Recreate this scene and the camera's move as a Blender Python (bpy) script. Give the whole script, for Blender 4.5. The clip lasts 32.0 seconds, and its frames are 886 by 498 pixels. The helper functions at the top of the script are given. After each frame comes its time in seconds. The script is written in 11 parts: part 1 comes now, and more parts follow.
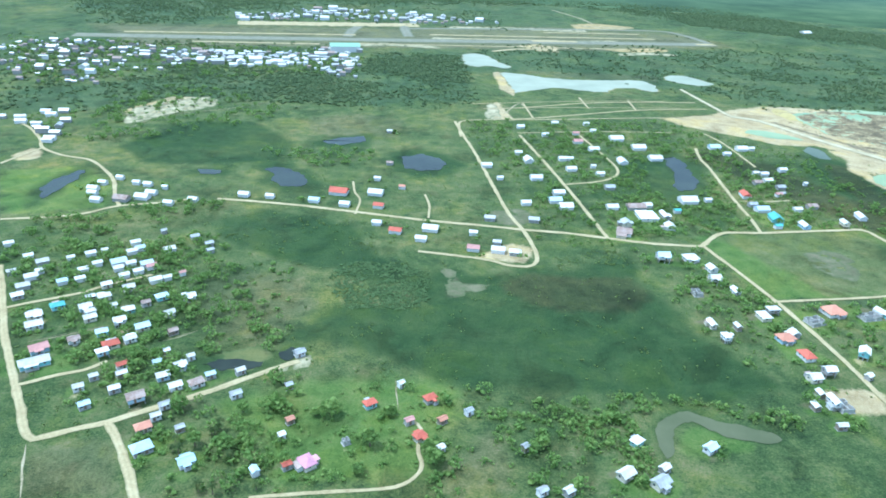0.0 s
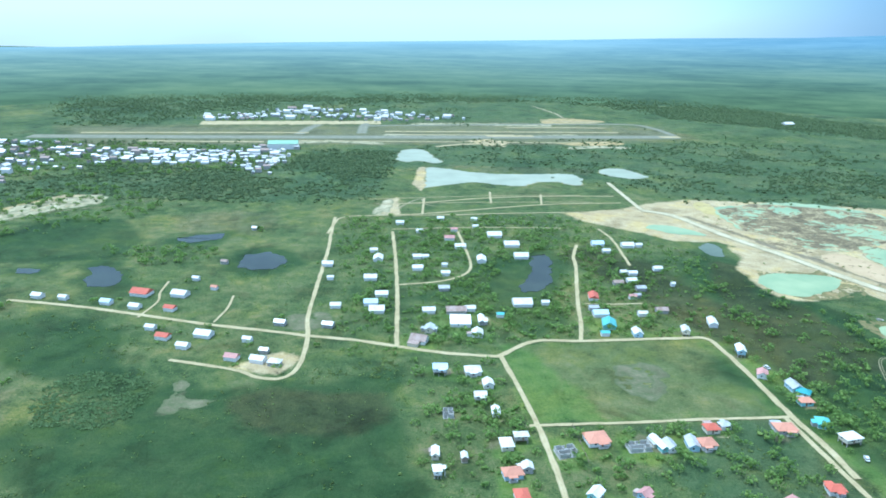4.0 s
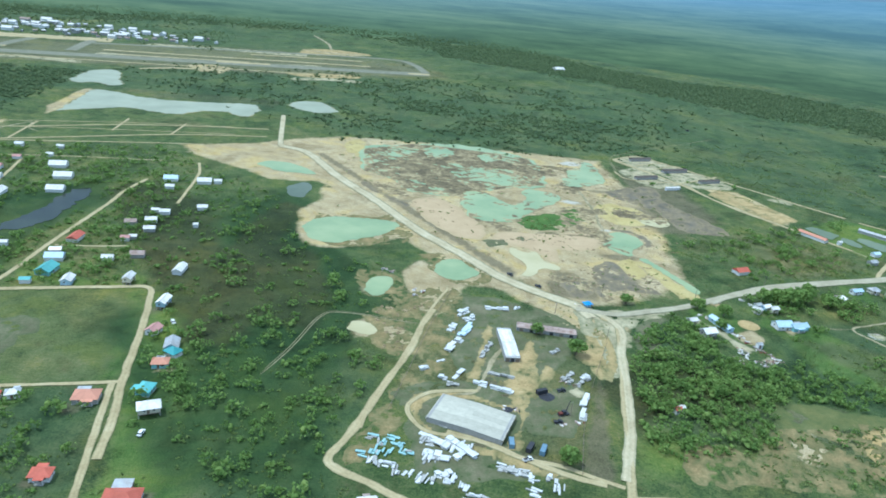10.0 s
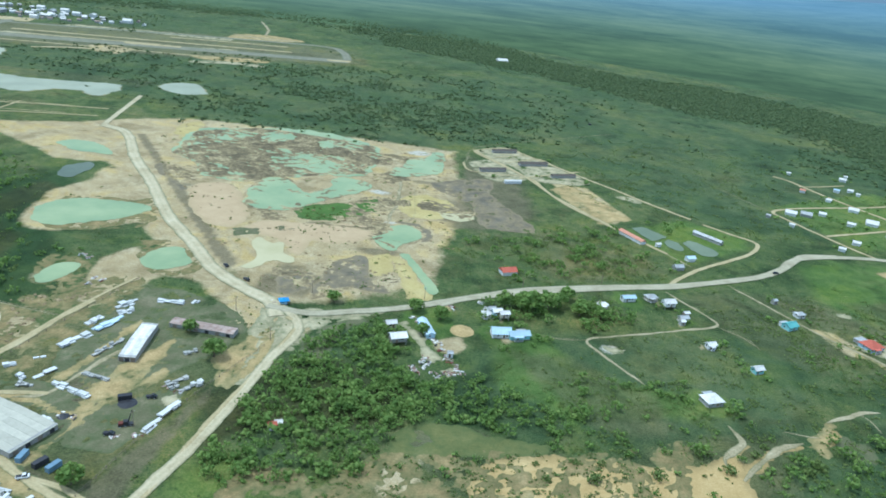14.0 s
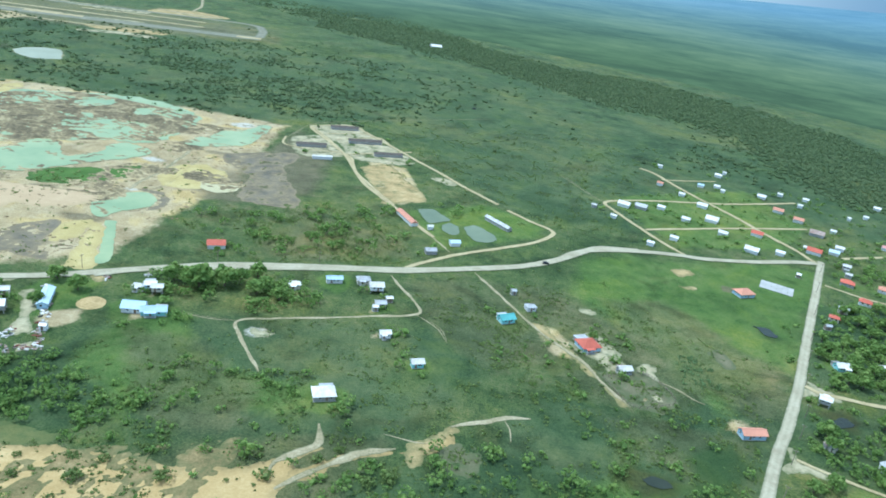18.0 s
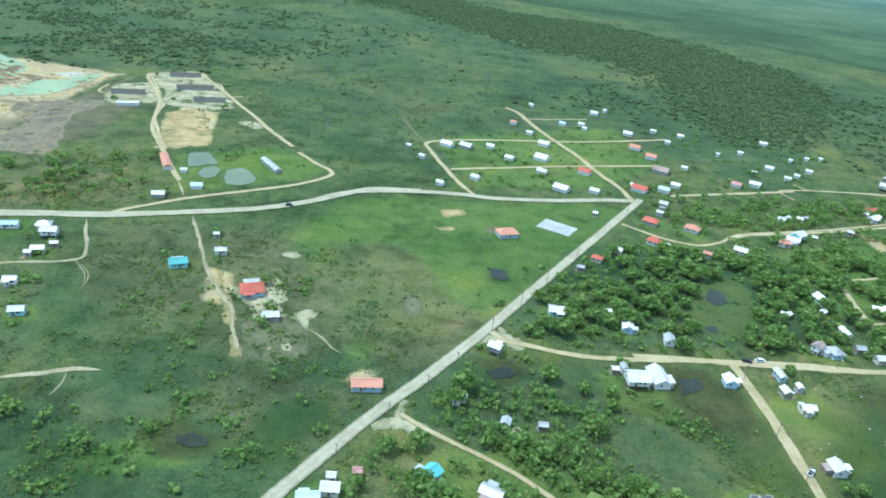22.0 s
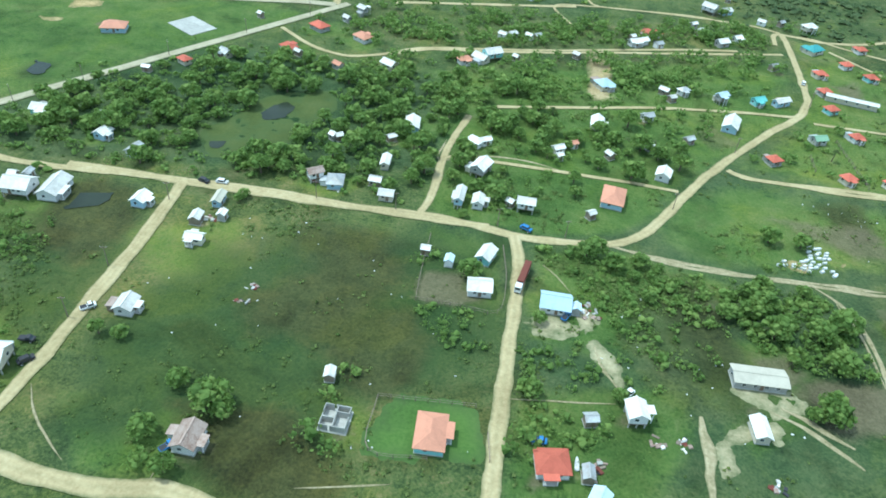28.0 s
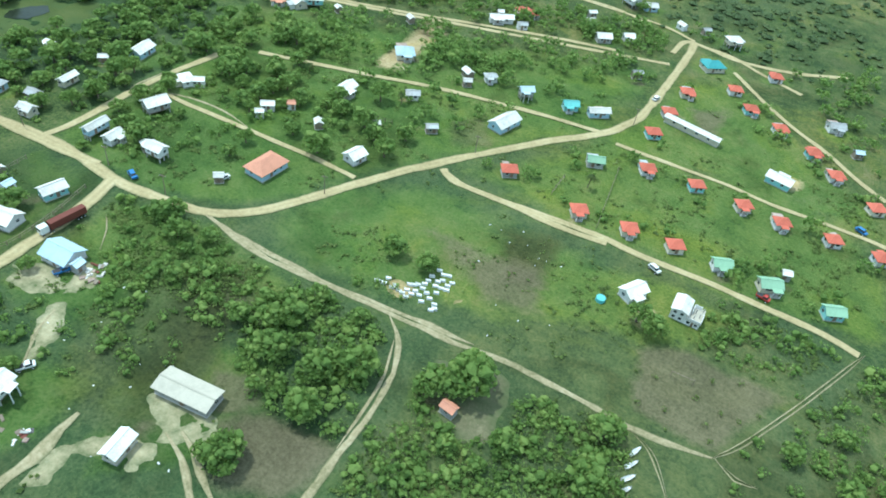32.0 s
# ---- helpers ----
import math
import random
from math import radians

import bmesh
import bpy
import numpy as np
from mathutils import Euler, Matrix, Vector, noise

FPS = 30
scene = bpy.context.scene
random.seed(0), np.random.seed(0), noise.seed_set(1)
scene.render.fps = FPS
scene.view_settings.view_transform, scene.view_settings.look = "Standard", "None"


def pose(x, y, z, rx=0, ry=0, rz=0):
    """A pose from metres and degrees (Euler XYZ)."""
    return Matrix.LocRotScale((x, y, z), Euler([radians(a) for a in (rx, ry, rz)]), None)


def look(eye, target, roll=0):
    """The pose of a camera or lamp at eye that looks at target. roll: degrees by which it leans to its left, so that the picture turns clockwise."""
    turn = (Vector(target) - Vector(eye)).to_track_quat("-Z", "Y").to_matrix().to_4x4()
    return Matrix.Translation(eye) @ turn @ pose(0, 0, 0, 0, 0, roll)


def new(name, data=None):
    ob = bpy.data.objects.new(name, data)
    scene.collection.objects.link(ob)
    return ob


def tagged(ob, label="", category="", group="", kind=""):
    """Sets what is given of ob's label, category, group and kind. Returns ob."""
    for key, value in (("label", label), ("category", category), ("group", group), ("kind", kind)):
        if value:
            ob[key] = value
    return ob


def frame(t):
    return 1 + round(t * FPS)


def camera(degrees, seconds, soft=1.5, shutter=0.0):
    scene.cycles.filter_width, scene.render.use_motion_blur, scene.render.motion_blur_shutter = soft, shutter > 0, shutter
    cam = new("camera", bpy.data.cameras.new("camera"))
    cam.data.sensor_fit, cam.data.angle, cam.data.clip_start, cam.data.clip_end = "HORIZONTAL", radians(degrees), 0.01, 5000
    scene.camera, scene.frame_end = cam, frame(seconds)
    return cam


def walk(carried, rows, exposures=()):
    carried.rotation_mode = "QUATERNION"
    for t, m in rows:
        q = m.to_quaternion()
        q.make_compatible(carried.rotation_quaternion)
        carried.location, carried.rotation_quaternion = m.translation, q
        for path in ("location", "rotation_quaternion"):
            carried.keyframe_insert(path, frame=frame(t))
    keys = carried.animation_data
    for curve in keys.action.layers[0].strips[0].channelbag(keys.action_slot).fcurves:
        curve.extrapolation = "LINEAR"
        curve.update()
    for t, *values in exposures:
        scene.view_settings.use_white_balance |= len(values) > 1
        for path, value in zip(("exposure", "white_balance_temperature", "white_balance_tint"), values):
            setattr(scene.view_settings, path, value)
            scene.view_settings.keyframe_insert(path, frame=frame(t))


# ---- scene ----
cam = camera(63.90, 32.0, soft=1.8)
PATH = [
    (0.0, -0.00, -0.00, 158.90, 64.731, -2.606, -0.486),
    (0.5, 17.75, 4.94, 158.75, 67.241, -2.074, -0.131),
    (1.0, 35.50, 9.82, 158.55, 69.282, -1.965, 0.528),
    (1.5, 53.25, 14.70, 158.24, 69.967, -2.711, 1.479),
    (2.0, 70.96, 19.59, 157.82, 70.060, -4.246, 2.690),
    (2.5, 88.67, 24.40, 157.28, 70.427, -2.446, 3.250),
    (4.5, 159.59, 43.22, 154.73, 72.718, -1.104, 3.490),
    (5.0, 177.46, 47.70, 153.99, 73.268, -1.768, 2.794),
    (5.5, 195.51, 52.00, 153.14, 73.543, -1.963, 2.438),
    (6.0, 213.75, 56.15, 152.21, 73.320, -1.429, 2.266),
    (6.5, 232.08, 60.16, 151.26, 72.802, -3.941, 2.660),
    (7.0, 250.39, 64.06, 150.36, 72.543, -2.885, 0.612),
    (7.5, 268.65, 67.89, 149.64, 71.161, -3.749, -1.629),
    (8.0, 286.89, 71.76, 149.18, 69.556, -3.967, -2.912),
    (8.5, 305.17, 75.57, 148.98, 68.116, -5.282, -3.381),
    (9.0, 323.51, 79.26, 149.05, 67.291, -5.369, -3.751),
    (9.5, 341.98, 82.79, 149.34, 67.389, -5.125, -4.164),
    (10.0, 360.65, 86.06, 149.69, 67.814, -5.467, -3.809),
    (10.5, 379.51, 89.12, 150.01, 68.004, -5.649, -4.019),
    (11.0, 398.61, 92.04, 150.25, 67.849, -6.292, -3.279),
    (11.5, 417.98, 95.00, 150.38, 67.160, -5.015, -2.193),
    (12.0, 437.55, 98.14, 150.33, 67.293, -3.579, -2.221),
    (12.5, 457.11, 101.44, 150.08, 67.751, -4.987, -1.718),
    (13.0, 476.56, 104.94, 149.58, 67.595, -6.158, -1.182),
    (13.5, 495.83, 108.65, 148.90, 67.481, -6.138, -1.058),
    (14.0, 514.88, 112.53, 148.12, 67.344, -6.304, -0.979),
    (14.5, 533.71, 116.53, 147.25, 67.106, -7.017, -0.660),
    (16.5, 608.18, 132.82, 143.58, 67.512, -7.356, -0.176),
    (17.0, 626.79, 136.65, 142.70, 67.407, -6.897, 0.259),
    (17.5, 645.42, 140.27, 141.86, 67.283, -7.175, 0.754),
    (18.0, 664.05, 143.88, 141.05, 66.992, -8.090, 1.434),
    (18.5, 682.62, 147.57, 140.24, 66.309, -7.118, 0.702),
    (19.0, 701.14, 151.39, 139.48, 65.621, -7.778, 1.214),
    (19.5, 719.62, 155.36, 138.77, 65.105, -8.818, 1.987),
    (20.0, 738.13, 159.38, 138.11, 65.879, -5.064, 2.882),
    (20.5, 756.71, 163.42, 137.46, 66.352, -4.380, 3.038),
    (21.0, 775.25, 167.55, 136.77, 65.469, -4.892, 3.404),
    (21.5, 793.73, 171.79, 136.03, 64.240, -5.539, 4.265),
    (22.0, 812.12, 176.05, 135.19, 63.832, -5.375, 4.396),
    (22.5, 830.39, 180.32, 134.21, 63.306, -5.450, 4.817),
    (23.0, 848.44, 184.61, 133.03, 62.879, -4.382, 4.030),
    (23.5, 866.21, 189.02, 131.66, 62.102, -4.792, 3.225),
    (24.0, 883.72, 193.67, 130.10, 59.449, -5.312, 3.293),
    (24.5, 900.95, 198.60, 128.39, 57.138, -5.056, 3.229),
    (25.0, 917.89, 203.83, 126.63, 55.846, -5.948, 4.052),
    (25.5, 934.51, 209.45, 124.93, 54.860, -6.187, 5.100),
    (27.5, 999.69, 233.33, 118.87, 51.621, -3.636, 11.373),
    (28.0, 1015.83, 240.01, 117.77, 51.174, -4.289, 14.266),
    (28.5, 1031.81, 247.42, 117.12, 49.884, -5.227, 16.890),
    (29.0, 1047.56, 255.38, 116.76, 48.389, -5.876, 19.195),
    (29.5, 1063.03, 263.76, 116.49, 47.278, -6.353, 21.402),
    (30.0, 1078.24, 272.55, 116.27, 46.798, -6.659, 23.024),
    (30.5, 1093.20, 281.81, 116.10, 46.728, -6.281, 24.734),
    (31.0, 1107.93, 291.45, 115.98, 46.191, -8.246, 28.487),
    (31.5, 1122.47, 301.41, 115.85, 46.255, -7.507, 29.821),
    (32.0, 1136.95, 311.54, 115.71, 47.404, -7.139, 31.514),
]
walk(cam, [(t, pose(x, y, z, rx, ry, rz)) for t, x, y, z, rx, ry, rz in PATH],
     [(0.0, 0.42, 4830, 3), (4.0, 0.33, 4820, 2), (9.0, -0.04, 5080, 3), (14.0, -0.19, 5200, 3), (20.0, 0.18, 5060, 2), (25.0, 0.12, 5200, -4), (32.0, 0.17, 5500, -5)])

# ---- sky and sun ----
SUN_TO = Vector((-0.40, 0.06, 0.91)).normalized()
world = bpy.data.worlds.new("sky")
scene.world = world
world.use_nodes = True
wn, wl = world.node_tree.nodes, world.node_tree.links
sky = wn.new("ShaderNodeTexSky")
sky.sky_type, sky.sun_disc = "NISHITA", False
sky.sun_elevation = math.asin(SUN_TO.z)
sky.sun_rotation = math.atan2(SUN_TO.x, SUN_TO.y)
sky.air_density, sky.dust_density, sky.ozone_density = 1.0, 0.2, 4.0
bg = wn["Background"]
bg.inputs["Strength"].default_value = 0.15
# thin bright cloud over the whole sky
tc = wn.new("ShaderNodeTexCoord")
cn = wn.new("ShaderNodeTexNoise")
cn.inputs["Scale"].default_value, cn.inputs["Detail"].default_value, cn.inputs["Distortion"].default_value = 2.2, 6.0, 0.4
cm = wn.new("ShaderNodeMapping")
cm.inputs["Scale"].default_value = (1, 1, 3.5)
wl.new(tc.outputs["Generated"], cm.inputs["Vector"])
wl.new(cm.outputs[0], cn.inputs["Vector"])
cr = wn.new("ShaderNodeValToRGB")
cr.color_ramp.elements[0].position, cr.color_ramp.elements[1].position = 0.34, 0.70
cr.color_ramp.elements[0].color = (0.5, 0.5, 0.5, 1)
wl.new(cn.outputs["Fac"], cr.inputs[0])
mx = wn.new("ShaderNodeMix")
mx.data_type = "RGBA"
mx.inputs[7].default_value = (7.4, 8.4, 9.2, 1)
sep = wn.new("ShaderNodeSeparateXYZ")
wl.new(tc.outputs["Generated"], sep.inputs[0])
up = wn.new("ShaderNodeMapRange")
up.inputs[1].default_value, up.inputs[2].default_value, up.inputs[3].default_value, up.inputs[4].default_value = 0.0, 0.5, 0.55, 1.0
wl.new(sep.outputs[2], up.inputs[0])
mul = wn.new("ShaderNodeMath")
mul.operation = "MULTIPLY"
wl.new(cr.outputs[0], mul.inputs[0])
wl.new(up.outputs[0], mul.inputs[1])
wl.new(mul.outputs[0], mx.inputs[0])
wl.new(sky.outputs[0], mx.inputs[6])
# the sky dims towards the horizon, and a blue-grey rain cloud stands low in the east
low = wn.new("ShaderNodeValToRGB")
for e, (p, c) in zip(low.color_ramp.elements, ((0.0, (0.76, 0.84, 0.88)), (0.5, (1.06, 1.06, 1.06)))):
    e.position, e.color = p, (*c, 1)
wl.new(sep.outputs[2], low.inputs[0])
dim = wn.new("ShaderNodeMix")
dim.data_type, dim.blend_type = "RGBA", "MULTIPLY"
dim.inputs[0].default_value = 1.0
wl.new(mx.outputs[2], dim.inputs[6])
wl.new(low.outputs[0], dim.inputs[7])
east = wn.new("ShaderNodeMapRange")
east.interpolation_type = "SMOOTHSTEP"
east.inputs[1].default_value, east.inputs[2].default_value = 0.18, 0.55
wl.new(sep.outputs[0], east.inputs[0])
deck = wn.new("ShaderNodeMapRange")
deck.interpolation_type = "SMOOTHSTEP"
deck.inputs[1].default_value, deck.inputs[2].default_value, deck.inputs[3].default_value, deck.inputs[4].default_value = 0.10, 0.40, 0.85, 0.0
wl.new(sep.outputs[2], deck.inputs[0])
cloud = wn.new("ShaderNodeMath")
cloud.operation = "MULTIPLY"
wl.new(east.outputs[0], cloud.inputs[0])
wl.new(deck.outputs[0], cloud.inputs[1])
rain = wn.new("ShaderNodeMix")
rain.data_type = "RGBA"
rain.inputs[7].default_value = (0.9, 1.7, 2.6, 1)
wl.new(cloud.outputs[0], rain.inputs[0])
wl.new(dim.outputs[2], rain.inputs[6])
wl.new(rain.outputs[2], bg.inputs["Color"])
lamp = bpy.data.lights.new("sun", "SUN")
lamp.energy, lamp.angle, lamp.color = 3.0, radians(0.6), (1.0, 0.95, 0.86)
sun = new("sun", lamp)
sun.matrix_world = look((0, 0, 900), Vector((0, 0, 900)) - SUN_TO)


# ---- materials ----
def node_mat(name):
    m = bpy.data.materials.new(name)
    m.use_nodes = True
    nt = m.node_tree
    return m, nt, nt.nodes["Principled BSDF"]


def noise_of(nt, scale, detail=4.0, rough=0.6, coord=None, distortion=0.0):
    n = nt.nodes.new("ShaderNodeTexNoise")
    n.inputs["Scale"].default_value, n.inputs["Detail"].default_value = scale, detail
    n.inputs["Roughness"].default_value, n.inputs["Distortion"].default_value = rough, distortion
    if coord is None:
        coord = nt.nodes.new("ShaderNodeNewGeometry").outputs["Position"]
    nt.links.new(coord, n.inputs["Vector"])
    return n.outputs["Fac"]


def ramp(nt, fac, stops):
    r = nt.nodes.new("ShaderNodeValToRGB")
    while len(r.color_ramp.elements) < len(stops):
        r.color_ramp.elements.new(0.5)
    for e, (p, c) in zip(r.color_ramp.elements, stops):
        e.position, e.color = p, (c, c, c, 1) if isinstance(c, float) else (*c, 1)
    nt.links.new(fac, r.inputs[0])
    return r.outputs[0]


def math_of(nt, op, a, b=0.0, clamp=False):
    n = nt.nodes.new("ShaderNodeMath")
    n.operation, n.use_clamp = op, clamp
    for i, v in enumerate((a, b)):
        if isinstance(v, (int, float)):
            n.inputs[i].default_value = v
        else:
            nt.links.new(v, n.inputs[i])
    return n.outputs[0]


def mix_of(nt, fac, a, b, mode="MIX"):
    n = nt.nodes.new("ShaderNodeMix")
    n.data_type, n.blend_type = "RGBA", mode
    for sock, v in ((n.inputs[0], fac), (n.inputs[6], a), (n.inputs[7], b)):
        if isinstance(v, (int, float)):
            sock.default_value = v
        elif isinstance(v, tuple):
            sock.default_value = (*v, 1)
        else:
            nt.links.new(v, sock)
    return n.outputs[2]


def bump_of(nt, bsdf, fac, strength, distance):
    b = nt.nodes.new("ShaderNodeBump")
    b.inputs["Strength"].default_value, b.inputs["Distance"].default_value = strength, distance
    nt.links.new(fac, b.inputs["Height"])
    nt.links.new(b.outputs[0], bsdf.inputs["Normal"])


def plain(name, col, rough=0.6, metal=0.0, vary=0.25, scale=0.8, stain=None, per_object=0.12, spec=0.16):
    """A painted, weathered surface: colour that varies at two scales, and from thing to thing."""
    m, nt, b = node_mat(name)
    obj = nt.nodes.new("ShaderNodeTexCoord").outputs["Object"]
    f = math_of(nt, "ADD", math_of(nt, "MULTIPLY", noise_of(nt, scale, 5, 0.65, obj), 0.6),
                math_of(nt, "MULTIPLY", noise_of(nt, scale * 7, 3, 0.7, obj), 0.4))
    dark = tuple(c * (1 - vary) for c in col) if stain is None else stain
    c = ramp(nt, f, [(0.32, dark), (0.56, col), (0.75, tuple(min(1, v * (1 + 0.3 * vary)) for v in col))])
    rnd = nt.nodes.new("ShaderNodeObjectInfo").outputs["Random"]
    k = math_of(nt, "ADD", math_of(nt, "MULTIPLY", rnd, 2 * per_object), 1 - per_object)
    h = nt.nodes.new("ShaderNodeHueSaturation")
    nt.links.new(k, h.inputs["Value"])
    nt.links.new(c, h.inputs["Color"])
    nt.links.new(h.outputs[0], b.inputs["Base Color"])
    b.inputs["Roughness"].default_value, b.inputs["Metallic"].default_value = rough, metal
    b.inputs["Specular IOR Level"].default_value = spec
    return m


def foliage(name, dark, mid, light, size=3.2):
    m, nt, b = node_mat(name)
    geo = nt.nodes.new("ShaderNodeNewGeometry")
    rnd = geo.outputs["Random Per Island"]
    n = noise_of(nt, size, 3, 0.7)
    tree = noise_of(nt, 0.17, 2, 0.5)
    f = math_of(nt, "ADD", math_of(nt, "MULTIPLY", rnd, 0.35), math_of(nt, "ADD", math_of(nt, "MULTIPLY", n, 0.35), math_of(nt, "MULTIPLY", tree, 0.5)))
    c = ramp(nt, f, [(0.35, dark), (0.6, mid), (0.85, light)])
    nt.links.new(c, b.inputs["Base Color"])
    b.inputs["Roughness"].default_value = 0.75
    b.inputs["Specular IOR Level"].default_value = 0.2
    tr = nt.nodes.new("ShaderNodeBsdfTranslucent")
    nt.links.new(c, tr.inputs["Color"])
    bump_of(nt, b, noise_of(nt, 4.5, 3, 0.75), 0.8, 0.2)
    mixer = nt.nodes.new("ShaderNodeMixShader")
    mixer.inputs[0].default_value = 0.45
    nt.links.new(b.outputs[0], mixer.inputs[1])
    nt.links.new(tr.outputs[0], mixer.inputs[2])
    nt.links.new(mixer.outputs[0], nt.nodes["Material Output"].inputs["Surface"])
    return m


def ground_material():
    m, nt, b = node_mat("ground_cover")
    pos = nt.nodes.new("ShaderNodeNewGeometry").outputs["Position"]
    fine, mid, big = noise_of(nt, 0.7, 5, 0.8, pos), noise_of(nt, 0.11, 6, 0.72, pos), noise_of(nt, 0.018, 4, 0.6, pos)
    # tufts of weeds, a metre or two across
    tuft = math_of(nt, "MULTIPLY", math_of(nt, "SUBTRACT", noise_of(nt, 1.5, 3, 0.6, pos), 0.5), 0.34)
    g = math_of(nt, "ADD", math_of(nt, "ADD", tuft, math_of(nt, "MULTIPLY", fine, 0.40)), math_of(nt, "ADD", math_of(nt, "MULTIPLY", mid, 0.45), math_of(nt, "MULTIPLY", big, 0.25)))
    col = ramp(nt, g, [(0.40, (0.028, 0.048, 0.018)), (0.49, (0.061, 0.092, 0.030)), (0.56, (0.107, 0.140, 0.044)), (0.63, (0.164, 0.165, 0.066)), (0.74, (0.23, 0.21, 0.11))])
    layers = [
        ("wood", 0.9, [(0.40, (0.035, 0.058, 0.026)), (0.52, (0.068, 0.104, 0.041)), (0.66, (0.118, 0.150, 0.062))]),
        ("lawn", 0.85, [(0.37, (0.041, 0.072, 0.018)), (0.47, (0.086, 0.143, 0.029)), (0.56, (0.124, 0.183, 0.041)), (0.70, (0.186, 0.216, 0.070))]),
        ("dry", 0.62, [(0.40, (0.044, 0.055, 0.024)), (0.51, (0.104, 0.108, 0.045)), (0.60, (0.150, 0.150, 0.068)), (0.72, (0.22, 0.20, 0.105))]),
        ("wet", 0.94, [(0.38, (0.026, 0.048, 0.017)), (0.48, (0.036, 0.066, 0.021)), (0.58, (0.050, 0.086, 0.026)), (0.72, (0.078, 0.110, 0.036))]),
        ("peat", 0.85, [(0.38, (0.018, 0.024, 0.011)), (0.48, (0.040, 0.046, 0.018)), (0.58, (0.066, 0.074, 0.026)), (0.72, (0.105, 0.112, 0.040))]),
        ("pond", 0.9, [(0.4, (0.109, 0.110, 0.050)), (0.65, (0.17, 0.17, 0.085))]),
        ("sand", 0.98, [(0.38, (0.29, 0.215, 0.100)), (0.47, (0.385, 0.295, 0.145)), (0.56, (0.455, 0.36, 0.190)), (0.70, (0.58, 0.49, 0.30))]),
        ("mud", 0.75, [(0.4, (0.080, 0.070, 0.040)), (0.52, (0.14, 0.122, 0.070)), (0.68, (0.21, 0.18, 0.11))]),
        ("pale", 0.95, [(0.4, (0.34, 0.31, 0.23)), (0.6, (0.55, 0.52, 0.42))]),
    ]
    wide = noise_of(nt, 0.045, 3, 0.6, pos)
    tone = math_of(nt, "ADD", math_of(nt, "MULTIPLY", noise_of(nt, 0.0075, 4, 0.6, pos, 0.8), 0.6), math_of(nt, "MULTIPLY", noise_of(nt, 0.04, 4, 0.65, pos, 0.5), 0.4))
    edge = math_of(nt, "SUBTRACT", math_of(nt, "ADD", math_of(nt, "MULTIPLY", wide, 0.9), math_of(nt, "ADD", math_of(nt, "MULTIPLY", mid, 0.6), math_of(nt, "MULTIPLY", fine, 0.4))), 0.95)
    for name, top, stops in layers:
        a = nt.nodes.new("ShaderNodeAttribute")
        a.attribute_name = name
        w = math_of(nt, "ADD", a.outputs["Fac"], math_of(nt, "MULTIPLY", edge, 1.1))
        w = math_of(nt, "MULTIPLY", math_of(nt, "SUBTRACT", w, 0.36), 2.6, True)
        w = math_of(nt, "MULTIPLY", w, math_of(nt, "GREATER_THAN", a.outputs["Fac"], 0.01))
        if name == "pond":
            col = mix_of(nt, 1.0, col, ramp(nt, tone, [(0.37, (0.56, 0.66, 0.62)), (0.46, (0.85, 0.93, 0.9)), (0.54, (1.05, 1.02, 1.0)), (0.62, (1.32, 1.14, 1.0))]), "MULTIPLY")
        if name == "mud":
            col = mix_of(nt, 1.0, col, ramp(nt, noise_of(nt, 0.035, 4, 0.65, pos, 0.7), [(0.36, (0.70, 0.70, 0.68)), (0.46, (0.96, 0.97, 1.0)), (0.54, (1.0, 1.0, 1.0)), (0.63, (1.10, 1.06, 0.86))]), "MULTIPLY")
        col = mix_of(nt, math_of(nt, "MULTIPLY", w, top), col, ramp(nt, g, stops))
    nt.links.new(col, b.inputs["Base Color"])
    b.inputs["Roughness"].default_value = 0.9
    b.inputs["Specular IOR Level"].default_value = 0.15
    bump_of(nt, b, g, 0.9, 1.6)
    return m


def road_material(name, lo, mid, hi, verge=True, grass=(0.070, 0.105, 0.038)):
    m, nt, b = node_mat(name)
    pos = nt.nodes.new("ShaderNodeNewGeometry").outputs["Position"]
    f = math_of(nt, "ADD", math_of(nt, "MULTIPLY", noise_of(nt, 0.09, 5, 0.65, pos), 0.55), math_of(nt, "MULTIPLY", noise_of(nt, 1.2, 4, 0.75, pos), 0.45))
    col = ramp(nt, f, [(0.34, lo), (0.52, mid), (0.70, hi)])
    if verge:
        at = nt.nodes.new("ShaderNodeAttribute")
        at.attribute_name = "verge"
        w = math_of(nt, "MULTIPLY", math_of(nt, "POWER", at.outputs["Fac"], 1.6), math_of(nt, "ADD", math_of(nt, "MULTIPLY", noise_of(nt, 0.5, 3, 0.7, pos), 1.6), -0.15), True)
        col = mix_of(nt, w, col, grass)
    nt.links.new(col, b.inputs["Base Color"])
    b.inputs["Roughness"].default_value = 0.9
    b.inputs["Specular IOR Level"].default_value = 0.1
    return m


def water_material(name, deep, pale, rough=0.12):
    m, nt, b = node_mat(name)
    pos = nt.nodes.new("ShaderNodeNewGeometry").outputs["Position"]
    f = noise_of(nt, 0.035, 5, 0.65, pos)
    nt.links.new(ramp(nt, f, [(0.35, deep), (0.65, pale)]), b.inputs["Base Color"])
    b.inputs["Roughness"].default_value = rough
    b.inputs["Specular IOR Level"].default_value = 0.12 if max(pale) > 0.1 else 0.18
    bump_of(nt, b, noise_of(nt, 0.8, 3, 0.6, pos), 0.15, 0.15)
    return m


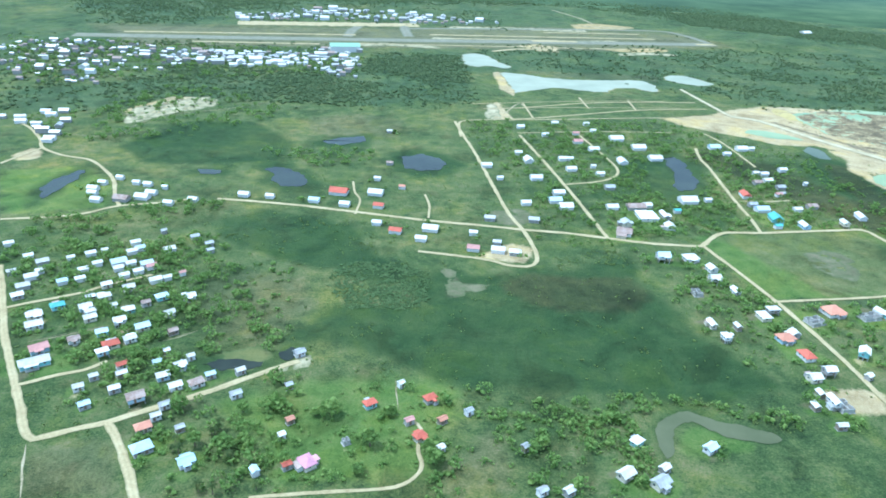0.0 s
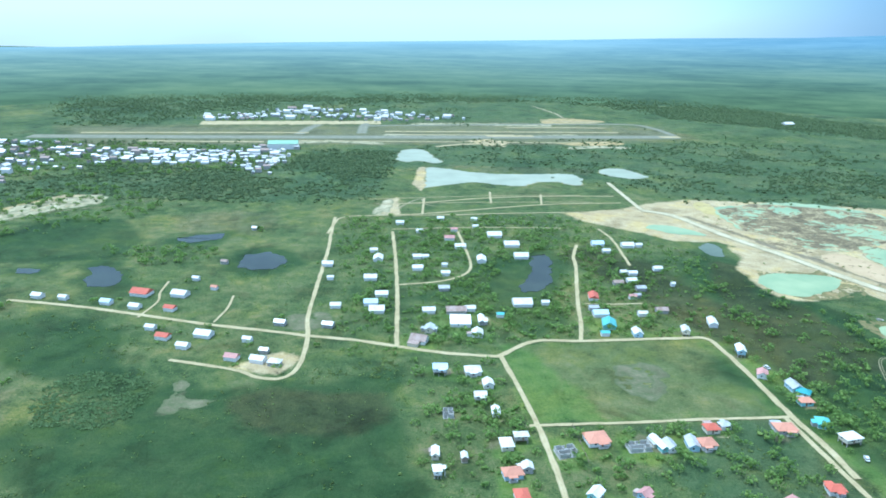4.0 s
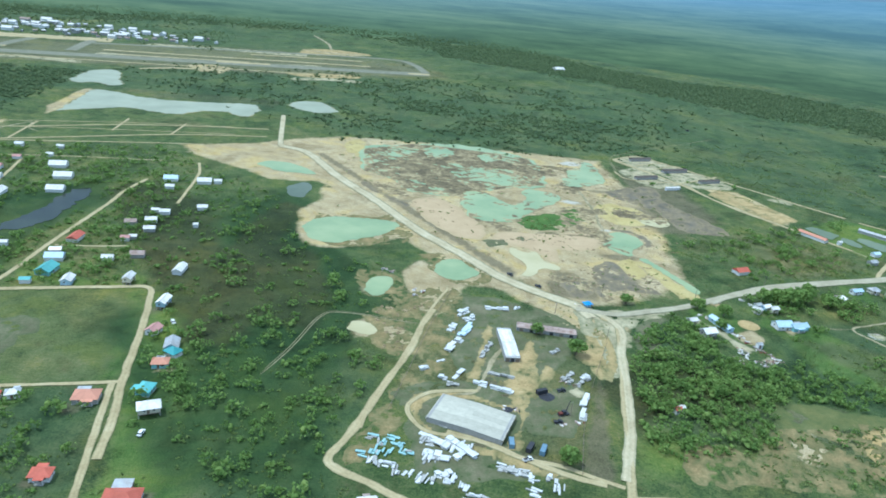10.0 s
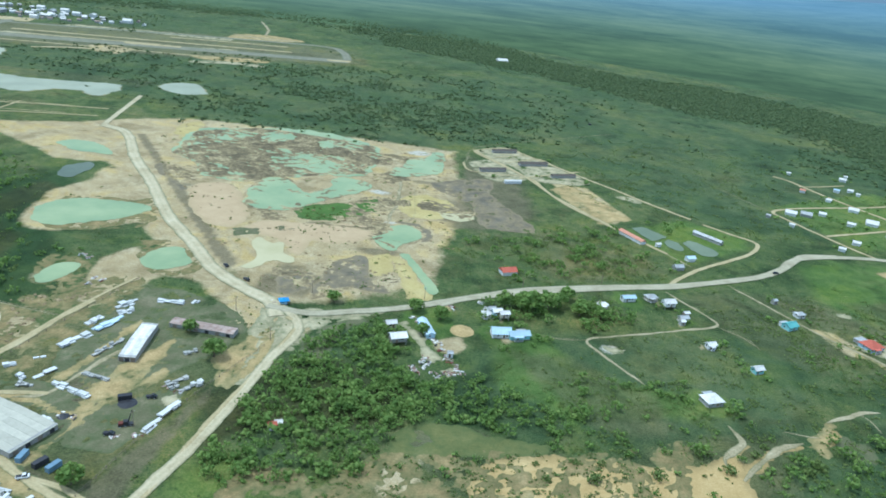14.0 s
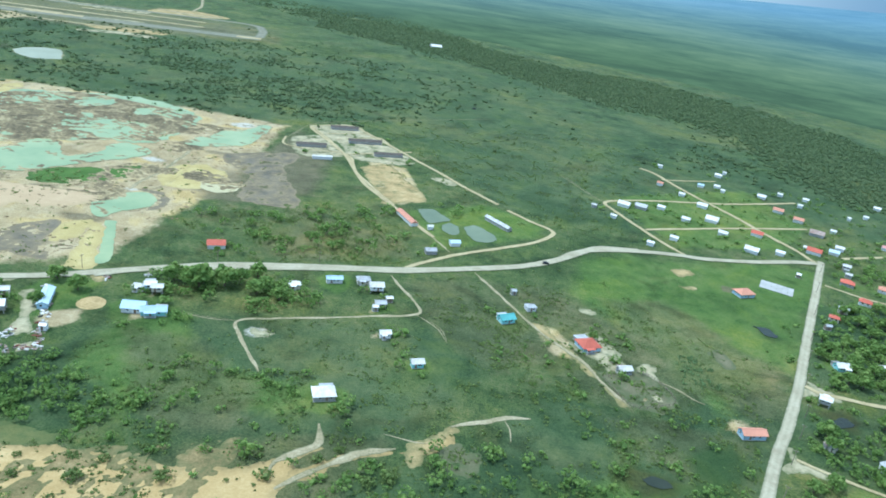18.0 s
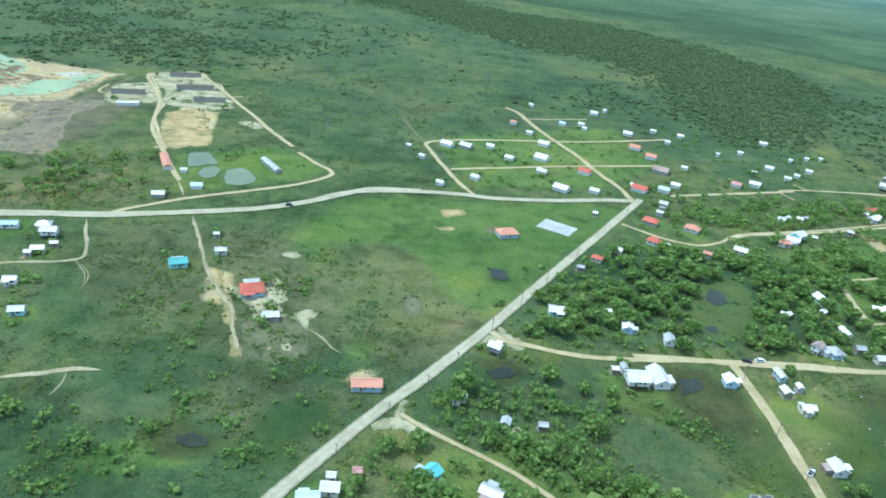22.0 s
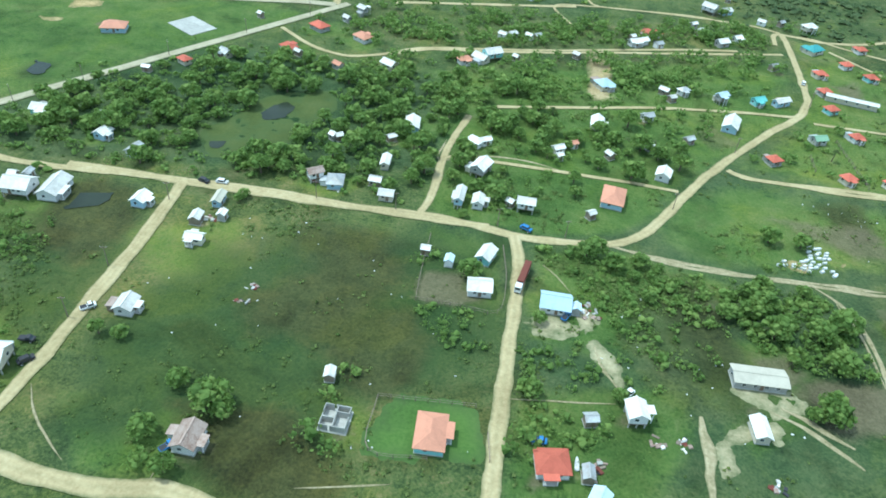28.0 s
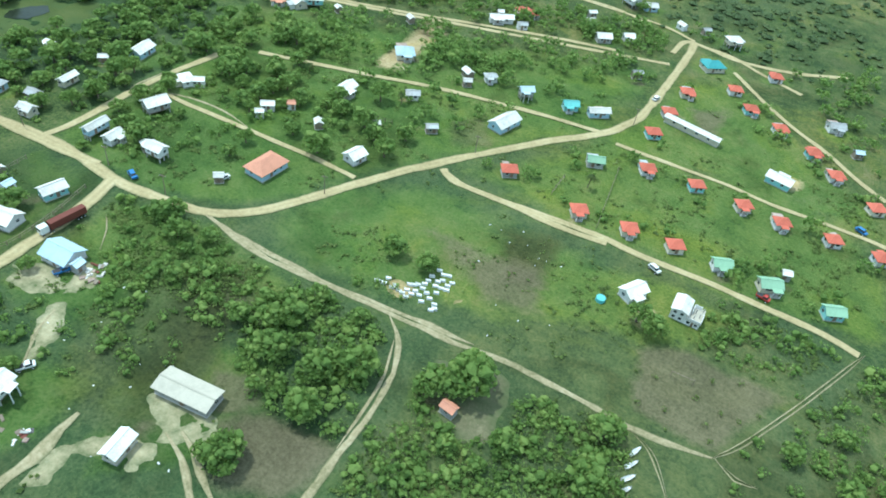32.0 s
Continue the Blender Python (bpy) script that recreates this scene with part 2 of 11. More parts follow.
M_GROUND = ground_material()
M_ROAD = {
    "g": road_material("pale_marl", (0.31, 0.245, 0.125), (0.46, 0.375, 0.205), (0.58, 0.495, 0.31)),
    "a": road_material("worn_chip_seal", (0.30, 0.26, 0.17), (0.43, 0.383, 0.262), (0.54, 0.485, 0.352)),
    "h": road_material("white_marl", (0.37, 0.305, 0.175), (0.53, 0.455, 0.29), (0.65, 0.58, 0.40)),
    "s": road_material("sandy_track", (0.15, 0.14, 0.065), (0.37, 0.31, 0.185), (0.57, 0.50, 0.34)),
    "r": road_material("runway_asphalt", (0.165, 0.165, 0.115), (0.235, 0.225, 0.16), (0.34, 0.32, 0.235)),
}
M_PATCH = {
    "sand": road_material("bare_sand", (0.22, 0.165, 0.07), (0.44, 0.325, 0.150), (0.58, 0.455, 0.245)),
    "pale": road_material("crushed_rock", (0.28, 0.24, 0.14), (0.47, 0.405, 0.25), (0.60, 0.54, 0.37)),
    "mud": road_material("trodden_earth", (0.092, 0.092, 0.047), (0.160, 0.150, 0.085), (0.28, 0.25, 0.155)),
    "lawn": road_material("mown_lawn", (0.050, 0.098, 0.022), (0.088, 0.155, 0.035), (0.125, 0.190, 0.050)),
    "reed": road_material("yellow_reeds", (0.085, 0.100, 0.033), (0.150, 0.155, 0.055), (0.21, 0.20, 0.085)),
    "scrubby": road_material("weedy_sand", (0.11, 0.095, 0.04), (0.29, 0.215, 0.098), (0.47, 0.36, 0.185)),
    "peach": road_material("smooth_tan_sand", (0.40, 0.295, 0.165), (0.46, 0.345, 0.20), (0.52, 0.40, 0.24), True, (0.38, 0.30, 0.16)),
    "ochre": road_material("yellow_ochre_sand", (0.34, 0.27, 0.10), (0.46, 0.375, 0.155), (0.56, 0.48, 0.24), True, (0.36, 0.29, 0.13)),
    "dune": road_material("orange_dune_sand", (0.34, 0.235, 0.092), (0.45, 0.325, 0.140), (0.55, 0.42, 0.205), True, (0.19, 0.155, 0.065)),
    "bog": road_material("grey_peat_mud", (0.085, 0.078, 0.055), (0.145, 0.130, 0.095), (0.235, 0.205, 0.150), True, (0.30, 0.24, 0.13)),
    "meadow": road_material("flooded_meadow", (0.048, 0.070, 0.020), (0.080, 0.104, 0.030), (0.120, 0.134, 0.048)),
}
M_WATER = {
    "jade": water_material("jade_water", (0.225, 0.305, 0.155), (0.325, 0.385, 0.200), 0.4),
    "milk": water_material("milky_water", (0.285, 0.305, 0.215), (0.355, 0.37, 0.265), 0.6),
    "pale": water_material("silty_water", (0.42, 0.375, 0.20), (0.50, 0.45, 0.26), 0.5),
    "grey": water_material("grey_water", (0.085, 0.110, 0.070), (0.150, 0.175, 0.115), 0.35),
    "fish": water_material("fish_pond_water", (0.135, 0.170, 0.105), (0.19, 0.225, 0.14), 0.45),
    "dark": water_material("dark_water", (0.014, 0.020, 0.012), (0.034, 0.044, 0.026), 0.25),
    "olive": water_material("olive_water", (0.085, 0.098, 0.046), (0.125, 0.132, 0.068), 0.5),
}
ROOF = {
    "w": ("white", plain("white_roof_sheet", (0.76, 0.735, 0.68), 0.5, 0.0, 0.22, 0.5, (0.47, 0.44, 0.38), 0.2)),
    "s": ("grey weathered", plain("galvanised_sheet", (0.50, 0.51, 0.50), 0.45, 0.3, 0.35, 0.4, (0.32, 0.28, 0.24))),
    "b": ("pale blue", plain("pale_blue_roof", (0.56, 0.68, 0.76), 0.5, 0.0, 0.2, 0.4)),
    "B": ("sky blue", plain("sky_blue_roof", (0.47, 0.60, 0.67), 0.5, 0.0, 0.2, 0.4)),
    "t": ("turquoise", plain("turquoise_roof", (0.17, 0.46, 0.43), 0.5, 0.0, 0.25, 0.4)),
    "T": ("dark teal", plain("dark_teal_roof", (0.09, 0.33, 0.33), 0.5, 0.0, 0.25, 0.4)),
    "r": ("red", plain("red_roof", (0.53, 0.14, 0.09), 0.6, 0.0, 0.25, 0.4)),
    "o": ("salmon orange", plain("salmon_roof", (0.58, 0.27, 0.175), 0.6, 0.0, 0.2, 0.4)),
    "p": ("faded pink", plain("faded_pink_roof", (0.55, 0.29, 0.25), 0.6, 0.0, 0.3, 0.4)),
    "P": ("bright pink", plain("bright_pink_roof", (0.66, 0.32, 0.40), 0.6, 0.0, 0.25, 0.4)),
    "u": ("rusty", plain("rusty_roof", (0.42, 0.33, 0.28), 0.7, 0.0, 0.3, 0.5, (0.20, 0.11, 0.07))),
    "g": ("mint green", plain("mint_green_roof", (0.30, 0.47, 0.31), 0.5, 0.0, 0.2, 0.4)),
    "C": ("pale concrete", plain("concrete_slab_roof", (0.50, 0.465, 0.375), 0.8, 0.0, 0.2, 0.3)),
    "y": ("beige-grey", plain("dusty_roof_sheet", (0.50, 0.475, 0.375), 0.7, 0.0, 0.22, 0.4)),
    "D": ("dark brown", plain("dark_shed_roof", (0.13, 0.11, 0.09), 0.7, 0.0, 0.3, 0.3)),
}
WALL = [
    ("white", plain("white_wall", (0.74, 0.73, 0.70), 0.8, 0.0, 0.2)),
    ("cream", plain("cream_wall", (0.66, 0.60, 0.46), 0.8, 0.0, 0.2)),
    ("pale blue", plain("blue_wall", (0.40, 0.55, 0.64), 0.8, 0.0, 0.2)),
    ("grey block", plain("block_wall", (0.38, 0.37, 0.34), 0.9, 0.0, 0.3)),
    ("turquoise", plain("turquoise_wall", (0.30, 0.58, 0.57), 0.8, 0.0, 0.2)),
    ("pink", plain("pink_wall", (0.60, 0.38, 0.36), 0.8, 0.0, 0.2)),
    ("weathered board", plain("board_wall", (0.28, 0.23, 0.17), 0.9, 0.0, 0.35)),
]
M_CONCRETE = plain("raw_concrete", (0.44, 0.43, 0.39), 0.9, 0.0, 0.3)
M_GLASS = plain("dark_window_glass", (0.035, 0.045, 0.05), 0.12, 0.0, 0.2, spec=0.5)
M_DOOR = plain("painted_door", (0.22, 0.16, 0.11), 0.6)
M_WOOD = plain("grey_timber", (0.26, 0.21, 0.16), 0.85, 0.0, 0.3)
M_BARK = plain("bark", (0.17, 0.13, 0.095), 0.95, 0.0, 0.3)
M_WHITE = plain("white_paint", (0.78, 0.78, 0.76), 0.5)
M_TEAL = plain("teal_paint", (0.18, 0.52, 0.52), 0.5)
M_BLUE = plain("blue_paint", (0.06, 0.20, 0.45), 0.4)
M_RUST = plain("rust_red_paint", (0.17, 0.055, 0.04), 0.6)
M_STEEL = plain("steel_blue_paint", (0.17, 0.26, 0.33), 0.5)
M_RED = plain("red_paint", (0.42, 0.06, 0.05), 0.45)
M_DARK = plain("dark_metal", (0.05, 0.05, 0.055), 0.4)
M_RUBBER = plain("tyre_rubber", (0.02, 0.02, 0.02), 0.8)
M_LEAF = foliage("broad_leaves", (0.115, 0.190, 0.046), (0.205, 0.315, 0.076), (0.335, 0.430, 0.120))
M_BUSH = foliage("scrub_leaves", (0.110, 0.155, 0.045), (0.185, 0.255, 0.070), (0.295, 0.350, 0.115))
M_PALM = foliage("palm_fronds", (0.038, 0.060, 0.018), (0.082, 0.125, 0.035), (0.185, 0.200, 0.065))
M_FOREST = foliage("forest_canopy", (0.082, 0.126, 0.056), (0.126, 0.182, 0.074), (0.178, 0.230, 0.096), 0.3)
M_MANGROVE = foliage("mangrove_leaves", (0.120, 0.195, 0.075), (0.175, 0.262, 0.100), (0.240, 0.325, 0.135))
def dug_earth():
    m, nt, b = node_mat("dug_earth")
    pos = nt.nodes.new("ShaderNodeNewGeometry").outputs["Position"]
    f = math_of(nt, "ADD", math_of(nt, "MULTIPLY", noise_of(nt, 0.07, 5, 0.7, pos, 0.6), 0.6), math_of(nt, "MULTIPLY", noise_of(nt, 0.6, 4, 0.75, pos), 0.4))
    c = ramp(nt, f, [(0.36, (0.10, 0.083, 0.052)), (0.46, (0.235, 0.187, 0.105)), (0.54, (0.375, 0.305, 0.162)), (0.66, (0.52, 0.445, 0.25))])
    z = nt.nodes.new("ShaderNodeSeparateXYZ")
    nt.links.new(pos, z.inputs[0])
    top = math_of(nt, "MULTIPLY", math_of(nt, "SUBTRACT", z.outputs[2], 0.15), 1.9, True)
    c = mix_of(nt, math_of(nt, "MULTIPLY", top, ramp(nt, f, [(0.45, 0.8), (0.62, 0.25)])), c, (0.105, 0.090, 0.055))
    nt.links.new(c, b.inputs["Base Color"])
    b.inputs["Roughness"].default_value = 0.95
    b.inputs["Specular IOR Level"].default_value = 0.1
    return m


M_DUG = dug_earth()
M_HEAP = road_material("spoil_earth", (0.10, 0.080, 0.048), (0.28, 0.215, 0.115), (0.48, 0.39, 0.22), False)


# ---- mesh helpers ----
def mesh_np(name, verts, faces, mat, smooth=False):
    """A mesh of triangles or quads from arrays that were worked out above."""
    me = bpy.data.meshes.new(name)
    k = faces.shape[1]
    me.vertices.add(len(verts))
    me.vertices.foreach_set("co", np.ascontiguousarray(verts, np.float32).ravel())
    me.loops.add(faces.size)
    me.loops.foreach_set("vertex_index", np.ascontiguousarray(faces, np.int32).ravel())
    me.polygons.add(len(faces))
    me.polygons.foreach_set("loop_start", np.arange(0, faces.size, k, dtype=np.int32))
    me.polygons.foreach_set("use_smooth", np.full(len(faces), smooth))
    me.materials.append(mat)
    me.update()
    me.validate()
    return me


def box(bm, x0, x1, y0, y1, z0, z1):
    v = [bm.verts.new(p) for p in ((x0, y0, z0), (x1, y0, z0), (x1, y1, z0), (x0, y1, z0), (x0, y0, z1), (x1, y0, z1), (x1, y1, z1), (x0, y1, z1))]
    for f in ((0, 3, 2, 1), (4, 5, 6, 7), (0, 1, 5, 4), (1, 2, 6, 5), (2, 3, 7, 6), (3, 0, 4, 7)):
        bm.faces.new([v[i] for i in f])


def tube(bm, p, q, r0, r1, n=6):
    p, q = Vector(p), Vector(q)
    turn = (q - p).to_track_quat("Z", "Y").to_matrix()
    ring = [[bm.verts.new(c + turn @ Vector((r * math.cos(2 * math.pi * i / n), r * math.sin(2 * math.pi * i / n), 0))) for i in range(n)] for c, r in ((p, r0), (q, r1))]
    for i in range(n):
        j = (i + 1) % n
        bm.faces.new((ring[0][i], ring[0][j], ring[1][j], ring[1][i]))
    bm.faces.new(ring[1])
    bm.faces.new(list(reversed(ring[0])))


def finish(bm, name, mat):
    me = bpy.data.meshes.new(name)
    bmesh.ops.recalc_face_normals(bm, faces=bm.faces)
    bm.to_mesh(me)
    bm.free()
    me.materials.append(mat)
    return me


def part(name, data, parent, m=None, label="", mat=None):
    """Links a mesh, or a bmesh of the material mat, as one part under its thing."""
    if isinstance(data, bmesh.types.BMesh):
        data = finish(data, name, mat)
    ob = new(name, data)
    ob.parent = parent
    if m is not None:
        ob.matrix_basis = m
    return tagged(ob, label)


# ---- plan: classes of ground, roads, ponds ----
STEP = 3.9
GX0, GX1, GY0, GY1 = -600.0, 1560.0, 80.0, 1140.0
xs = np.concatenate((np.linspace(-5600, GX0, 40)[:-1], np.arange(GX0, GX1, STEP), np.linspace(GX1, 6000, 40)))
ys = np.concatenate((np.linspace(-700, GY0, 12)[:-1], np.arange(GY0, GY1, STEP), np.linspace(GY1, 5500, 44)))
XX, YY = np.meshgrid(xs, ys)
LAYERS = {k: np.zeros(XX.shape, np.float32) for k in ("wood", "dry", "lawn", "wet", "peat", "pond", "mud", "sand", "pale")}
CELL = 2.0
OCC = np.zeros((int((GY1 - GY0) / CELL) + 1, int((GX1 - GX0) / CELL) + 1), bool)


def inside_distance(px, py, poly):
    """Signed distance of points to a closed outline: positive inside."""
    inside, best = np.zeros(px.shape, bool), np.full(px.shape, 1e9)
    for (ax, ay), (bx, by) in zip(poly, poly[1:] + poly[:1]):
        dx, dy = bx - ax, by - ay
        s = np.clip(((px - ax) * dx + (py - ay) * dy) / (dx * dx + dy * dy + 1e-9), 0, 1)
        best = np.minimum(best, (px - ax - s * dx) ** 2 + (py - ay - s * dy) ** 2)
        cross = (ay > py) != (by > py)
        inside ^= cross & (px < dx * (py - ay) / (dy if dy else 1e-9) + ax)
    d = np.sqrt(best)
    return np.where(inside, d, -d)


def area(kind, feather, poly):
    px, py = [p[0] for p in poly], [p[1] for p in poly]
    i0, i1 = np.searchsorted(xs, (min(px) - feather - 8, max(px) + feather + 8))
    j0, j1 = np.searchsorted(ys, (min(py) - feather - 8, max(py) + feather + 8))
    if i1 <= i0 or j1 <= j0:
        return
    d = inside_distance(XX[j0:j1, i0:i1], YY[j0:j1, i0:i1], poly)
    LAYERS[kind][j0:j1, i0:i1] = np.maximum(LAYERS[kind][j0:j1, i0:i1], np.clip(0.5 + 0.5 * d / feather, 0, 1))


def occupy(px, py, r):
    i0, i1 = int((px - r - GX0) / CELL), int((px + r - GX0) / CELL) + 1
    j0, j1 = int((py - r - GY0) / CELL), int((py + r - GY0) / CELL) + 1
    if i1 > 0 and j1 > 0:
        OCC[max(j0, 0):j1, max(i0, 0):i1] = True


def clear(poly):
    """Keeps an open plot free of trees and bushes."""
    gy, gx = np.meshgrid(np.arange(OCC.shape[0]) * CELL + GY0, np.arange(OCC.shape[1]) * CELL + GX0, indexing="ij")
    px, py = [p[0] for p in poly], [p[1] for p in poly]
    i0, i1 = int((min(px) - GX0) / CELL), int((max(px) - GX0) / CELL) + 2
    j0, j1 = int((min(py) - GY0) / CELL), int((max(py) - GY0) / CELL) + 2
    OCC[j0:j1, i0:i1] |= inside_distance(gx[j0:j1, i0:i1], gy[j0:j1, i0:i1], poly) > 0


def spline(pts, step):
    p = [Vector((*q, 0)) for q in pts]
    p = [2 * p[0] - p[1]] + p + [2 * p[-1] - p[-2]]
    out = []
    for a, b, c, d in zip(p, p[1:], p[2:], p[3:]):
        n = max(1, int((c - b).length / step))
        for k in range(n):
            t = k / n
            out.append(0.5 * (2 * b + (c - a) * t + (2 * a - 5 * b + 4 * c - d) * t * t + (3 * b - a - 3 * c + d) * t ** 3))
    return out + [p[-2]]


ROADS = []


def road(width, kind, pts, ruts=False):
    """A road of packed marl, chip seal or sand along a smooth line, with worn, uneven edges and a low crown."""
    n = len(ROADS)
    base = 0.10 + 0.012 * (n % 9) + {"g": 0.11, "a": 0.22, "s": 0.0, "r": 0.1, "h": 0.14}[kind]
    line = spline(pts, 1.8)
    rows = []
    for i, c in enumerate(line):
        d = (line[min(i + 1, len(line) - 1)] - line[max(i - 1, 0)]).normalized()
        s = Vector((-d.y, d.x, 0))
        rough = 0.1 if ruts else {"g": 0.17, "a": 0.06, "s": 0.45, "r": 0.02, "h": 0.1}[kind] * width
        wl = width / 2 + rough * (noise.noise(c * 0.12) + 0.45 * noise.noise(c * 0.33))
        wr = width / 2 + rough * (noise.noise(c * 0.12 + Vector((70, 0, 0))) + 0.45 * noise.noise(c * 0.33 + Vector((70, 0, 0))))
        wl, wr = max(wl, 0.3 * width), max(wr, 0.3 * width)
        rows.append([c + s * wl, c + s * wl * 0.5, c, c - s * wr * 0.5, c - s * wr])
        if i % 1 == 0:
            occupy(c.x, c.y, width / 2 + 0.4)
    if kind == "s":
        for k in range(min(4, len(rows) // 2)):
            for r in (rows[k], rows[-1 - k]):
                r[:] = [r[2] + (q - r[2]) * (0.25 + 0.19 * k) for q in r]
    heights = (base - 0.09, base + 0.02, base + 0.05, base + 0.02, base - 0.09)
    v = np.array([[(q.x, q.y, h) for q, h in zip(r, heights)] for r in rows]).reshape(-1, 3)
    cols = (0, 3) if ruts else (0, 1, 2, 3)
    f = np.array([(5 * i + k, 5 * i + k + 1, 5 * i + k + 6, 5 * i + k + 5) for i in range(len(rows) - 1) for k in cols])
    me = mesh_np("road", v, f, M_ROAD[kind], True)
    me.attributes.new("verge", "FLOAT", "POINT").data.foreach_set("value", np.tile((1.0, 0.15, 0.45, 0.15, 1.0), len(rows)).astype(np.float32))
    ob = new("road", me)
    ROADS.append(ob)
    label = {"g": "pale marl village road with ragged grassy edges", "a": "worn pale chip-seal main road through the village",
             "s": "narrow sandy track worn through the grass", "h": "wide white marl haul road through the quarry", "r": "long grey asphalt airport runway with pale patches"}[kind]
    return tagged(ob, label, "road", kind="structure")


POND_LOOK = {"jade": "jade-green flooded sand pit with pale banks", "milk": "milky grey-green flooded quarry pond", "pale": "shallow silty yellow puddle on bare sand",
             "grey": "still grey pond in open grass", "fish": "green-grey fish pond dug beside the farm", "dark": "dark swamp pool among reeds and grass", "olive": "shallow olive-brown channel curving through the marsh"}


POND_COUNT = 0


def pond(kind, pts, level=None, grow_rim=1.0):
    line = spline(list(pts) + [pts[0]], 1.5)[:-1]
    c = sum(line, Vector()) / len(line)
    span = math.sqrt(sum((p - c).length for p in line) / len(line))
    turn = sum(p.x * q.y - q.x * p.y for p, q in zip(line, line[1:] + line[:1]))
    rim = []
    for p, q, r in zip(line[-1:] + line[:-1], line, line[1:] + line[:1]):
        along = (r - p).normalized()
        out = Vector((along.y, -along.x, 0)) * (1 if turn > 0 else -1)
        k = span * (0.42 * noise.noise(q * 0.09) + 0.26 * noise.noise(q * 0.25) + 0.16 * noise.noise(q * 0.6))
        if kind == "dark":
            k = k * 1.6 - 0.55 * span
        rim.append(q + out * k + (q - c) * (grow_rim - 1))
    bm = bmesh.new()
    global POND_COUNT
    POND_COUNT += 1
    z = 0.12 + 0.0035 * POND_COUNT if level is None else level
    bm.faces.new([bm.verts.new((p.x, p.y, z)) for p in rim])
    bmesh.ops.triangulate(bm, faces=bm.faces)
    me = finish(bm, "water", M_WATER[kind])
    tagged(new("water", me), POND_LOOK[kind], "pond", kind="structure")
    for p in rim:
        for k in np.linspace(0, 1, 6):
            q = c.lerp(p, k)
            occupy(q.x, q.y, 2.5)
    if level is None:
        k = 1.0 if kind == "milk" else 1.05 if kind != "dark" else 1.7
        area("sand" if kind in ("jade", "milk", "pale") else "wet", 5 if kind != "dark" else 9, [(c.x + (p.x - c.x) * k, c.y + (p.y - c.y) * k) for p in rim])


PATCHES = []


def patch(kind, pts):
    """A thin ragged sheet of bare sand, trodden earth or rubble over the grass."""
    bx, by = [p[0] for p in pts], [p[1] for p in pts]
    cell = 1.0 if (max(bx) - min(bx)) * (max(by) - min(by)) < 2500 else 1.4
    gx, gy = np.meshgrid(np.arange(min(bx) - 5, max(bx) + 5, cell), np.arange(min(by) - 5, max(by) + 5, cell))
    d = inside_distance(gx, gy, [(p.x, p.y) for p in spline(list(pts) + [pts[0]], 3.0)[:-1]])
    n1, n2 = (np.array([noise.noise((x * f, y * f, o)) for x, y in zip(gx.ravel(), gy.ravel())]).reshape(gx.shape) for f, o in ((0.13, 4.0), (0.42, 9.0)))
    d = d + 2.6 * n1 + 1.3 * n2
    holes = {"dune": 2.1, "peach": 2.5, "ochre": 1.2, "bog": 0.5, "mud": 0.5, "sand": 0.9, "pale": 0.55, "meadow": 0.6, "lawn": 1.4, "reed": 0.7, "scrubby": 0.2}[kind]
    d = np.minimum(d, 3.2 * (holes + n1 * 1.3 + n2))
    lift = 0.02 + 0.0009 * (len(PATCHES) % 95)
    v = np.stack((gx, gy, np.clip(d * 0.05, -0.12, lift)), -1).reshape(-1, 3)
    w = gx.shape[1]
    a, q = np.meshgrid(np.arange(gx.shape[0] - 1), np.arange(w - 1), indexing="ij")
    a = (a * w + q).ravel()
    q = np.stack((a, a + 1, a + w + 1, a + w), -1)
    q = q[v[q, 2].max(1) > 0]
    used, q = np.unique(q, return_inverse=True)
    me = mesh_np("bare_ground", v[used], q.reshape(-1, 4), M_PATCH[kind], True)
    me.attributes.new("verge", "FLOAT", "POINT").data.foreach_set("value", np.clip(1 - d.ravel()[used] / 5.0, 0, 1).astype(np.float32))
    PATCHES.append(tagged(new("bare_ground", me), {"dune": "open orange dune sand between dark bushes", "peach": "smooth graded floor of tan sand in the quarry", "ochre": "yellow ochre sand fan in the quarry", "bog": "grey-brown peaty mud with dead brush", "sand": "ragged patch of bare tan sand in the grass", "pale": "pale crushed-rock apron and trodden yard", "mud": "grey-brown trodden earth with thin weeds", "meadow": "olive-yellow flooded meadow among bushes", "reed": "yellow-green reeds in shallow water among trees", "scrubby": "tan sand broken by weeds and bushes", "lawn": "bright green mown lawn of a fenced plot"}[kind], "bare ground", kind="structure"))




area("lawn", 3, [(87, 186), (91, 196), (99, 199), (108, 195), (116, 190), (113, 186), (102, 184), (90, 181)])
area("peat", 6, [(966, 346), (985, 361), (997, 352), (993, 335), (980, 330)])
area("lawn", 7, [(925, 330), (938, 345), (956, 346), (966, 325), (968, 305), (948, 302)])
area("wet", 10, [(275, 444), (318, 453), (358, 417), (372, 394), (358, 350), (350, 308), (350, 257), (301, 254), (297, 284), (293, 324), (280, 378)])
area("wood", 15, [(451, 1316), (583, 1255), (671, 1193), (748, 1112), (815, 1041), (874, 979), (936, 960), (987, 885), (994, 733), (1014, 670), (1154, 919), (1125, 1007), (1057, 1110), (964, 1207), (840, 1223), (759, 1288), (627, 1434), (500, 1497)])
area("peat", 5, [(945, 318), (971, 325), (990, 312), (985, 300), (966, 303)])
area("lawn", 6, [(1096, 453), (1106, 490), (1150, 520), (1174, 500), (1182, 464), (1161, 459), (1131, 456)])
area("lawn", 6, [(1116, 447), (1131, 454), (1149, 451), (1147, 437), (1130, 429), (1106, 419), (1086, 434), (1099, 446)])
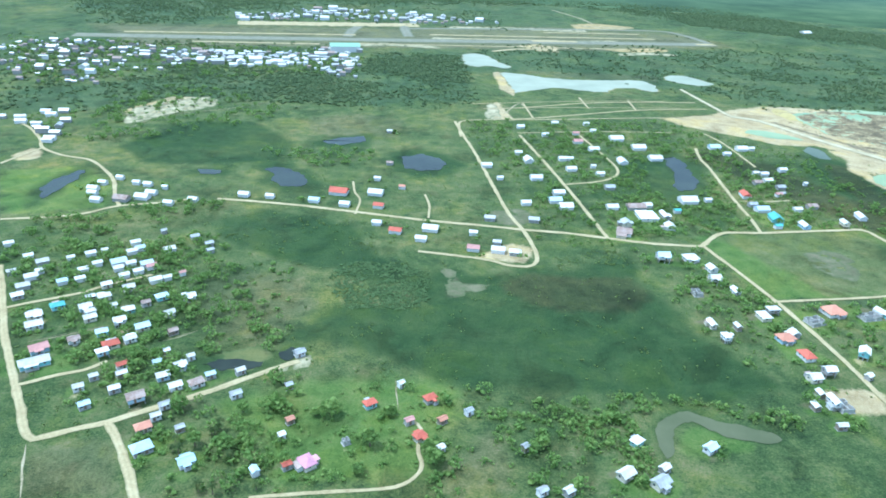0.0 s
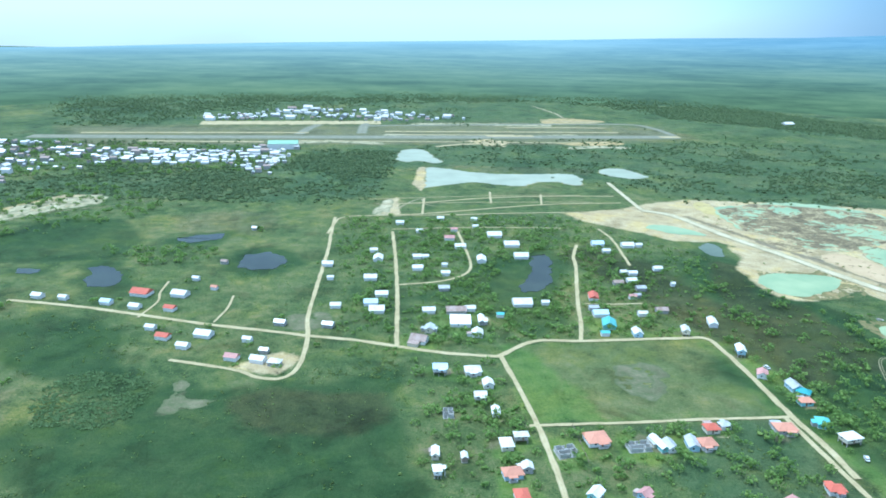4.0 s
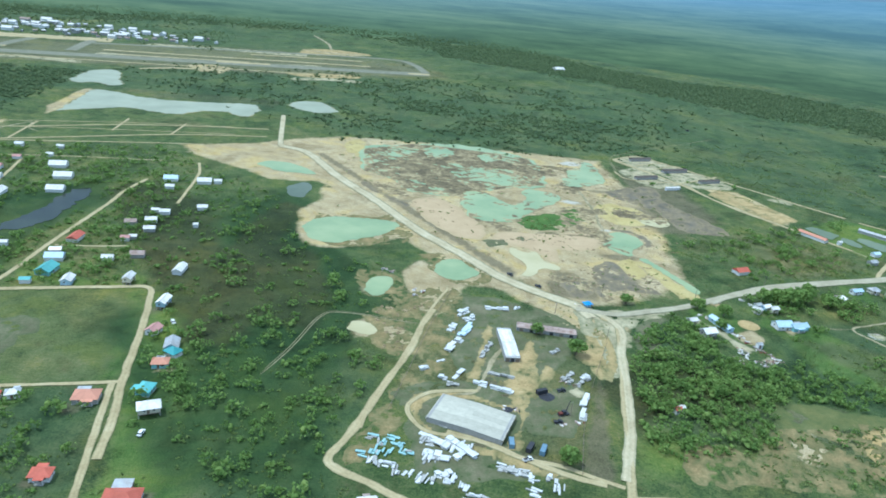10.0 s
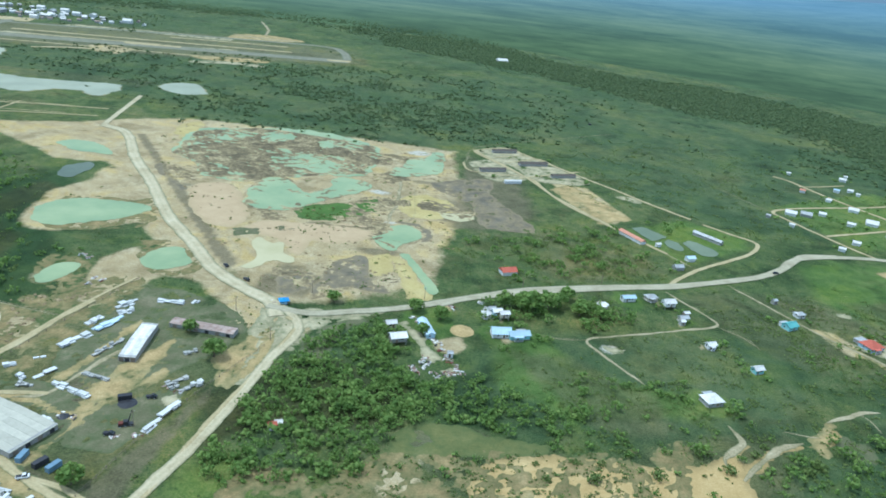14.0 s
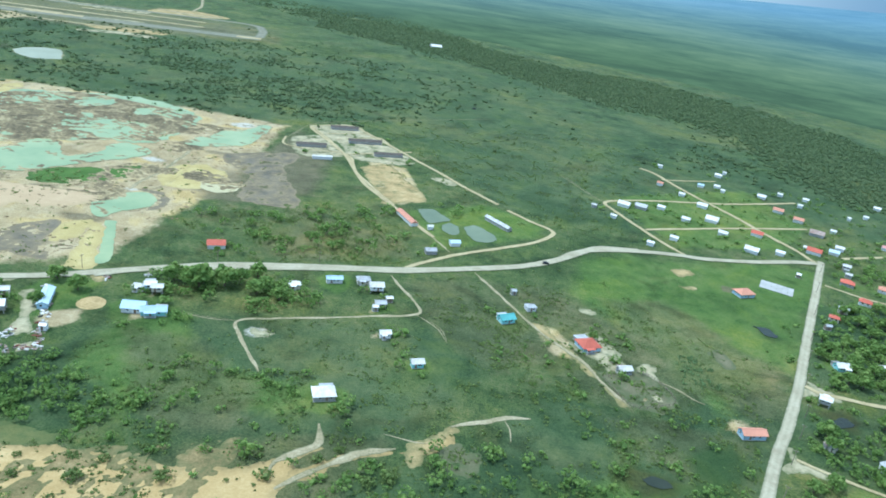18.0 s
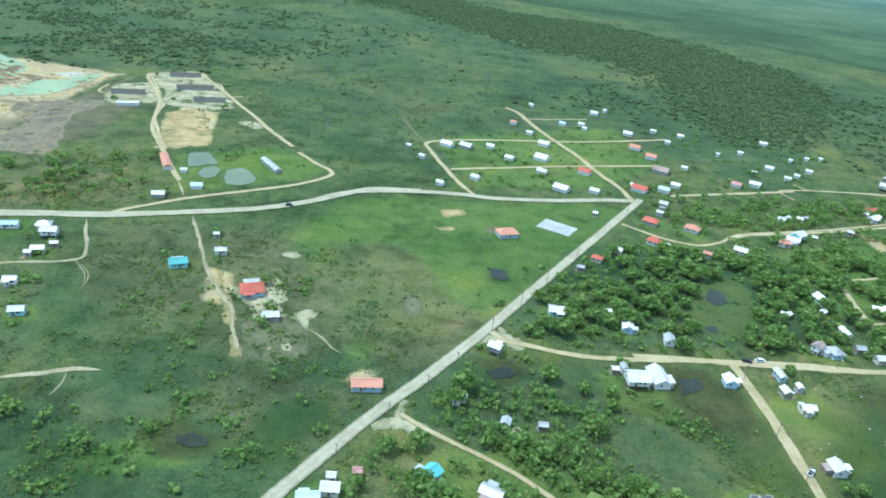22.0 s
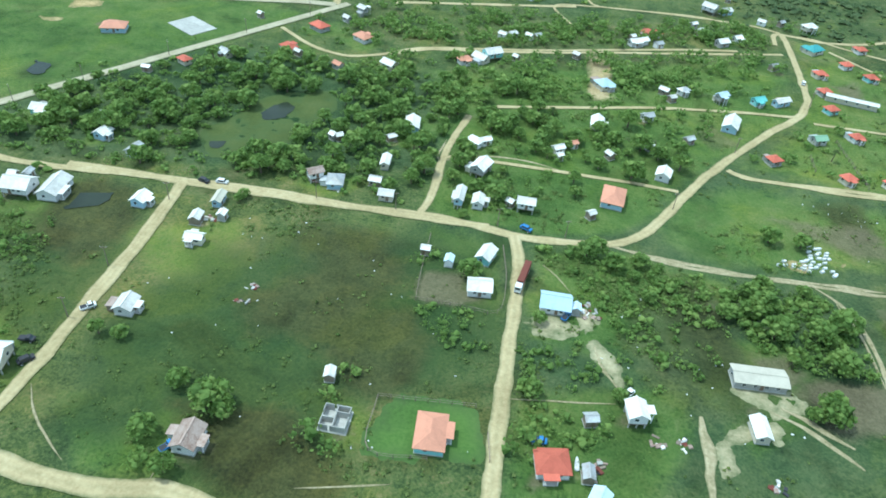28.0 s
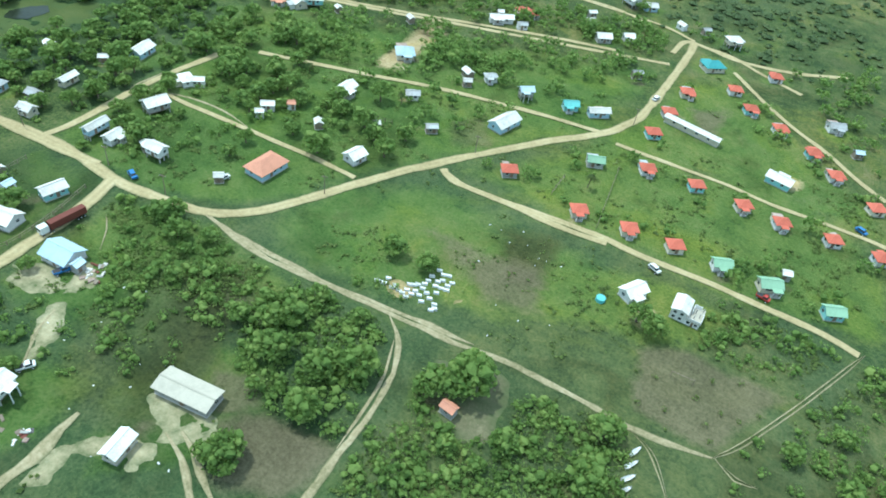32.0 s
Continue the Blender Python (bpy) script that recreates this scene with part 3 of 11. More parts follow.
area("peat", 4, [(1076, 366), (1095, 370), (1094, 357), (1077, 354)])
area("mud", 3, [(1098, 396), (1114, 402), (1113, 388), (1102, 385)])
area("wet", 8, [(-14, 316), (23, 309), (72, 320), (108, 338), (108, 296), (121, 261), (141, 222), (113, 212), (75, 213), (33, 216), (17, 215), (-9, 232), (-33, 243), (-56, 244), (-45, 264), (-39, 275), (4, 275), (6, 311)])
area("wet", 7, [(-117, 367), (-89, 383), (-48, 368), (-26, 334), (-30, 314), (-51, 307), (-76, 320), (-102, 335)])
area("dry", 9, [(-106, 291), (-81, 304), (-53, 301), (-46, 274), (-61, 250), (-84, 240)])
area("wet", 8, [(-218, 486), (-193, 558), (-141, 566), (-100, 516), (-100, 469), (-143, 458), (-186, 452)])
area("wet", 8, [(150, 509), (187, 520), (194, 476), (172, 434), (138, 430), (112, 433)])
area("dry", 5, [(-124, 176), (-103, 186), (-90, 170), (-84, 157), (-115, 156)])
area("dry", 7, [(8, 169), (24, 194), (33, 185), (32, 163), (11, 161)])
area("dry", 10, [(-112, 579), (-58, 607), (-18, 586), (-25, 535), (-86, 534)])
area("mud", 3, [(13, 311), (17, 300), (30, 298), (30, 293), (20, 292), (14, 282), (11, 289), (16, 300)])
area("sand", 3, [(-254, 583), (-232, 633), (-203, 639), (-191, 614), (-214, 581), (-233, 556)])
area("sand", 3, [(-278, 458), (-272, 476), (-261, 469), (-256, 453), (-268, 448)])
area("sand", 3, [(26, 329), (46, 348), (59, 342), (52, 324), (35, 325)])
area("sand", 2, [(154, 223), (172, 224), (179, 221), (172, 208), (160, 209), (153, 216)])
area("lawn", 7, [(-270, 430), (-222, 442), (-189, 409), (-181, 377), (-214, 361), (-230, 358)])
area("lawn", 5, [(-48, 187), (-30, 190), (-26, 167), (-43, 164)])
area("lawn", 10, [(-73, 207), (-9, 225), (19, 216), (4, 169), (-23, 165), (-44, 169)])
area("wet", 9, [(174, 516), (193, 525), (189, 457), (182, 437), (165, 440), (167, 485)])
area("wet", 7, [(93, 417), (133, 459), (185, 442), (194, 398), (171, 378), (118, 420)])
area("dry", 7, [(188, 340), (226, 362), (244, 341), (220, 309), (192, 309)])
area("sand", 5, [(209, 633), (264, 654), (292, 614), (294, 579), (268, 578), (227, 604)])
area("wet", 13, [(291, 539), (321, 530), (346, 449), (329, 386), (304, 396), (285, 441)])
area("sand", 7, [(247, 635), (288, 676), (336, 698), (411, 695), (487, 688), (551, 677), (551, 634), (554, 538), (537, 464), (533, 419), (489, 397), (462, 390), (426, 423), (390, 475), (335, 566), (303, 572), (268, 600)])
area("sand", 4, [(321, 452), (316, 475), (314, 498), (323, 523), (323, 553), (338, 551), (360, 518), (377, 487), (392, 477), (376, 465), (359, 454), (342, 445), (331, 445)])
area("sand", 4, [(270, 574), (261, 609), (269, 630), (295, 640), (325, 588), (330, 568), (310, 561), (288, 560)])
area("sand", 4, [(322, 579), (331, 582), (407, 448), (439, 407), (462, 388), (442, 387), (424, 404), (408, 407), (395, 410), (395, 438), (381, 458), (356, 516)])
area("sand", 3, [(381, 379), (375, 419), (387, 436), (408, 407), (400, 388), (391, 370)])
area("sand", 3, [(354, 349), (354, 364), (360, 365), (376, 360), (382, 350), (372, 342), (365, 351)])
area("sand", 3, [(72, 722), (70, 806), (76, 814), (86, 719), (83, 695)])
area("sand", 6, [(116, 1002), (146, 1017), (173, 1003), (168, 957), (143, 961)])
area("dry", 6, [(97, 827), (166, 829), (247, 829), (265, 823), (251, 791), (234, 800), (138, 793)])
area("sand", 3, [(55, 611), (58, 659), (65, 672), (75, 600)])
area("mud", 5, [(450, 419), (483, 424), (474, 398), (450, 398)])
area("wet", 9, [(267, 429), (316, 445), (347, 426), (332, 355), (311, 348), (287, 384)])
area("wet", 9, [(133, 484), (173, 527), (192, 520), (186, 439), (158, 412)])
area("dry", 7, [(164, 368), (256, 383), (270, 309), (197, 300)])
area("lawn", 5, [(262, 380), (292, 391), (312, 334), (314, 253), (288, 247)])
area("wood", 5, [(198, 296), (270, 305), (282, 244), (224, 242)])
area("dry", 4, [(443, 385), (469, 370), (431, 269), (394, 279), (372, 314), (403, 399)])
area("mud", 4, [(376, 292), (395, 285), (428, 272), (425, 266), (393, 276), (375, 286)])
area("mud", 3, [(410, 353), (418, 326), (423, 302), (415, 291), (407, 308), (403, 343)])
area("sand", 5, [(470, 379), (481, 372), (460, 329), (461, 348)])
area("mud", 3, [(454, 324), (443, 261), (431, 269)])
area("sand", 4, [(319, 564), (356, 516), (391, 452), (413, 421), (443, 380), (465, 355), (468, 379), (438, 413), (397, 497), (336, 614), (304, 636)])
area("mud", 11, [(563, 666), (599, 631), (599, 532), (560, 493), (535, 515)])
area("sand", 3, [(619, 623), (647, 611), (663, 554), (649, 535), (626, 579)])
area("dry", 9, [(598, 512), (655, 481), (662, 463), (610, 442), (583, 443)])
area("pale", 3, [(604, 378), (613, 378), (612, 372), (603, 372)])
area("lawn", 8, [(555, 379), (579, 383), (594, 349), (583, 317), (554, 339)])
area("lawn", 10, [(457, 282), (470, 295), (482, 280), (482, 268), (453, 265)])
area("pond", 4, [(522, 311), (541, 314), (557, 306), (569, 303), (546, 298), (523, 299)])
area("sand", 3, [(605, 378), (613, 379), (614, 373), (608, 372)])
area("sand", 3, [(716, 407), (725, 398), (730, 388), (723, 387)])
area("lawn", 9, [(748, 496), (881, 529), (856, 468), (807, 386), (779, 358), (766, 411), (739, 446)])
area("dry", 8, [(692, 450), (731, 450), (761, 410), (784, 381), (775, 361), (739, 357), (710, 379)])
area("dry", 9, [(657, 439), (689, 449), (719, 394), (698, 369), (675, 387)])
area("dry", 7, [(741, 387), (766, 393), (766, 366), (747, 357)])
area("sand", 2, [(752, 368), (760, 369), (759, 364), (752, 362)])
area("lawn", 5, [(650, 528), (703, 560), (734, 533), (730, 515), (675, 478)])
area("wood", 16, [(611, 872), (786, 1094), (966, 877), (814, 758), (715, 784)])
area("dry", 8, [(558, 369), (589, 365), (618, 343), (619, 320), (600, 311), (587, 319)])
area("wet", 5, [(731, 324), (744, 328), (753, 319), (746, 313), (734, 316)])
area("lawn", 7, [(716, 310), (745, 323), (752, 310), (717, 295)])
area("mud", 12, [(540, 578), (563, 619), (595, 534), (570, 513)])
area("wet", 5, [(732, 323), (741, 325), (753, 319), (751, 313), (739, 311)])
area("lawn", 11, [(772, 512), (812, 507), (898, 530), (878, 489), (845, 432), (823, 397), (790, 435)])
area("dry", 8, [(749, 446), (785, 455), (823, 397), (804, 360), (785, 369), (765, 402)])
area("dry", 9, [(730, 353), (764, 353), (784, 346), (779, 317), (751, 321)])
area("wet", 5, [(910, 448), (928, 460), (933, 436), (918, 404), (900, 409)])
area("lawn", 5, [(806, 321), (814, 329), (843, 313), (839, 307), (815, 304)])
area("wet", 3, [(883, 374), (898, 380), (895, 367), (886, 363)])
area("wet", 3, [(822, 368), (832, 371), (837, 363), (825, 358)])
area("dry", 5, [(930, 368), (961, 385), (991, 387), (974, 347), (949, 352)])
area("lawn", 5, [(861, 373), (885, 381), (884, 363), (863, 356)])
area("lawn", 7, [(785, 609), (910, 684), (924, 601), (887, 552), (815, 532)])
area("wet", 5, [(901, 414), (910, 447), (928, 456), (935, 443), (925, 416), (912, 404)])
area("lawn", 4, [(916, 369), (933, 378), (940, 370), (928, 359)])
area("lawn", 4, [(985, 389), (1003, 392), (1007, 366), (987, 363)])
area("lawn", 7, [(976, 460), (1059, 494), (1069, 473), (1048, 439), (1015, 436), (984, 435)])
area("lawn", 4, [(981, 423), (1015, 433), (1048, 434), (1034, 406), (1013, 399), (987, 398)])
area("lawn", 7, [(1109, 564), (1139, 565), (1116, 461), (1068, 457), (1095, 495)])
area("wet", 8, [(28, 304), (50, 314), (103, 315), (115, 290), (106, 264), (82, 250), (64, 249)])
area("peat", 10, [(946, 382), (973, 389), (981, 375), (982, 355), (976, 338), (965, 340), (954, 340), (948, 350), (954, 365)])
area("wet", 7, [(930, 305), (929, 330), (945, 328), (951, 312), (944, 304)])
area("lawn", 8, [(938, 340), (954, 349), (961, 361), (971, 351), (960, 338), (946, 334)])
area("lawn", 6, [(908, 366), (938, 372), (949, 363), (932, 351), (921, 351)])
area("peat", 7, [(34, 302), (54, 312), (102, 312), (112, 294), (97, 279), (66, 275), (47, 281)])
area("peat", 6, [(878, 374), (887, 384), (900, 383), (909, 366), (907, 348), (891, 350)])
area("lawn", 5, [(1018, 344), (1053, 355), (1052, 341), (1047, 323), (1018, 314), (1014, 338)])
area("lawn", 6, [(1012, 393), (1034, 398), (1057, 394), (1060, 377), (1046, 361), (1031, 360), (1018, 359)])
area("lawn", 6, [(982, 393), (1001, 392), (1006, 363), (986, 361)])
area("lawn", 8, [(865, 366), (891, 371), (897, 387), (889, 360), (881, 351), (869, 354)])
area("lawn", 6, [(816, 329), (833, 329), (855, 319), (848, 304), (829, 304), (816, 313)])
area("peat", 5, [(820, 373), (834, 377), (841, 368), (829, 361)])
area("peat", 6, [(730, 324), (742, 327), (753, 321), (752, 313), (739, 311)])
area("peat", 8, [(281, 432), (296, 452), (330, 437), (346, 382), (338, 351), (321, 357)])
area("peat", 8, [(302, 523), (321, 502), (305, 424), (286, 407), (285, 457)])
area("wood", 8, [(758, 357), (788, 382), (804, 378), (802, 344), (775, 315), (755, 324)])
area("wood", 10, [(636, 300), (660, 308), (690, 316), (700, 345), (760, 345), (790, 320), (760, 290), (640, 270)])
area("lawn", 8, [(572, 342), (606, 354), (632, 343), (632, 327), (597, 325), (579, 330)])
area("peat", 9, [(194, 517), (219, 543), (259, 505), (290, 418), (291, 366), (287, 339)])
area("peat", 8, [(272, 404), (289, 451), (317, 448), (321, 374), (305, 333), (286, 340)])
area("peat", 7, [(451, 320), (492, 350), (522, 334), (515, 309), (480, 304), (459, 290)])
area("wet", 6, [(759, 336), (778, 345), (784, 332), (771, 315), (757, 315)])
area("peat", 8, [(1052, 361), (1042, 384), (1051, 394), (1064, 385), (1066, 371), (1063, 359), (1063, 350)])
area("dry", 8, [(1036, 363), (1039, 382), (1069, 373), (1072, 348), (1050, 346)])
area("peat", 6, [(1089, 443), (1105, 451), (1109, 429), (1099, 425)])
area("lawn", 8, [(1042, 396), (1064, 398), (1057, 365), (1044, 361), (1039, 375)])
area("mud", 4, [(1077, 365), (1092, 368), (1093, 354), (1080, 350)])
area("sand", 3, [(1056, 339), (1061, 347), (1067, 347), (1064, 344), (1058, 340)])
area("lawn", 9, [(1050, 436), (1114, 450), (1106, 416), (1057, 402), (1042, 406)])
area("wet", 4, [(883, 373), (893, 382), (897, 373), (889, 367)])
area("wet", 7, [(890, 341), (896, 352), (908, 339), (910, 327), (903, 325)])
area("lawn", 4, [(940, 319), (959, 312), (957, 302), (941, 299), (926, 313)])
area("mud", 3, [(1134, 427), (1141, 433), (1166, 435), (1155, 411), (1138, 410)])
area("mud", 3, [(1074, 364), (1081, 368), (1097, 369), (1097, 359), (1092, 354), (1081, 351)])
area("lawn", 3, [(1096, 394), (1113, 400), (1117, 387), (1101, 384)])
area("dry", 5, [(1039, 383), (1051, 392), (1062, 383), (1060, 367), (1049, 366)])
area("pond", 5, [(1052, 386), (1057, 388), (1062, 381), (1059, 381)])
area("lawn", 8, [(1070, 462), (1103, 498), (1180, 495), (1182, 468), (1100, 462)])
area("lawn", 7, [(1100, 551), (1120, 570), (1165, 530), (1177, 523), (1178, 508), (1119, 505)])
area("lawn", 9, [(1050, 429), (1070, 448), (1102, 443), (1103, 424), (1077, 415), (1057, 411)])
area("lawn", 4, [(1072, 423), (1084, 431), (1092, 425), (1084, 419)])
area("mud", 5, [(1076, 432), (1106, 436), (1112, 423), (1100, 418), (1088, 424)])
area("mud", 4, [(1112, 541), (1124, 547), (1125, 522), (1120, 518)])
area("dry", 3, [(1055, 478), (1062, 486), (1071, 474), (1062, 466)])
area("wet", 3, [(174, 512), (189, 518), (193, 489), (189, 457), (178, 441), (169, 437), (165, 449), (171, 475)])
area("lawn", 5, [(153, 366), (258, 383), (274, 310), (163, 293)])
area("dry", 8, [(508, 288), (519, 297), (544, 300), (563, 305), (588, 302), (634, 320), (667, 324), (641, 283), (507, 270)])
area("sand", 4, [(514, 288), (526, 294), (528, 285), (516, 273)])
area("wood", 14, [(451, 1316), (583, 1255), (671, 1193), (748, 1112), (815, 1041), (874, 979), (936, 960), (987, 885), (994, 733), (1014, 670), (1154, 919), (1125, 1007), (1057, 1110), (964, 1207), (840, 1223), (759, 1288), (627, 1434), (500, 1497)])
area("wood", 14, [(-441, 1027), (-370, 1073), (-335, 1206), (-284, 1303), (-38, 1437), (134, 1474), (293, 1529), (451, 1377), (570, 1288), (647, 1162), (721, 1360), (600, 1614), (305, 1772), (-81, 1677), (-405, 1522), (-690, 1410)])
area("wood", 14, [(-253, 738), (-226, 751), (-147, 755), (-92, 811), (-72, 879), (25, 925), (39, 801), (23, 727), (-52, 668), (-130, 641), (-188, 637)])
area("wood", 20, [(-49, 809), (60, 946), (152, 1049), (413, 1049), (555, 989), (694, 793), (537, 683), (459, 676), (336, 698), (293, 756), (250, 765), (108, 821), (25, 782), (24, 657)])
area("wood", 16, [(-80, 835), (26, 896), (48, 667), (-60, 626), (-126, 657)])
area("wood", 16, [(-380, 632), (-321, 666), (-256, 705), (-138, 667), (-113, 708), (-85, 665), (-69, 717), (-52, 649), (-141, 633), (-230, 627), (-299, 566), (-349, 576)])
area("wood", 13, [(307, 800), (449, 1001), (587, 1048), (595, 775), (473, 669), (384, 668)])
area("wood", 13, [(478, 1411), (597, 1602), (887, 1290), (1050, 996), (1211, 952), (1067, 699), (974, 785), (949, 879), (783, 1049), (634, 1150)])
area("wood", 10, [(923, 838), (1106, 944), (1224, 870), (1100, 611), (1074, 696), (955, 715), (871, 753)])
area("wood", 10, [(468, 323), (492, 373), (510, 381), (522, 331), (546, 342), (585, 321), (570, 306), (550, 310), (520, 313), (508, 288), (465, 275), (459, 291)])
area("wood", 7, [(844, 428), (881, 470), (924, 477), (974, 488), (981, 423), (943, 409), (908, 402), (865, 385)])
area("wood", 5, [(1057, 388), (1074, 399), (1088, 397), (1095, 390), (1093, 381), (1096, 370), (1087, 371), (1070, 368), (1067, 379)])
area("wood", 5, [(1096, 377), (1101, 389), (1116, 399), (1141, 405), (1146, 393), (1102, 362)])
area("wood", 8, [(286, 350), (319, 376), (346, 405), (350, 368), (371, 322), (359, 290), (349, 268), (358, 250), (318, 246), (306, 263), (291, 293)])
area("wood", 5, [(863, 473), (894, 480), (946, 487), (928, 406), (898, 393), (872, 389), (835, 392), (830, 403)])
area("wood", 5, [(801, 346), (822, 358), (845, 368), (866, 357), (860, 317), (846, 317), (823, 330), (806, 339)])
area("mud", 2, [(311, 635), (317, 637), (438, 426), (434, 417)])
area("mud", 7, [(458, 437), (476, 421), (474, 396), (458, 405)])
area("sand", 2, [(1013, 534), (1024, 527), (1026, 490), (1017, 489)])
area("sand", 2, [(718, 412), (725, 411), (734, 395), (726, 394)])
area("dry", 3, [(403, 399), (469, 370), (433, 269), (394, 279), (372, 314)])
area("wet", 9, [(-25, 317), (12, 306), (38, 312), (66, 307), (74, 278), (68, 253), (21, 249)])
area("wood", 13, [(916, 326), (969, 344), (991, 311), (939, 299)])
area("wood", 13, [(553, 378), (718, 406), (663, 317), (580, 307), (544, 334)])
area("wood", 10, [(930, 368), (993, 387), (964, 327), (920, 320)])
area("wood", 10, [(711, 356), (735, 360), (784, 336), (778, 305), (746, 301)])
area("wet", 16, [(919, 332), (936, 371), (982, 393), (1001, 389), (1010, 341), (984, 333), (965, 308), (931, 314)])
area("peat", 9, [(950, 351), (958, 356), (973, 358), (976, 348), (968, 341), (957, 341)])
area("mud", 3, [(986, 374), (996, 376), (997, 364), (987, 363)])
area("wet", 15, [(276, 401), (276, 533), (327, 456), (370, 419), (354, 368), (349, 315), (348, 277), (352, 253), (320, 251), (306, 304), (293, 359)])
area("wet", 15, [(941, 359), (962, 369), (980, 371), (995, 359), (997, 342), (979, 323)])
area("wood", 13, [(973, 389), (1021, 441), (1103, 498), (1179, 503), (1188, 407), (1067, 324)])
area("wood", 10, [(1031, 402), (1104, 406), (1089, 336), (1016, 314), (1006, 394)])
area("wet", 7, [(-65, 367), (-42, 369), (-25, 328), (-1, 312), (-4, 295), (-42, 303), (-50, 326)])
area("dry", 9, [(-101, 288), (-57, 302), (-44, 273), (-66, 242), (-88, 252)])
area("wet", 9, [(48, 310), (97, 313), (111, 303), (107, 283), (67, 285), (50, 289)])
area("dry", 8, [(6, 258), (54, 270), (65, 254), (42, 237), (12, 243)])
area("wet", 8, [(147, 487), (182, 531), (207, 513), (194, 457), (160, 428), (143, 441)])
area("wet", 13, [(878, 355), (907, 361), (917, 359), (918, 334), (918, 316), (916, 310)])
area("wet", 13, [(936, 371), (1002, 392), (1010, 340), (984, 333), (972, 337), (954, 335)])
area("lawn", 7, [(956, 491), (1094, 558), (1092, 503), (1050, 436), (1028, 404), (1004, 398), (980, 401), (978, 429)])
area("lawn", 5, [(1014, 341), (1025, 346), (1034, 332), (1028, 320), (1018, 317)])
area("wood", 20, [(544, 1054), (870, 1168), (1053, 846), (1101, 758), (995, 571), (921, 639), (808, 718), (667, 753), (613, 788)])
area("wood", 16, [(607, 1123), (839, 1081), (956, 788), (803, 543), (705, 560), (657, 683), (594, 755)])
area("wood", 16, [(792, 364), (829, 375), (903, 386), (915, 295), (839, 284)])
area("wet", 5, [(146, 451), (163, 496), (174, 516), (193, 528), (197, 489), (190, 452), (169, 425), (153, 425)])
area("wet", 13, [(939, 324), (949, 332), (965, 344), (984, 331), (987, 312), (978, 306), (960, 302)])
area("wet", 11, [(-10, 295), (32, 304), (65, 312), (100, 316), (114, 282), (118, 249), (26, 241)])
area("wet", 12, [(252, 353), (260, 364), (299, 303), (317, 251), (303, 250)])
road(3.1, "g", [(-123.4, 395.1), (-104.7, 393.4), (-77.4, 390.0), (-50.2, 384.8), (-20.2, 378.5), (5.9, 373.5), (31.6, 370.3), (55.3, 366.2), (78.9, 363.7), (106.3, 357.8), (127.3, 353.7), (153.6, 352.4)])
road(2.6, "g", [(-247.7, 347.1), (-225.0, 353.9), (-206.1, 358.2), (-188.2, 365.6), (-174.6, 378.0), (-148.9, 386.9), (-136.5, 394.6)])
road(2.6, "g", [(22.3, 592.0), (28.1, 550.4), (35.0, 506.9), (43.0, 440.8), (49.5, 389.8), (55.3, 366.2), (58.7, 341.9), (58.2, 326.9), (53.1, 320.0), (43.1, 320.4), (32.0, 326.0), (14.7, 329.8), (-2.9, 333.0)])
road(2.1, "g", [(26.1, 545.7), (25.6, 572.0), (28.6, 592.7), (51.8, 601.8), (106.2, 610.7), (161.7, 623.5), (199.8, 631.6), (221.5, 635.2)])
road(2.6, "g", [(74.0, 557.6), (83.8, 496.8), (90.8, 448.9), (95.9, 409.4), (99.4, 379.6), (101.9, 358.7)])
road(2.1, "g", [(123.3, 565.2), (129.7, 528.9), (135.6, 486.6), (131.8, 467.5), (117.7, 453.4), (92.8, 444.3)])
road(1.5, "g", [(72.4, 563.5), (119.7, 574.0), (154.5, 579.4), (209.7, 584.8)])
road(3.1, "g", [(152.3, 352.2), (170.9, 371.6), (193.5, 374.2), (216.5, 378.1), (242.7, 382.5), (260.2, 384.5), (265.4, 369.0), (270.0, 343.6), (274.8, 307.9), (279.2, 287.0), (281.3, 266.7)])
road(2.1, "g", [(162.8, 291.1), (182.7, 294.3), (207.4, 297.9), (232.7, 302.5), (260.7, 306.5), (275.0, 308.8)])
road(2.6, "g", [(195.0, 375.7), (197.7, 398.4), (199.8, 430.7), (205.6, 490.6), (206.7, 514.2), (211.9, 540.9)])
road(1.5, "g", [(202.8, 425.9), (220.6, 427.3), (237.0, 430.1)])
road(2.1, "g", [(234.1, 585.4), (240.3, 559.2), (242.1, 519.3), (242.7, 497.9)])
road(3.1, "g", [(-198.8, 300.5), (-178.0, 264.7), (-165.6, 243.0), (-150.9, 220.4), (-136.0, 197.8), (-126.0, 183.2), (-120.9, 182.6), (-113.0, 187.1), (-103.6, 191.0), (-96.2, 196.2), (-86.6, 201.9), (-73.4, 210.7), (-64.9, 217.4), (-55.9, 224.0), (-46.4, 230.2)])
road(2.1, "g", [(-143.2, 209.7), (-138.6, 212.3), (-132.3, 216.1), (-123.9, 220.2), (-118.1, 226.0)])
road(3.1, "g", [(-103.6, 191.0), (-97.8, 183.7), (-88.7, 169.7), (-81.0, 156.1)])
road(2.1, "g", [(-175.2, 262.5), (-166.6, 267.9), (-151.3, 276.6), (-142.5, 285.2), (-126.3, 296.5)])
road(1.5, "s", [(-153.5, 237.5), (-139.2, 244.7), (-126.5, 252.0)], True)
road(1.5, "s", [(-157.5, 305.1), (-150.7, 298.6), (-142.4, 287.9)], True)
road(1.5, "s", [(-104.1, 240.6), (-98.5, 243.9), (-91.3, 249.9)], True)
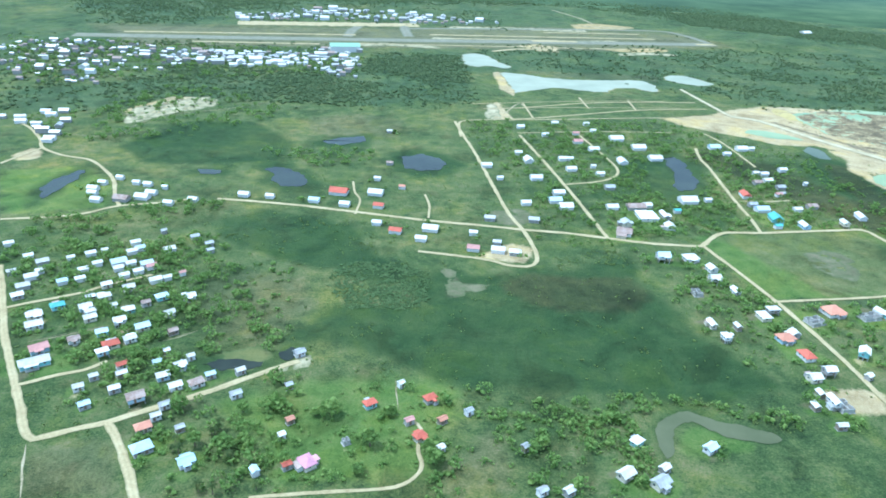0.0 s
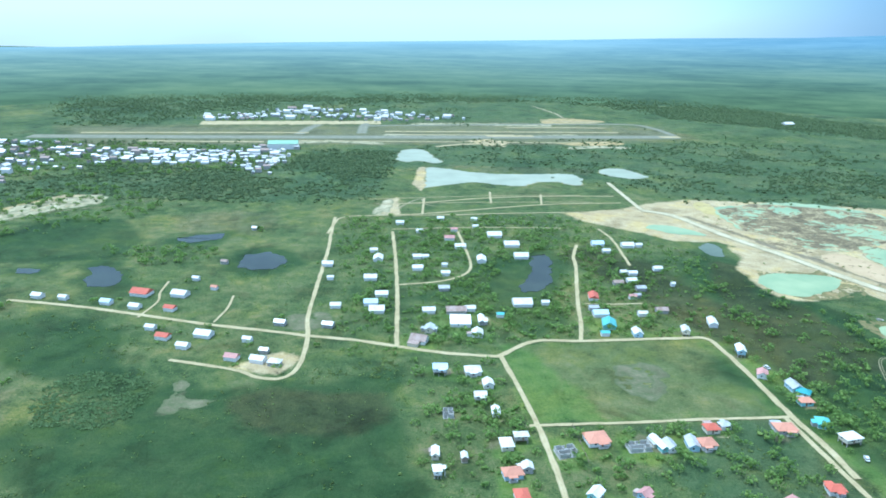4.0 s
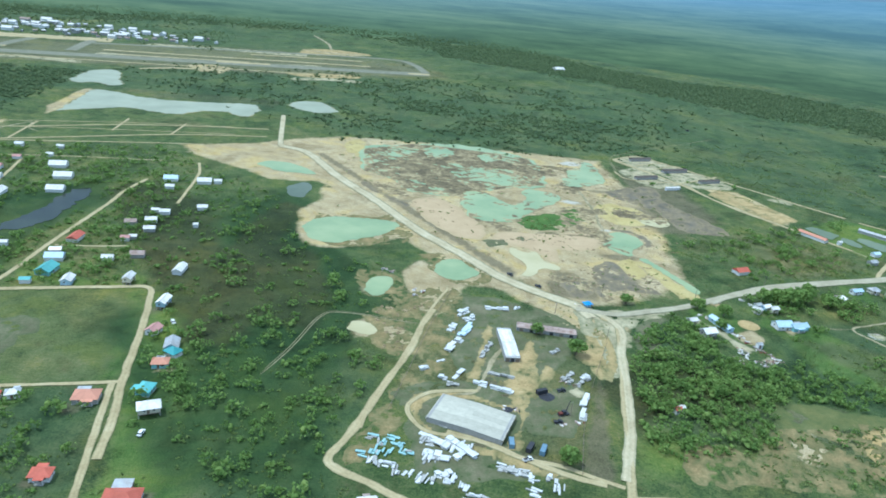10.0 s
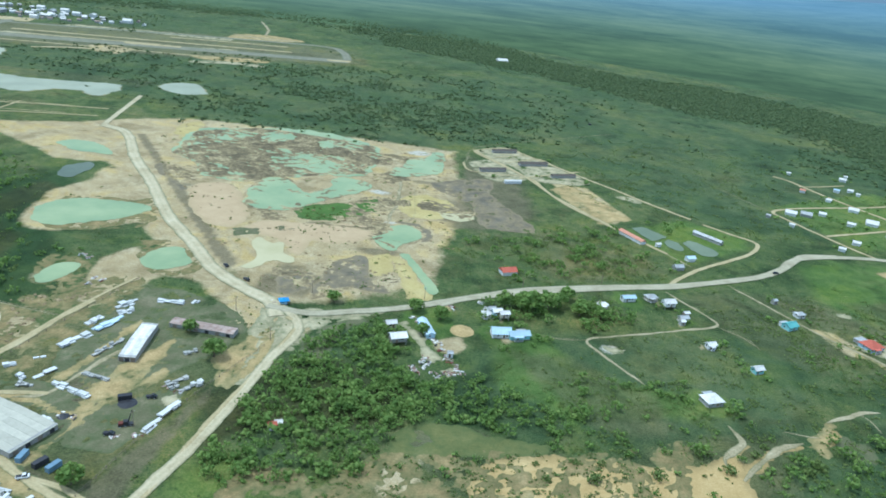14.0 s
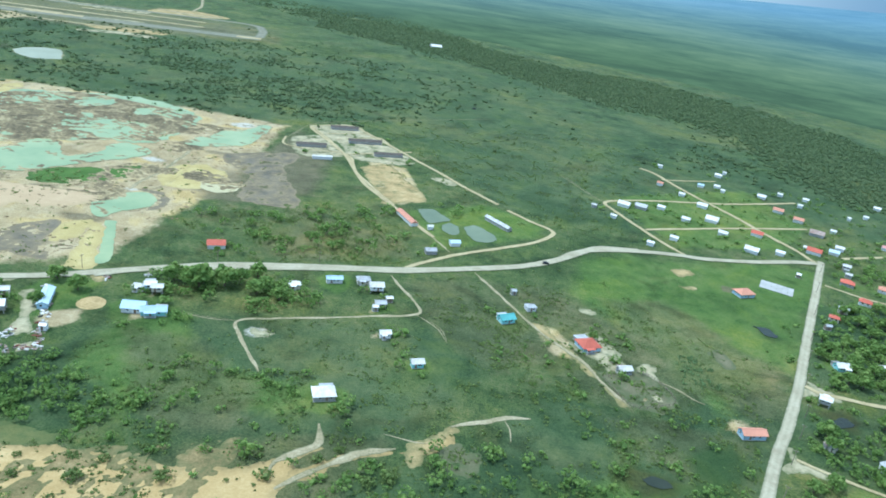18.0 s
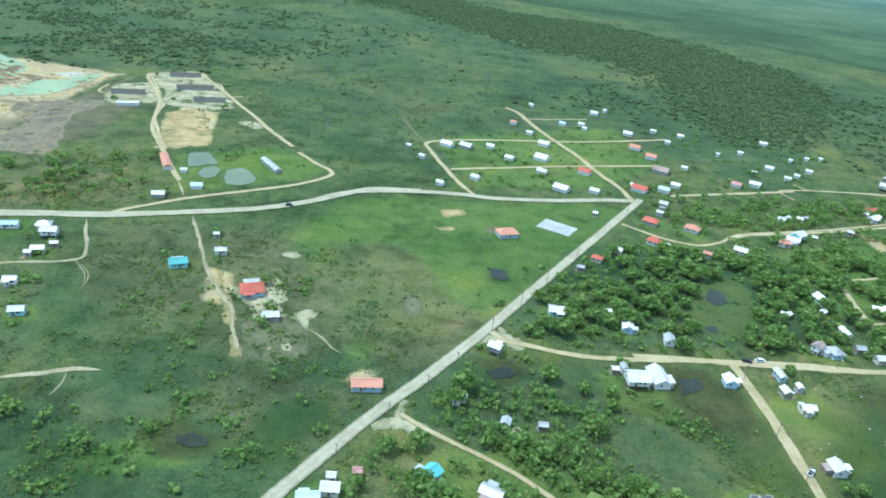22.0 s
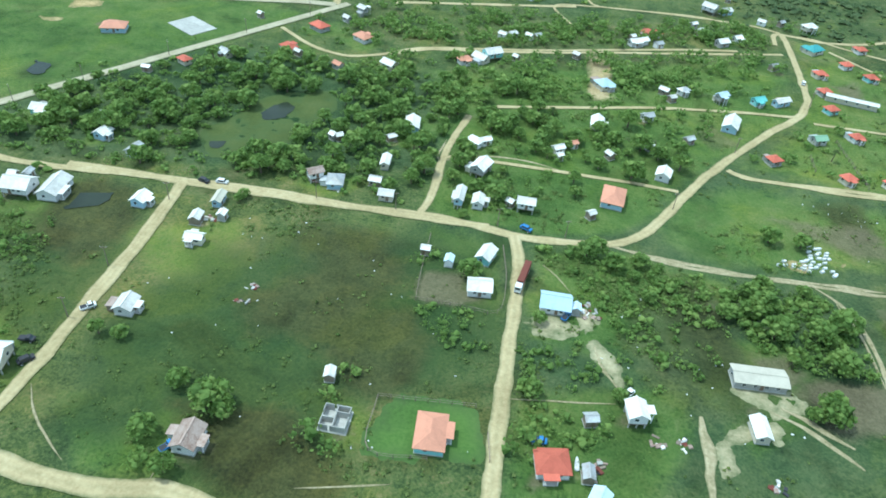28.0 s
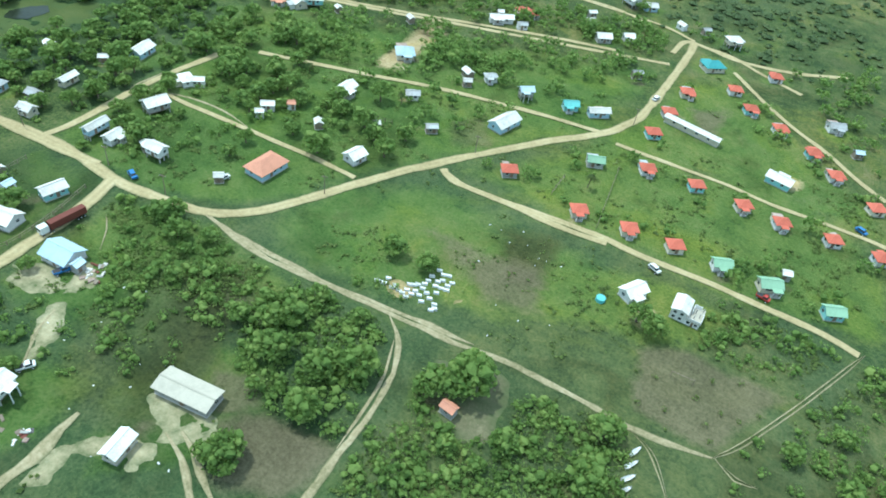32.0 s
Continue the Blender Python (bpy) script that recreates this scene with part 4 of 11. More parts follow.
road(1.5, "g", [(-49.0, 159.1), (-36.1, 161.1), (-22.8, 162.8), (-5.9, 165.3), (1.7, 172.9), (0.6, 182.6), (1.4, 192.5), (-1.7, 196.8)])
road(0.6, "s", [(-8.7, 220.5), (-7.8, 210.8), (-6.8, 202.7)])
road(0.8, "s", [(-124.2, 179.0), (-119.8, 168.4), (-114.3, 156.6)])
road(2.6, "g", [(-320.2, 542.1), (-296.1, 520.3), (-276.0, 494.0), (-265.8, 476.5), (-246.1, 462.6), (-223.8, 454.6), (-203.8, 433.1), (-192.7, 416.4), (-181.6, 390.6), (-174.0, 378.0)])
road(2.6, "g", [(-265.8, 476.5), (-270.7, 459.3), (-275.5, 440.9)])
road(1.5, "s", [(-262.4, 510.3), (-237.5, 509.6), (-228.6, 518.4), (-226.6, 540.6), (-221.1, 561.6), (-200.9, 582.9), (-173.1, 600.8), (-153.6, 620.2), (-133.7, 644.9)], True)
road(1.5, "g", [(-47.1, 433.5), (-44.2, 415.3), (-39.6, 401.3), (-40.4, 379.0)])
road(1.5, "g", [(-0.5, 415.2), (2.4, 396.6), (2.0, 377.3)])
road(1.6, "s", [(66.4, 622.6), (84.1, 663.9), (91.7, 646.5), (102.6, 638.3)])
road(1.3, "g", [(48.5, 639.0), (110.7, 653.8), (150.3, 660.7), (241.6, 674.3)])
road(1.3, "g", [(39.8, 656.1), (103.3, 673.8), (175.0, 691.0), (233.2, 699.1)])
road(4.5, "h", [(268.9, 759.9), (278.7, 673.5), (281.6, 649.6)])
road(7.6, "h", [(281.6, 649.6), (304.2, 634.8), (331.4, 579.1), (358.1, 533.0), (386.6, 479.7), (408.9, 447.7), (425.9, 421.4), (442.9, 404.0), (459.7, 391.2), (465.4, 378.4)])
road(5.0, "a", [(459.6, 386.9), (477.4, 383.2), (492.4, 387.0), (518.7, 396.2), (547.5, 411.4), (578.9, 426.9), (617.7, 437.9), (658.6, 448.1), (697.3, 462.4), (719.9, 473.9), (738.0, 488.1), (754.9, 505.3), (764.8, 512.8), (787.2, 517.0)])
road(4.5, "h", [(461.7, 391.1), (472.6, 378.7), (475.7, 365.5), (469.9, 346.7), (465.2, 326.4), (461.0, 308.7), (455.9, 290.1), (451.1, 276.4), (446.8, 264.2)])
road(3.1, "g", [(469.9, 378.9), (475.2, 370.9), (467.7, 339.1), (459.6, 308.4), (452.5, 279.7), (447.2, 261.5), (442.1, 245.6)])
road(1.5, "g", [(446.9, 256.6), (460.5, 256.6), (473.4, 255.0), (496.2, 254.1)])
road(2.1, "g", [(445.2, 261.4), (437.0, 265.3), (427.1, 270.6), (414.4, 274.4), (405.9, 280.2), (394.7, 284.4), (382.9, 286.9), (377.0, 295.1), (377.0, 302.4), (383.7, 309.7), (391.9, 311.9), (403.4, 312.8)])
road(3.2, "g", [(399.2, 242.8), (386.5, 248.4), (374.9, 252.9), (363.3, 260.3), (352.8, 266.7), (350.8, 272.4), (357.3, 285.3), (367.5, 313.2), (377.9, 340.2), (384.5, 363.7), (390.0, 378.5)])
road(1.5, "s", [(321.4, 317.5), (329.9, 337.9), (339.9, 367.0), (350.4, 371.0), (368.5, 367.4), (383.7, 363.7)], True)
road(1.6, "g", [(359.7, 287.1), (363.1, 300.7), (368.6, 316.3), (374.9, 334.0), (382.7, 359.0), (389.7, 380.3), (398.6, 401.9)])
road(5.0, "a", [(534.2, 402.4), (547.1, 411.0), (568.2, 419.6), (601.8, 431.2), (636.2, 441.2), (658.2, 446.4), (690.8, 460.3), (717.9, 472.6), (735.3, 485.5), (747.9, 499.7), (760.8, 508.1), (786.8, 515.6), (809.7, 518.6), (825.7, 518.4), (856.7, 524.9), (882.9, 533.7), (899.6, 537.6)])
road(2.9, "g", [(655.6, 446.2), (664.3, 456.9), (683.9, 475.3), (705.9, 491.2), (726.8, 507.4), (738.2, 523.5), (736.2, 531.7), (727.2, 539.4), (713.7, 553.8)])
road(2.9, "g", [(708.4, 562.0), (687.7, 586.9), (670.8, 610.7), (652.7, 634.0), (632.7, 660.9), (611.0, 688.9), (596.8, 705.3), (571.4, 691.3), (569.1, 680.2), (584.4, 655.4), (600.9, 627.5), (609.2, 607.2), (622.6, 568.9), (637.5, 544.5), (650.9, 523.3), (663.1, 503.9), (670.4, 493.4)])
road(2.2, "g", [(596.9, 619.4), (620.8, 635.3), (648.2, 653.2)])
road(1.5, "s", [(560.0, 628.2), (574.2, 633.0), (597.4, 625.7)], True)
road(1.5, "s", [(555.0, 638.3), (559.3, 657.8), (566.4, 694.0), (587.9, 716.0), (642.0, 757.6), (712.1, 808.2)], True)
road(1.5, "s", [(520.1, 571.7), (520.6, 543.5), (520.5, 516.1), (514.3, 498.5), (516.5, 472.9)], True)
road(1.6, "s", [(652.4, 440.2), (659.1, 427.5), (666.4, 413.4), (666.5, 405.9), (650.6, 400.0), (630.4, 392.9), (610.9, 386.6), (599.2, 381.6), (601.7, 372.4), (609.7, 358.8), (615.5, 349.4)])
road(1.5, "s", [(666.5, 405.9), (675.9, 396.5), (679.6, 386.3)], True)
road(1.5, "s", [(575.0, 382.5), (588.2, 380.8), (599.2, 381.6)], True)
road(1.6, "s", [(691.7, 456.0), (703.0, 435.1), (716.1, 409.7), (725.4, 395.9), (734.0, 385.2), (739.6, 370.9), (746.8, 358.3)])
road(2.9, "g", [(815.9, 517.5), (806.3, 534.4), (796.6, 556.7), (786.2, 583.5), (782.4, 597.8), (797.2, 608.8), (826.5, 620.2), (856.6, 629.3), (883.5, 638.2), (928.1, 658.3), (944.1, 666.4)])
road(2.9, "g", [(799.8, 555.0), (826.6, 566.1), (854.8, 577.9), (888.5, 590.7), (923.6, 603.1)])
road(3.6, "g", [(899.6, 537.6), (894.9, 556.9), (884.9, 580.1), (877.2, 603.7), (865.0, 630.3), (851.8, 661.4), (841.0, 693.3), (831.7, 704.8)])
road(1.5, "s", [(784.1, 596.2), (774.6, 613.6), (764.8, 637.9), (759.5, 649.4)], True)
road(2.2, "g", [(842.5, 678.7), (861.5, 684.7), (891.8, 697.4)])
road(2.9, "g", [(923.1, 552.4), (947.2, 562.4), (979.4, 575.2), (1002.9, 585.2)])
road(4.4, "a", [(904.4, 540.9), (879.5, 494.6), (855.4, 450.2), (836.1, 414.5), (822.9, 389.9), (805.9, 360.7), (794.7, 343.0), (785.8, 327.6), (775.9, 309.1), (771.2, 299.8)])
road(2.1, "g", [(888.7, 503.9), (900.2, 495.9), (910.2, 490.5), (923.0, 488.5), (934.7, 495.1), (948.0, 507.5), (969.4, 516.2), (994.8, 526.0), (1022.4, 538.7), (1051.6, 552.2), (1076.6, 561.7)])
road(1.5, "g", [(1005.1, 558.0), (993.2, 581.2), (1011.9, 589.2), (1036.7, 594.2), (1061.5, 598.1), (1076.6, 594.7)])
road(2.8, "g", [(825.8, 390.5), (830.2, 386.0), (840.0, 384.4), (855.3, 382.1), (874.2, 383.6), (893.4, 387.1), (911.0, 390.0), (934.8, 393.3), (954.4, 394.1), (974.1, 395.3), (998.0, 397.9)])
road(2.6, "g", [(910.9, 388.9), (911.4, 376.2), (913.4, 359.5), (914.6, 342.3), (916.1, 329.6), (916.6, 320.0), (917.2, 309.5)])
road(1.8, "g", [(799.8, 340.2), (806.6, 335.7), (815.5, 330.9), (825.7, 325.9), (833.8, 321.4), (840.3, 316.4), (846.4, 311.7)])
road(0.8, "s", [(975.2, 440.4), (976.1, 427.5), (987.3, 434.0), (1001.7, 436.8), (1014.0, 434.9)])
road(1.5, "s", [(977.8, 404.6), (977.6, 398.3)], True)
road(3.1, "g", [(875.2, 385.9), (888.5, 387.8), (910.2, 389.1), (926.1, 390.5), (942.6, 392.2), (961.9, 394.6), (978.1, 397.1), (990.8, 397.5), (1005.4, 396.5), (1016.2, 397.8), (1028.4, 400.8), (1035.9, 405.1), (1043.5, 415.3), (1052.6, 435.4), (1061.0, 452.2), (1071.1, 469.2), (1084.5, 490.2), (1095.4, 505.9), (1100.2, 521.1), (1100.7, 537.2), (1100.4, 560.5), (1099.5, 583.2), (1098.5, 591.3)])
road(2.6, "g", [(978.1, 397.1), (979.0, 407.9), (977.1, 428.8), (977.1, 440.1), (978.6, 459.2)])
road(1.8, "g", [(977.1, 428.8), (982.9, 431.8), (993.8, 432.4), (1008.0, 433.7), (1022.2, 434.6), (1036.2, 435.8), (1050.1, 436.0)])
road(3.6, "g", [(1005.4, 396.5), (1008.7, 384.5), (1010.4, 369.2), (1011.4, 353.9), (1012.6, 337.4), (1013.6, 326.1), (1014.9, 313.7), (1015.2, 307.0), (1015.5, 298.7)])
road(3.1, "g", [(910.2, 388.2), (912.7, 374.5), (914.6, 358.5), (915.6, 345.2), (916.4, 331.5), (917.2, 319.4), (917.4, 307.8), (917.5, 298.8)])
road(4.1, "g", [(919.3, 296.7), (926.7, 296.5), (933.9, 296.2), (942.9, 296.6), (950.8, 298.3), (957.5, 300.1), (964.5, 299.6), (973.1, 297.7), (980.9, 294.6)])
road(2.1, "g", [(986.7, 469.2), (1002.2, 475.2), (1022.0, 482.9), (1040.2, 490.4), (1058.8, 496.1), (1077.5, 501.0), (1094.1, 504.0)])
road(2.1, "g", [(939.7, 498.4), (951.2, 507.7), (970.9, 514.7), (995.4, 523.9), (1022.7, 536.0), (1050.9, 547.4), (1075.2, 557.6), (1096.3, 566.4)])
road(2.1, "g", [(1098.5, 591.3), (1113.1, 591.5), (1127.0, 585.3), (1142.3, 580.3)])
road(1.8, "g", [(1098.2, 593.3), (1083.1, 597.6), (1059.3, 596.4), (1037.9, 594.2), (1013.7, 590.6), (1007.6, 597.7)])
road(2.1, "g", [(1066.5, 454.3), (1075.2, 452.3), (1089.3, 453.4), (1101.3, 453.6), (1114.9, 455.6)])
road(1.6, "s", [(1031.4, 401.6), (1040.7, 399.5), (1052.7, 398.7), (1064.6, 399.9), (1076.5, 402.1), (1091.2, 404.1), (1104.0, 405.7)])
road(0.8, "s", [(1089.8, 396.3), (1093.5, 386.9), (1094.9, 377.6), (1095.9, 369.0)])
road(0.8, "s", [(1014.7, 386.6), (1018.8, 383.3), (1023.1, 377.9)])
road(0.6, "s", [(919.6, 313.8), (924.8, 308.0), (931.6, 303.2), (936.7, 300.2)])
road(0.8, "s", [(954.0, 301.2), (953.7, 305.5), (953.7, 307.4)])
road(0.6, "s", [(979.5, 307.2), (987.3, 309.9), (996.1, 313.1)])
road(2.6, "g", [(1094.3, 576.3), (1095.6, 590.5), (1105.8, 591.0), (1117.2, 589.9), (1135.5, 595.9), (1154.7, 608.7)])
road(1.8, "g", [(1099.8, 501.6), (1110.7, 502.3), (1121.1, 503.1), (1134.7, 504.1), (1148.2, 503.6), (1159.2, 504.8), (1171.5, 505.7), (1178.7, 505.6)])
road(2.3, "g", [(1066.1, 455.1), (1070.6, 452.2), (1080.8, 452.9), (1095.2, 454.9), (1110.7, 457.0), (1126.2, 457.3), (1140.6, 458.7), (1153.3, 459.0), (1166.8, 459.3), (1177.3, 457.8)])
road(2.1, "g", [(1117.8, 578.7), (1130.2, 566.0), (1143.5, 554.0), (1156.0, 545.6), (1166.0, 536.6), (1176.4, 529.2)])
road(1.6, "s", [(1032.0, 400.8), (1044.6, 399.9), (1057.5, 400.6), (1070.5, 400.6), (1086.2, 402.2), (1099.8, 403.6), (1112.4, 405.7), (1125.3, 406.4), (1137.8, 406.4), (1146.9, 407.5), (1155.5, 409.6)])
road(1.2, "s", [(1155.5, 409.6), (1159.6, 415.9), (1166.8, 431.0), (1173.7, 447.1), (1178.5, 458.7)], True)
road(1.4, "s", [(1085.2, 401.4), (1090.2, 397.3), (1093.9, 390.8), (1095.9, 382.0), (1096.8, 371.9), (1097.2, 362.0), (1098.0, 349.3), (1098.4, 336.0)])
road(2.6, "s", [(1056.1, 322.6), (1055.8, 328.6), (1055.4, 335.0), (1055.2, 339.7), (1054.6, 343.9), (1054.1, 347.8)])
road(1.3, "s", [(1069.2, 353.9), (1075.3, 351.6), (1080.5, 348.3), (1083.5, 346.4), (1086.5, 344.0)])
road(1.5, "s", [(1030.4, 361.1), (1032.1, 356.2), (1034.6, 352.6), (1037.7, 348.3)])
road(0.5, "s", [(1013.3, 339.8), (1020.9, 341.7), (1036.3, 345.6)])
road(2.8, "g", [(389.6, 286.9), (402.7, 281.6), (413.2, 274.8), (426.8, 267.1), (439.5, 262.4)])
road(1.8, "s", [(422.9, 354.5), (411.6, 334.8), (403.4, 313.8), (393.3, 309.3)])
road(2.0, "s", [(1071.4, 355.6), (1075.8, 353.8), (1079.9, 351.3), (1085.5, 349.0)])
road(1.2, "s", [(1139.6, 406.1), (1144.7, 403.6), (1148.5, 399.0), (1150.9, 395.2)], True)
road(1.5, "s", [(1156.0, 409.9), (1160.5, 407.6), (1164.7, 408.4)], True)
road(2.6, "g", [(153.6, 352.4), (161.6, 320.5), (168.1, 289.2), (172.6, 260.1), (175.1, 237.1), (176.4, 216.2), (178.0, 194.1), (179.4, 173.0)])
road(2.6, "g", [(271.6, 307.4), (275.2, 284.9), (279.1, 261.6), (283.1, 239.8), (284.4, 231.3)])
road(1.5, "g", [(257.4, 240.6), (270.0, 242.4), (280.7, 244.7)])
road(0.8, "s", [(244.3, 245.0), (245.6, 249.8), (256.4, 250.8)])
road(1.8, "g", [(591.7, 659.5), (607.7, 672.4), (621.1, 680.2), (632.7, 660.9)])
road(1.8, "g", [(556.3, 647.4), (560.0, 628.2), (580.5, 624.0), (599.1, 626.6)])
road(1.8, "g", [(582.6, 671.8), (605.2, 685.4), (611.6, 685.5)])
road(2.8, "s", [(630.9, 302.1), (631.3, 306.6), (637.2, 311.6), (641.7, 315.5), (641.4, 321.4), (640.3, 326.2)])
road(2.8, "s", [(633.5, 295.9), (638.4, 301.0), (645.1, 307.0), (651.5, 312.1), (658.2, 316.3), (665.2, 319.0)])
road(2.4, "s", [(681.7, 333.2), (688.4, 336.6), (695.0, 339.1), (700.6, 342.1), (709.0, 343.3)])
road(0.8, "s", [(699.7, 341.0), (701.4, 336.3), (701.3, 329.2)])
road(1.4, "s", [(679.3, 476.7), (670.6, 491.9), (659.9, 507.0)])
road(0.8, "s", [(660.8, 325.3), (671.4, 323.3), (675.6, 323.6)])
road(2.2, "g", [(566.6, 688.3), (585.5, 657.7), (600.9, 627.5), (608.6, 616.8), (615.3, 588.8), (626.5, 567.2), (633.9, 553.6), (645.5, 534.6)])
road(2.6, "g", [(58.0, 640.7), (86.2, 649.6), (149.4, 677.6), (211.8, 693.0), (264.9, 700.2)])
road(2.6, "g", [(56.3, 602.5), (96.3, 614.5), (195.5, 658.2), (267.0, 674.5)])
road(2.1, "g", [(88.7, 666.9), (91.7, 613.7)])
road(2.1, "g", [(148.3, 700.0), (149.5, 656.4)])
road(2.1, "g", [(196.1, 697.0), (194.5, 658.0)])
rng0 = random.Random(2)
# airport: runway, taxiway, stubs and apron
road(30, "r", [(-451.6, 930.6), (-248.8, 962.4), (-36.0, 1000.8), (191.1, 1044.3), (420.0, 1087.9)])
road(13, "r", [(-34.8, 1111.8), (101.2, 1148.3), (231.9, 1183.9), (368.4, 1207.8), (403.1, 1170.5), (418.7, 1098.4)])
road(16, "r", [(-110.3, 1107.3), (-115.5, 1070.1), (-115.9, 1009.8)])
road(16, "r", [(-43.2, 1148.1), (-40.2, 1098.4), (-32.3, 1032.4)])
road(40, "g", [(-286.0, 1090.0), (-151.8, 1121.0), (-22.0, 1150.0)])
for strip in ([(-404.1, 970.1), (-194.6, 1011.7), (-106.0, 1027.6)], [(-2.7, 1060.3), (108.5, 1078.2), (231.0, 1098.4), (340.2, 1115.6)], [(37.3, 976.8), (117.9, 987.9), (192.3, 997.8), (267.9, 1007.8)], [(-112.7, 956.6), (-41.8, 965.9), (37.3, 976.8)],
              [(79.4, 944.5), (112.5, 968.5), (163.1, 982.8)], [(-299.4, 919.6), (-218.9, 931.0), (-143.7, 941.3)], [(171.5, 1132.6), (240.2, 1147.6), (327.7, 1160.4)], [(26.6, 1034.0), (111.5, 1048.9), (182.6, 1060.9)]):
    road(rng0.uniform(5, 9), "g", strip)
patch("pale", [(1.8, 1039.4), (80.2, 1045.0), (159.1, 1050.7), (271.7, 1084.5), (270.6, 1062.9), (160.3, 1030.3), (82.9, 1024.8), (6.0, 1019.4)])
patch("pale", [(29.7, 1158.0), (134.1, 1175.0), (240.9, 1185.9), (240.4, 1160.0), (136.0, 1149.6), (33.8, 1133.2)])
patch("pale", [(-109.7, 947.9), (-65.4, 970.6), (2.7, 965.4), (6.6, 948.1), (-60.2, 953.1), (-103.8, 931.2)])
patch("pale", [(251.6, 972.7), (289.3, 988.7), (329.8, 987.5), (327.8, 969.6), (288.0, 970.8), (251.0, 955.3)])
patch("sand", [(230.7, 1238.6), (280.5, 1264.9), (339.4, 1235.3), (276.7, 1187.3), (236.4, 1184.8)])
patch("sand", [(230.0, 1005.0), (315.0, 1026.4), (328.1, 1005.3), (266.8, 984.5)])
for run in ([(143.6, 1045.0), (175.0, 1050.3), (210.7, 1056.0)], [(393.2, 1082.5), (408.3, 1085.6), (423.4, 1088.6)]):
    road(16, "g", run)
area("pond", 12, [(-440, 1010), (15, 1120), (380, 1200), (430, 1080), (266, 995), (-20, 948), (-368, 880)])
area("dry", 10, [(-483.3, 1029.7), (15.0, 1141.8), (408.0, 1230.2), (454.7, 1068.8), (266.8, 984.5), (-20.0, 938.6), (-368.8, 863.6)])
road(5, "s", [(229.3, 1439.8), (263.7, 1331.7), (275.3, 1256.5)])
road(9, "s", [(232.5, 1232.0), (278.4, 1221.5), (334.0, 1227.2)])
clear([(901, 414), (910, 447), (928, 456), (935, 443), (925, 416), (912, 404)])
clear([(1075, 409), (1080, 416), (1090, 424), (1094, 417), (1093, 408), (1087, 407)])
clear([(153, 366), (258, 383), (274, 310), (163, 293)])
clear([(1134, 427), (1141, 433), (1166, 435), (1155, 411), (1138, 410)])
clear([(1074, 364), (1081, 368), (1097, 369), (1097, 359), (1092, 354), (1081, 351)])
clear([(399, 402), (465, 355), (433, 267), (374, 261), (360, 287)])
clear([(988, 332), (1007, 335), (1013, 323), (990, 319)])
clear([(747, 492), (880, 524), (856, 468), (812, 404), (791, 417), (761, 452)])
clear([(-115, 179), (-99, 185), (-86, 158), (-112, 157)])
clear([(517, 305), (526, 312), (541, 313), (552, 309), (570, 306), (568, 301), (549, 297), (530, 296), (519, 296)])
clear([(224, 699), (326, 683), (329, 568), (287, 553)])
clear([(1099, 394), (1105, 401), (1116, 401), (1117, 394), (1118, 387), (1114, 384), (1106, 384)])
clear([(1139, 402), (1143, 405), (1146, 392), (1143, 390)])
clear([(146, 451), (163, 496), (174, 516), (193, 528), (197, 489), (190, 452), (169, 425), (153, 425)])
pond("milk", [(40.3, 847.9), (39.5, 876.8), (40.0, 907.9), (54.5, 922.9), (68.8, 913.3), (82.7, 869.6), (94.5, 843.4), (84.4, 834.9), (68.5, 845.8), (54.2, 836.5)])
pond("milk", [(86.1, 709.6), (83.7, 736.9), (80.7, 777.9), (81.4, 808.3), (106.7, 803.1), (126.3, 791.2), (150.7, 786.2), (174.4, 787.1), (209.9, 792.8), (236.7, 794.2), (243.7, 769.7), (237.2, 742.3), (227.2, 745.9), (220.5, 755.4), (199.1, 752.1), (183.0, 734.1), (163.9, 731.2), (143.8, 738.3), (126.7, 740.9), (111.8, 728.3), (99.6, 718.9)])
pond("milk", [(267.3, 808.0), (274.9, 830.9), (297.0, 834.5), (310.0, 811.9), (317.0, 795.3), (301.0, 784.3), (283.9, 790.1)])
pond("jade", [(324.0, 457.7), (321.0, 468.9), (321.8, 483.9), (330.9, 491.3), (352.2, 494.5), (370.3, 492.8), (374.9, 487.4), (367.8, 473.6), (356.3, 461.9), (341.4, 453.9), (331.9, 452.3)])
pond("jade", [(393.6, 421.2), (395.0, 431.9), (401.7, 439.2), (407.9, 437.0), (414.0, 427.8), (416.6, 421.5), (411.0, 415.7), (403.8, 412.3), (397.4, 414.8)])
pond("jade", [(357.6, 394.6), (358.1, 401.3), (360.7, 408.1), (365.9, 411.8), (371.0, 410.4), (371.1, 404.1), (368.8, 395.8), (365.8, 390.5), (361.9, 389.7)])
pond("jade", [(273.2, 593.3), (279.0, 603.5), (290.9, 603.4), (305.5, 595.1), (316.3, 579.9), (309.6, 577.5), (295.6, 579.5), (284.9, 582.8)])
pond("grey", [(300.7, 547.3), (311.8, 557.8), (317.0, 542.2), (313.0, 526.7), (303.6, 529.4)])
pond("pale", [(350.9, 355.8), (354.2, 363.5), (361.4, 362.3), (364.4, 355.8), (359.2, 351.7)])
pond("olive", [(82.6, 181.5), (81.5, 187.5), (83.0, 196.3), (88.9, 202.7), (97.2, 206.3), (104.9, 201.9), (116.1, 199.4), (126.0, 194.6), (124.0, 191.0), (112.5, 191.6), (102.7, 197.0), (95.9, 200.3), (89.6, 196.1), (86.2, 185.9)])
pond("dark", [(911.3, 433.8), (915.7, 444.4), (922.6, 442.8), (920.9, 432.7), (915.5, 429.3)])
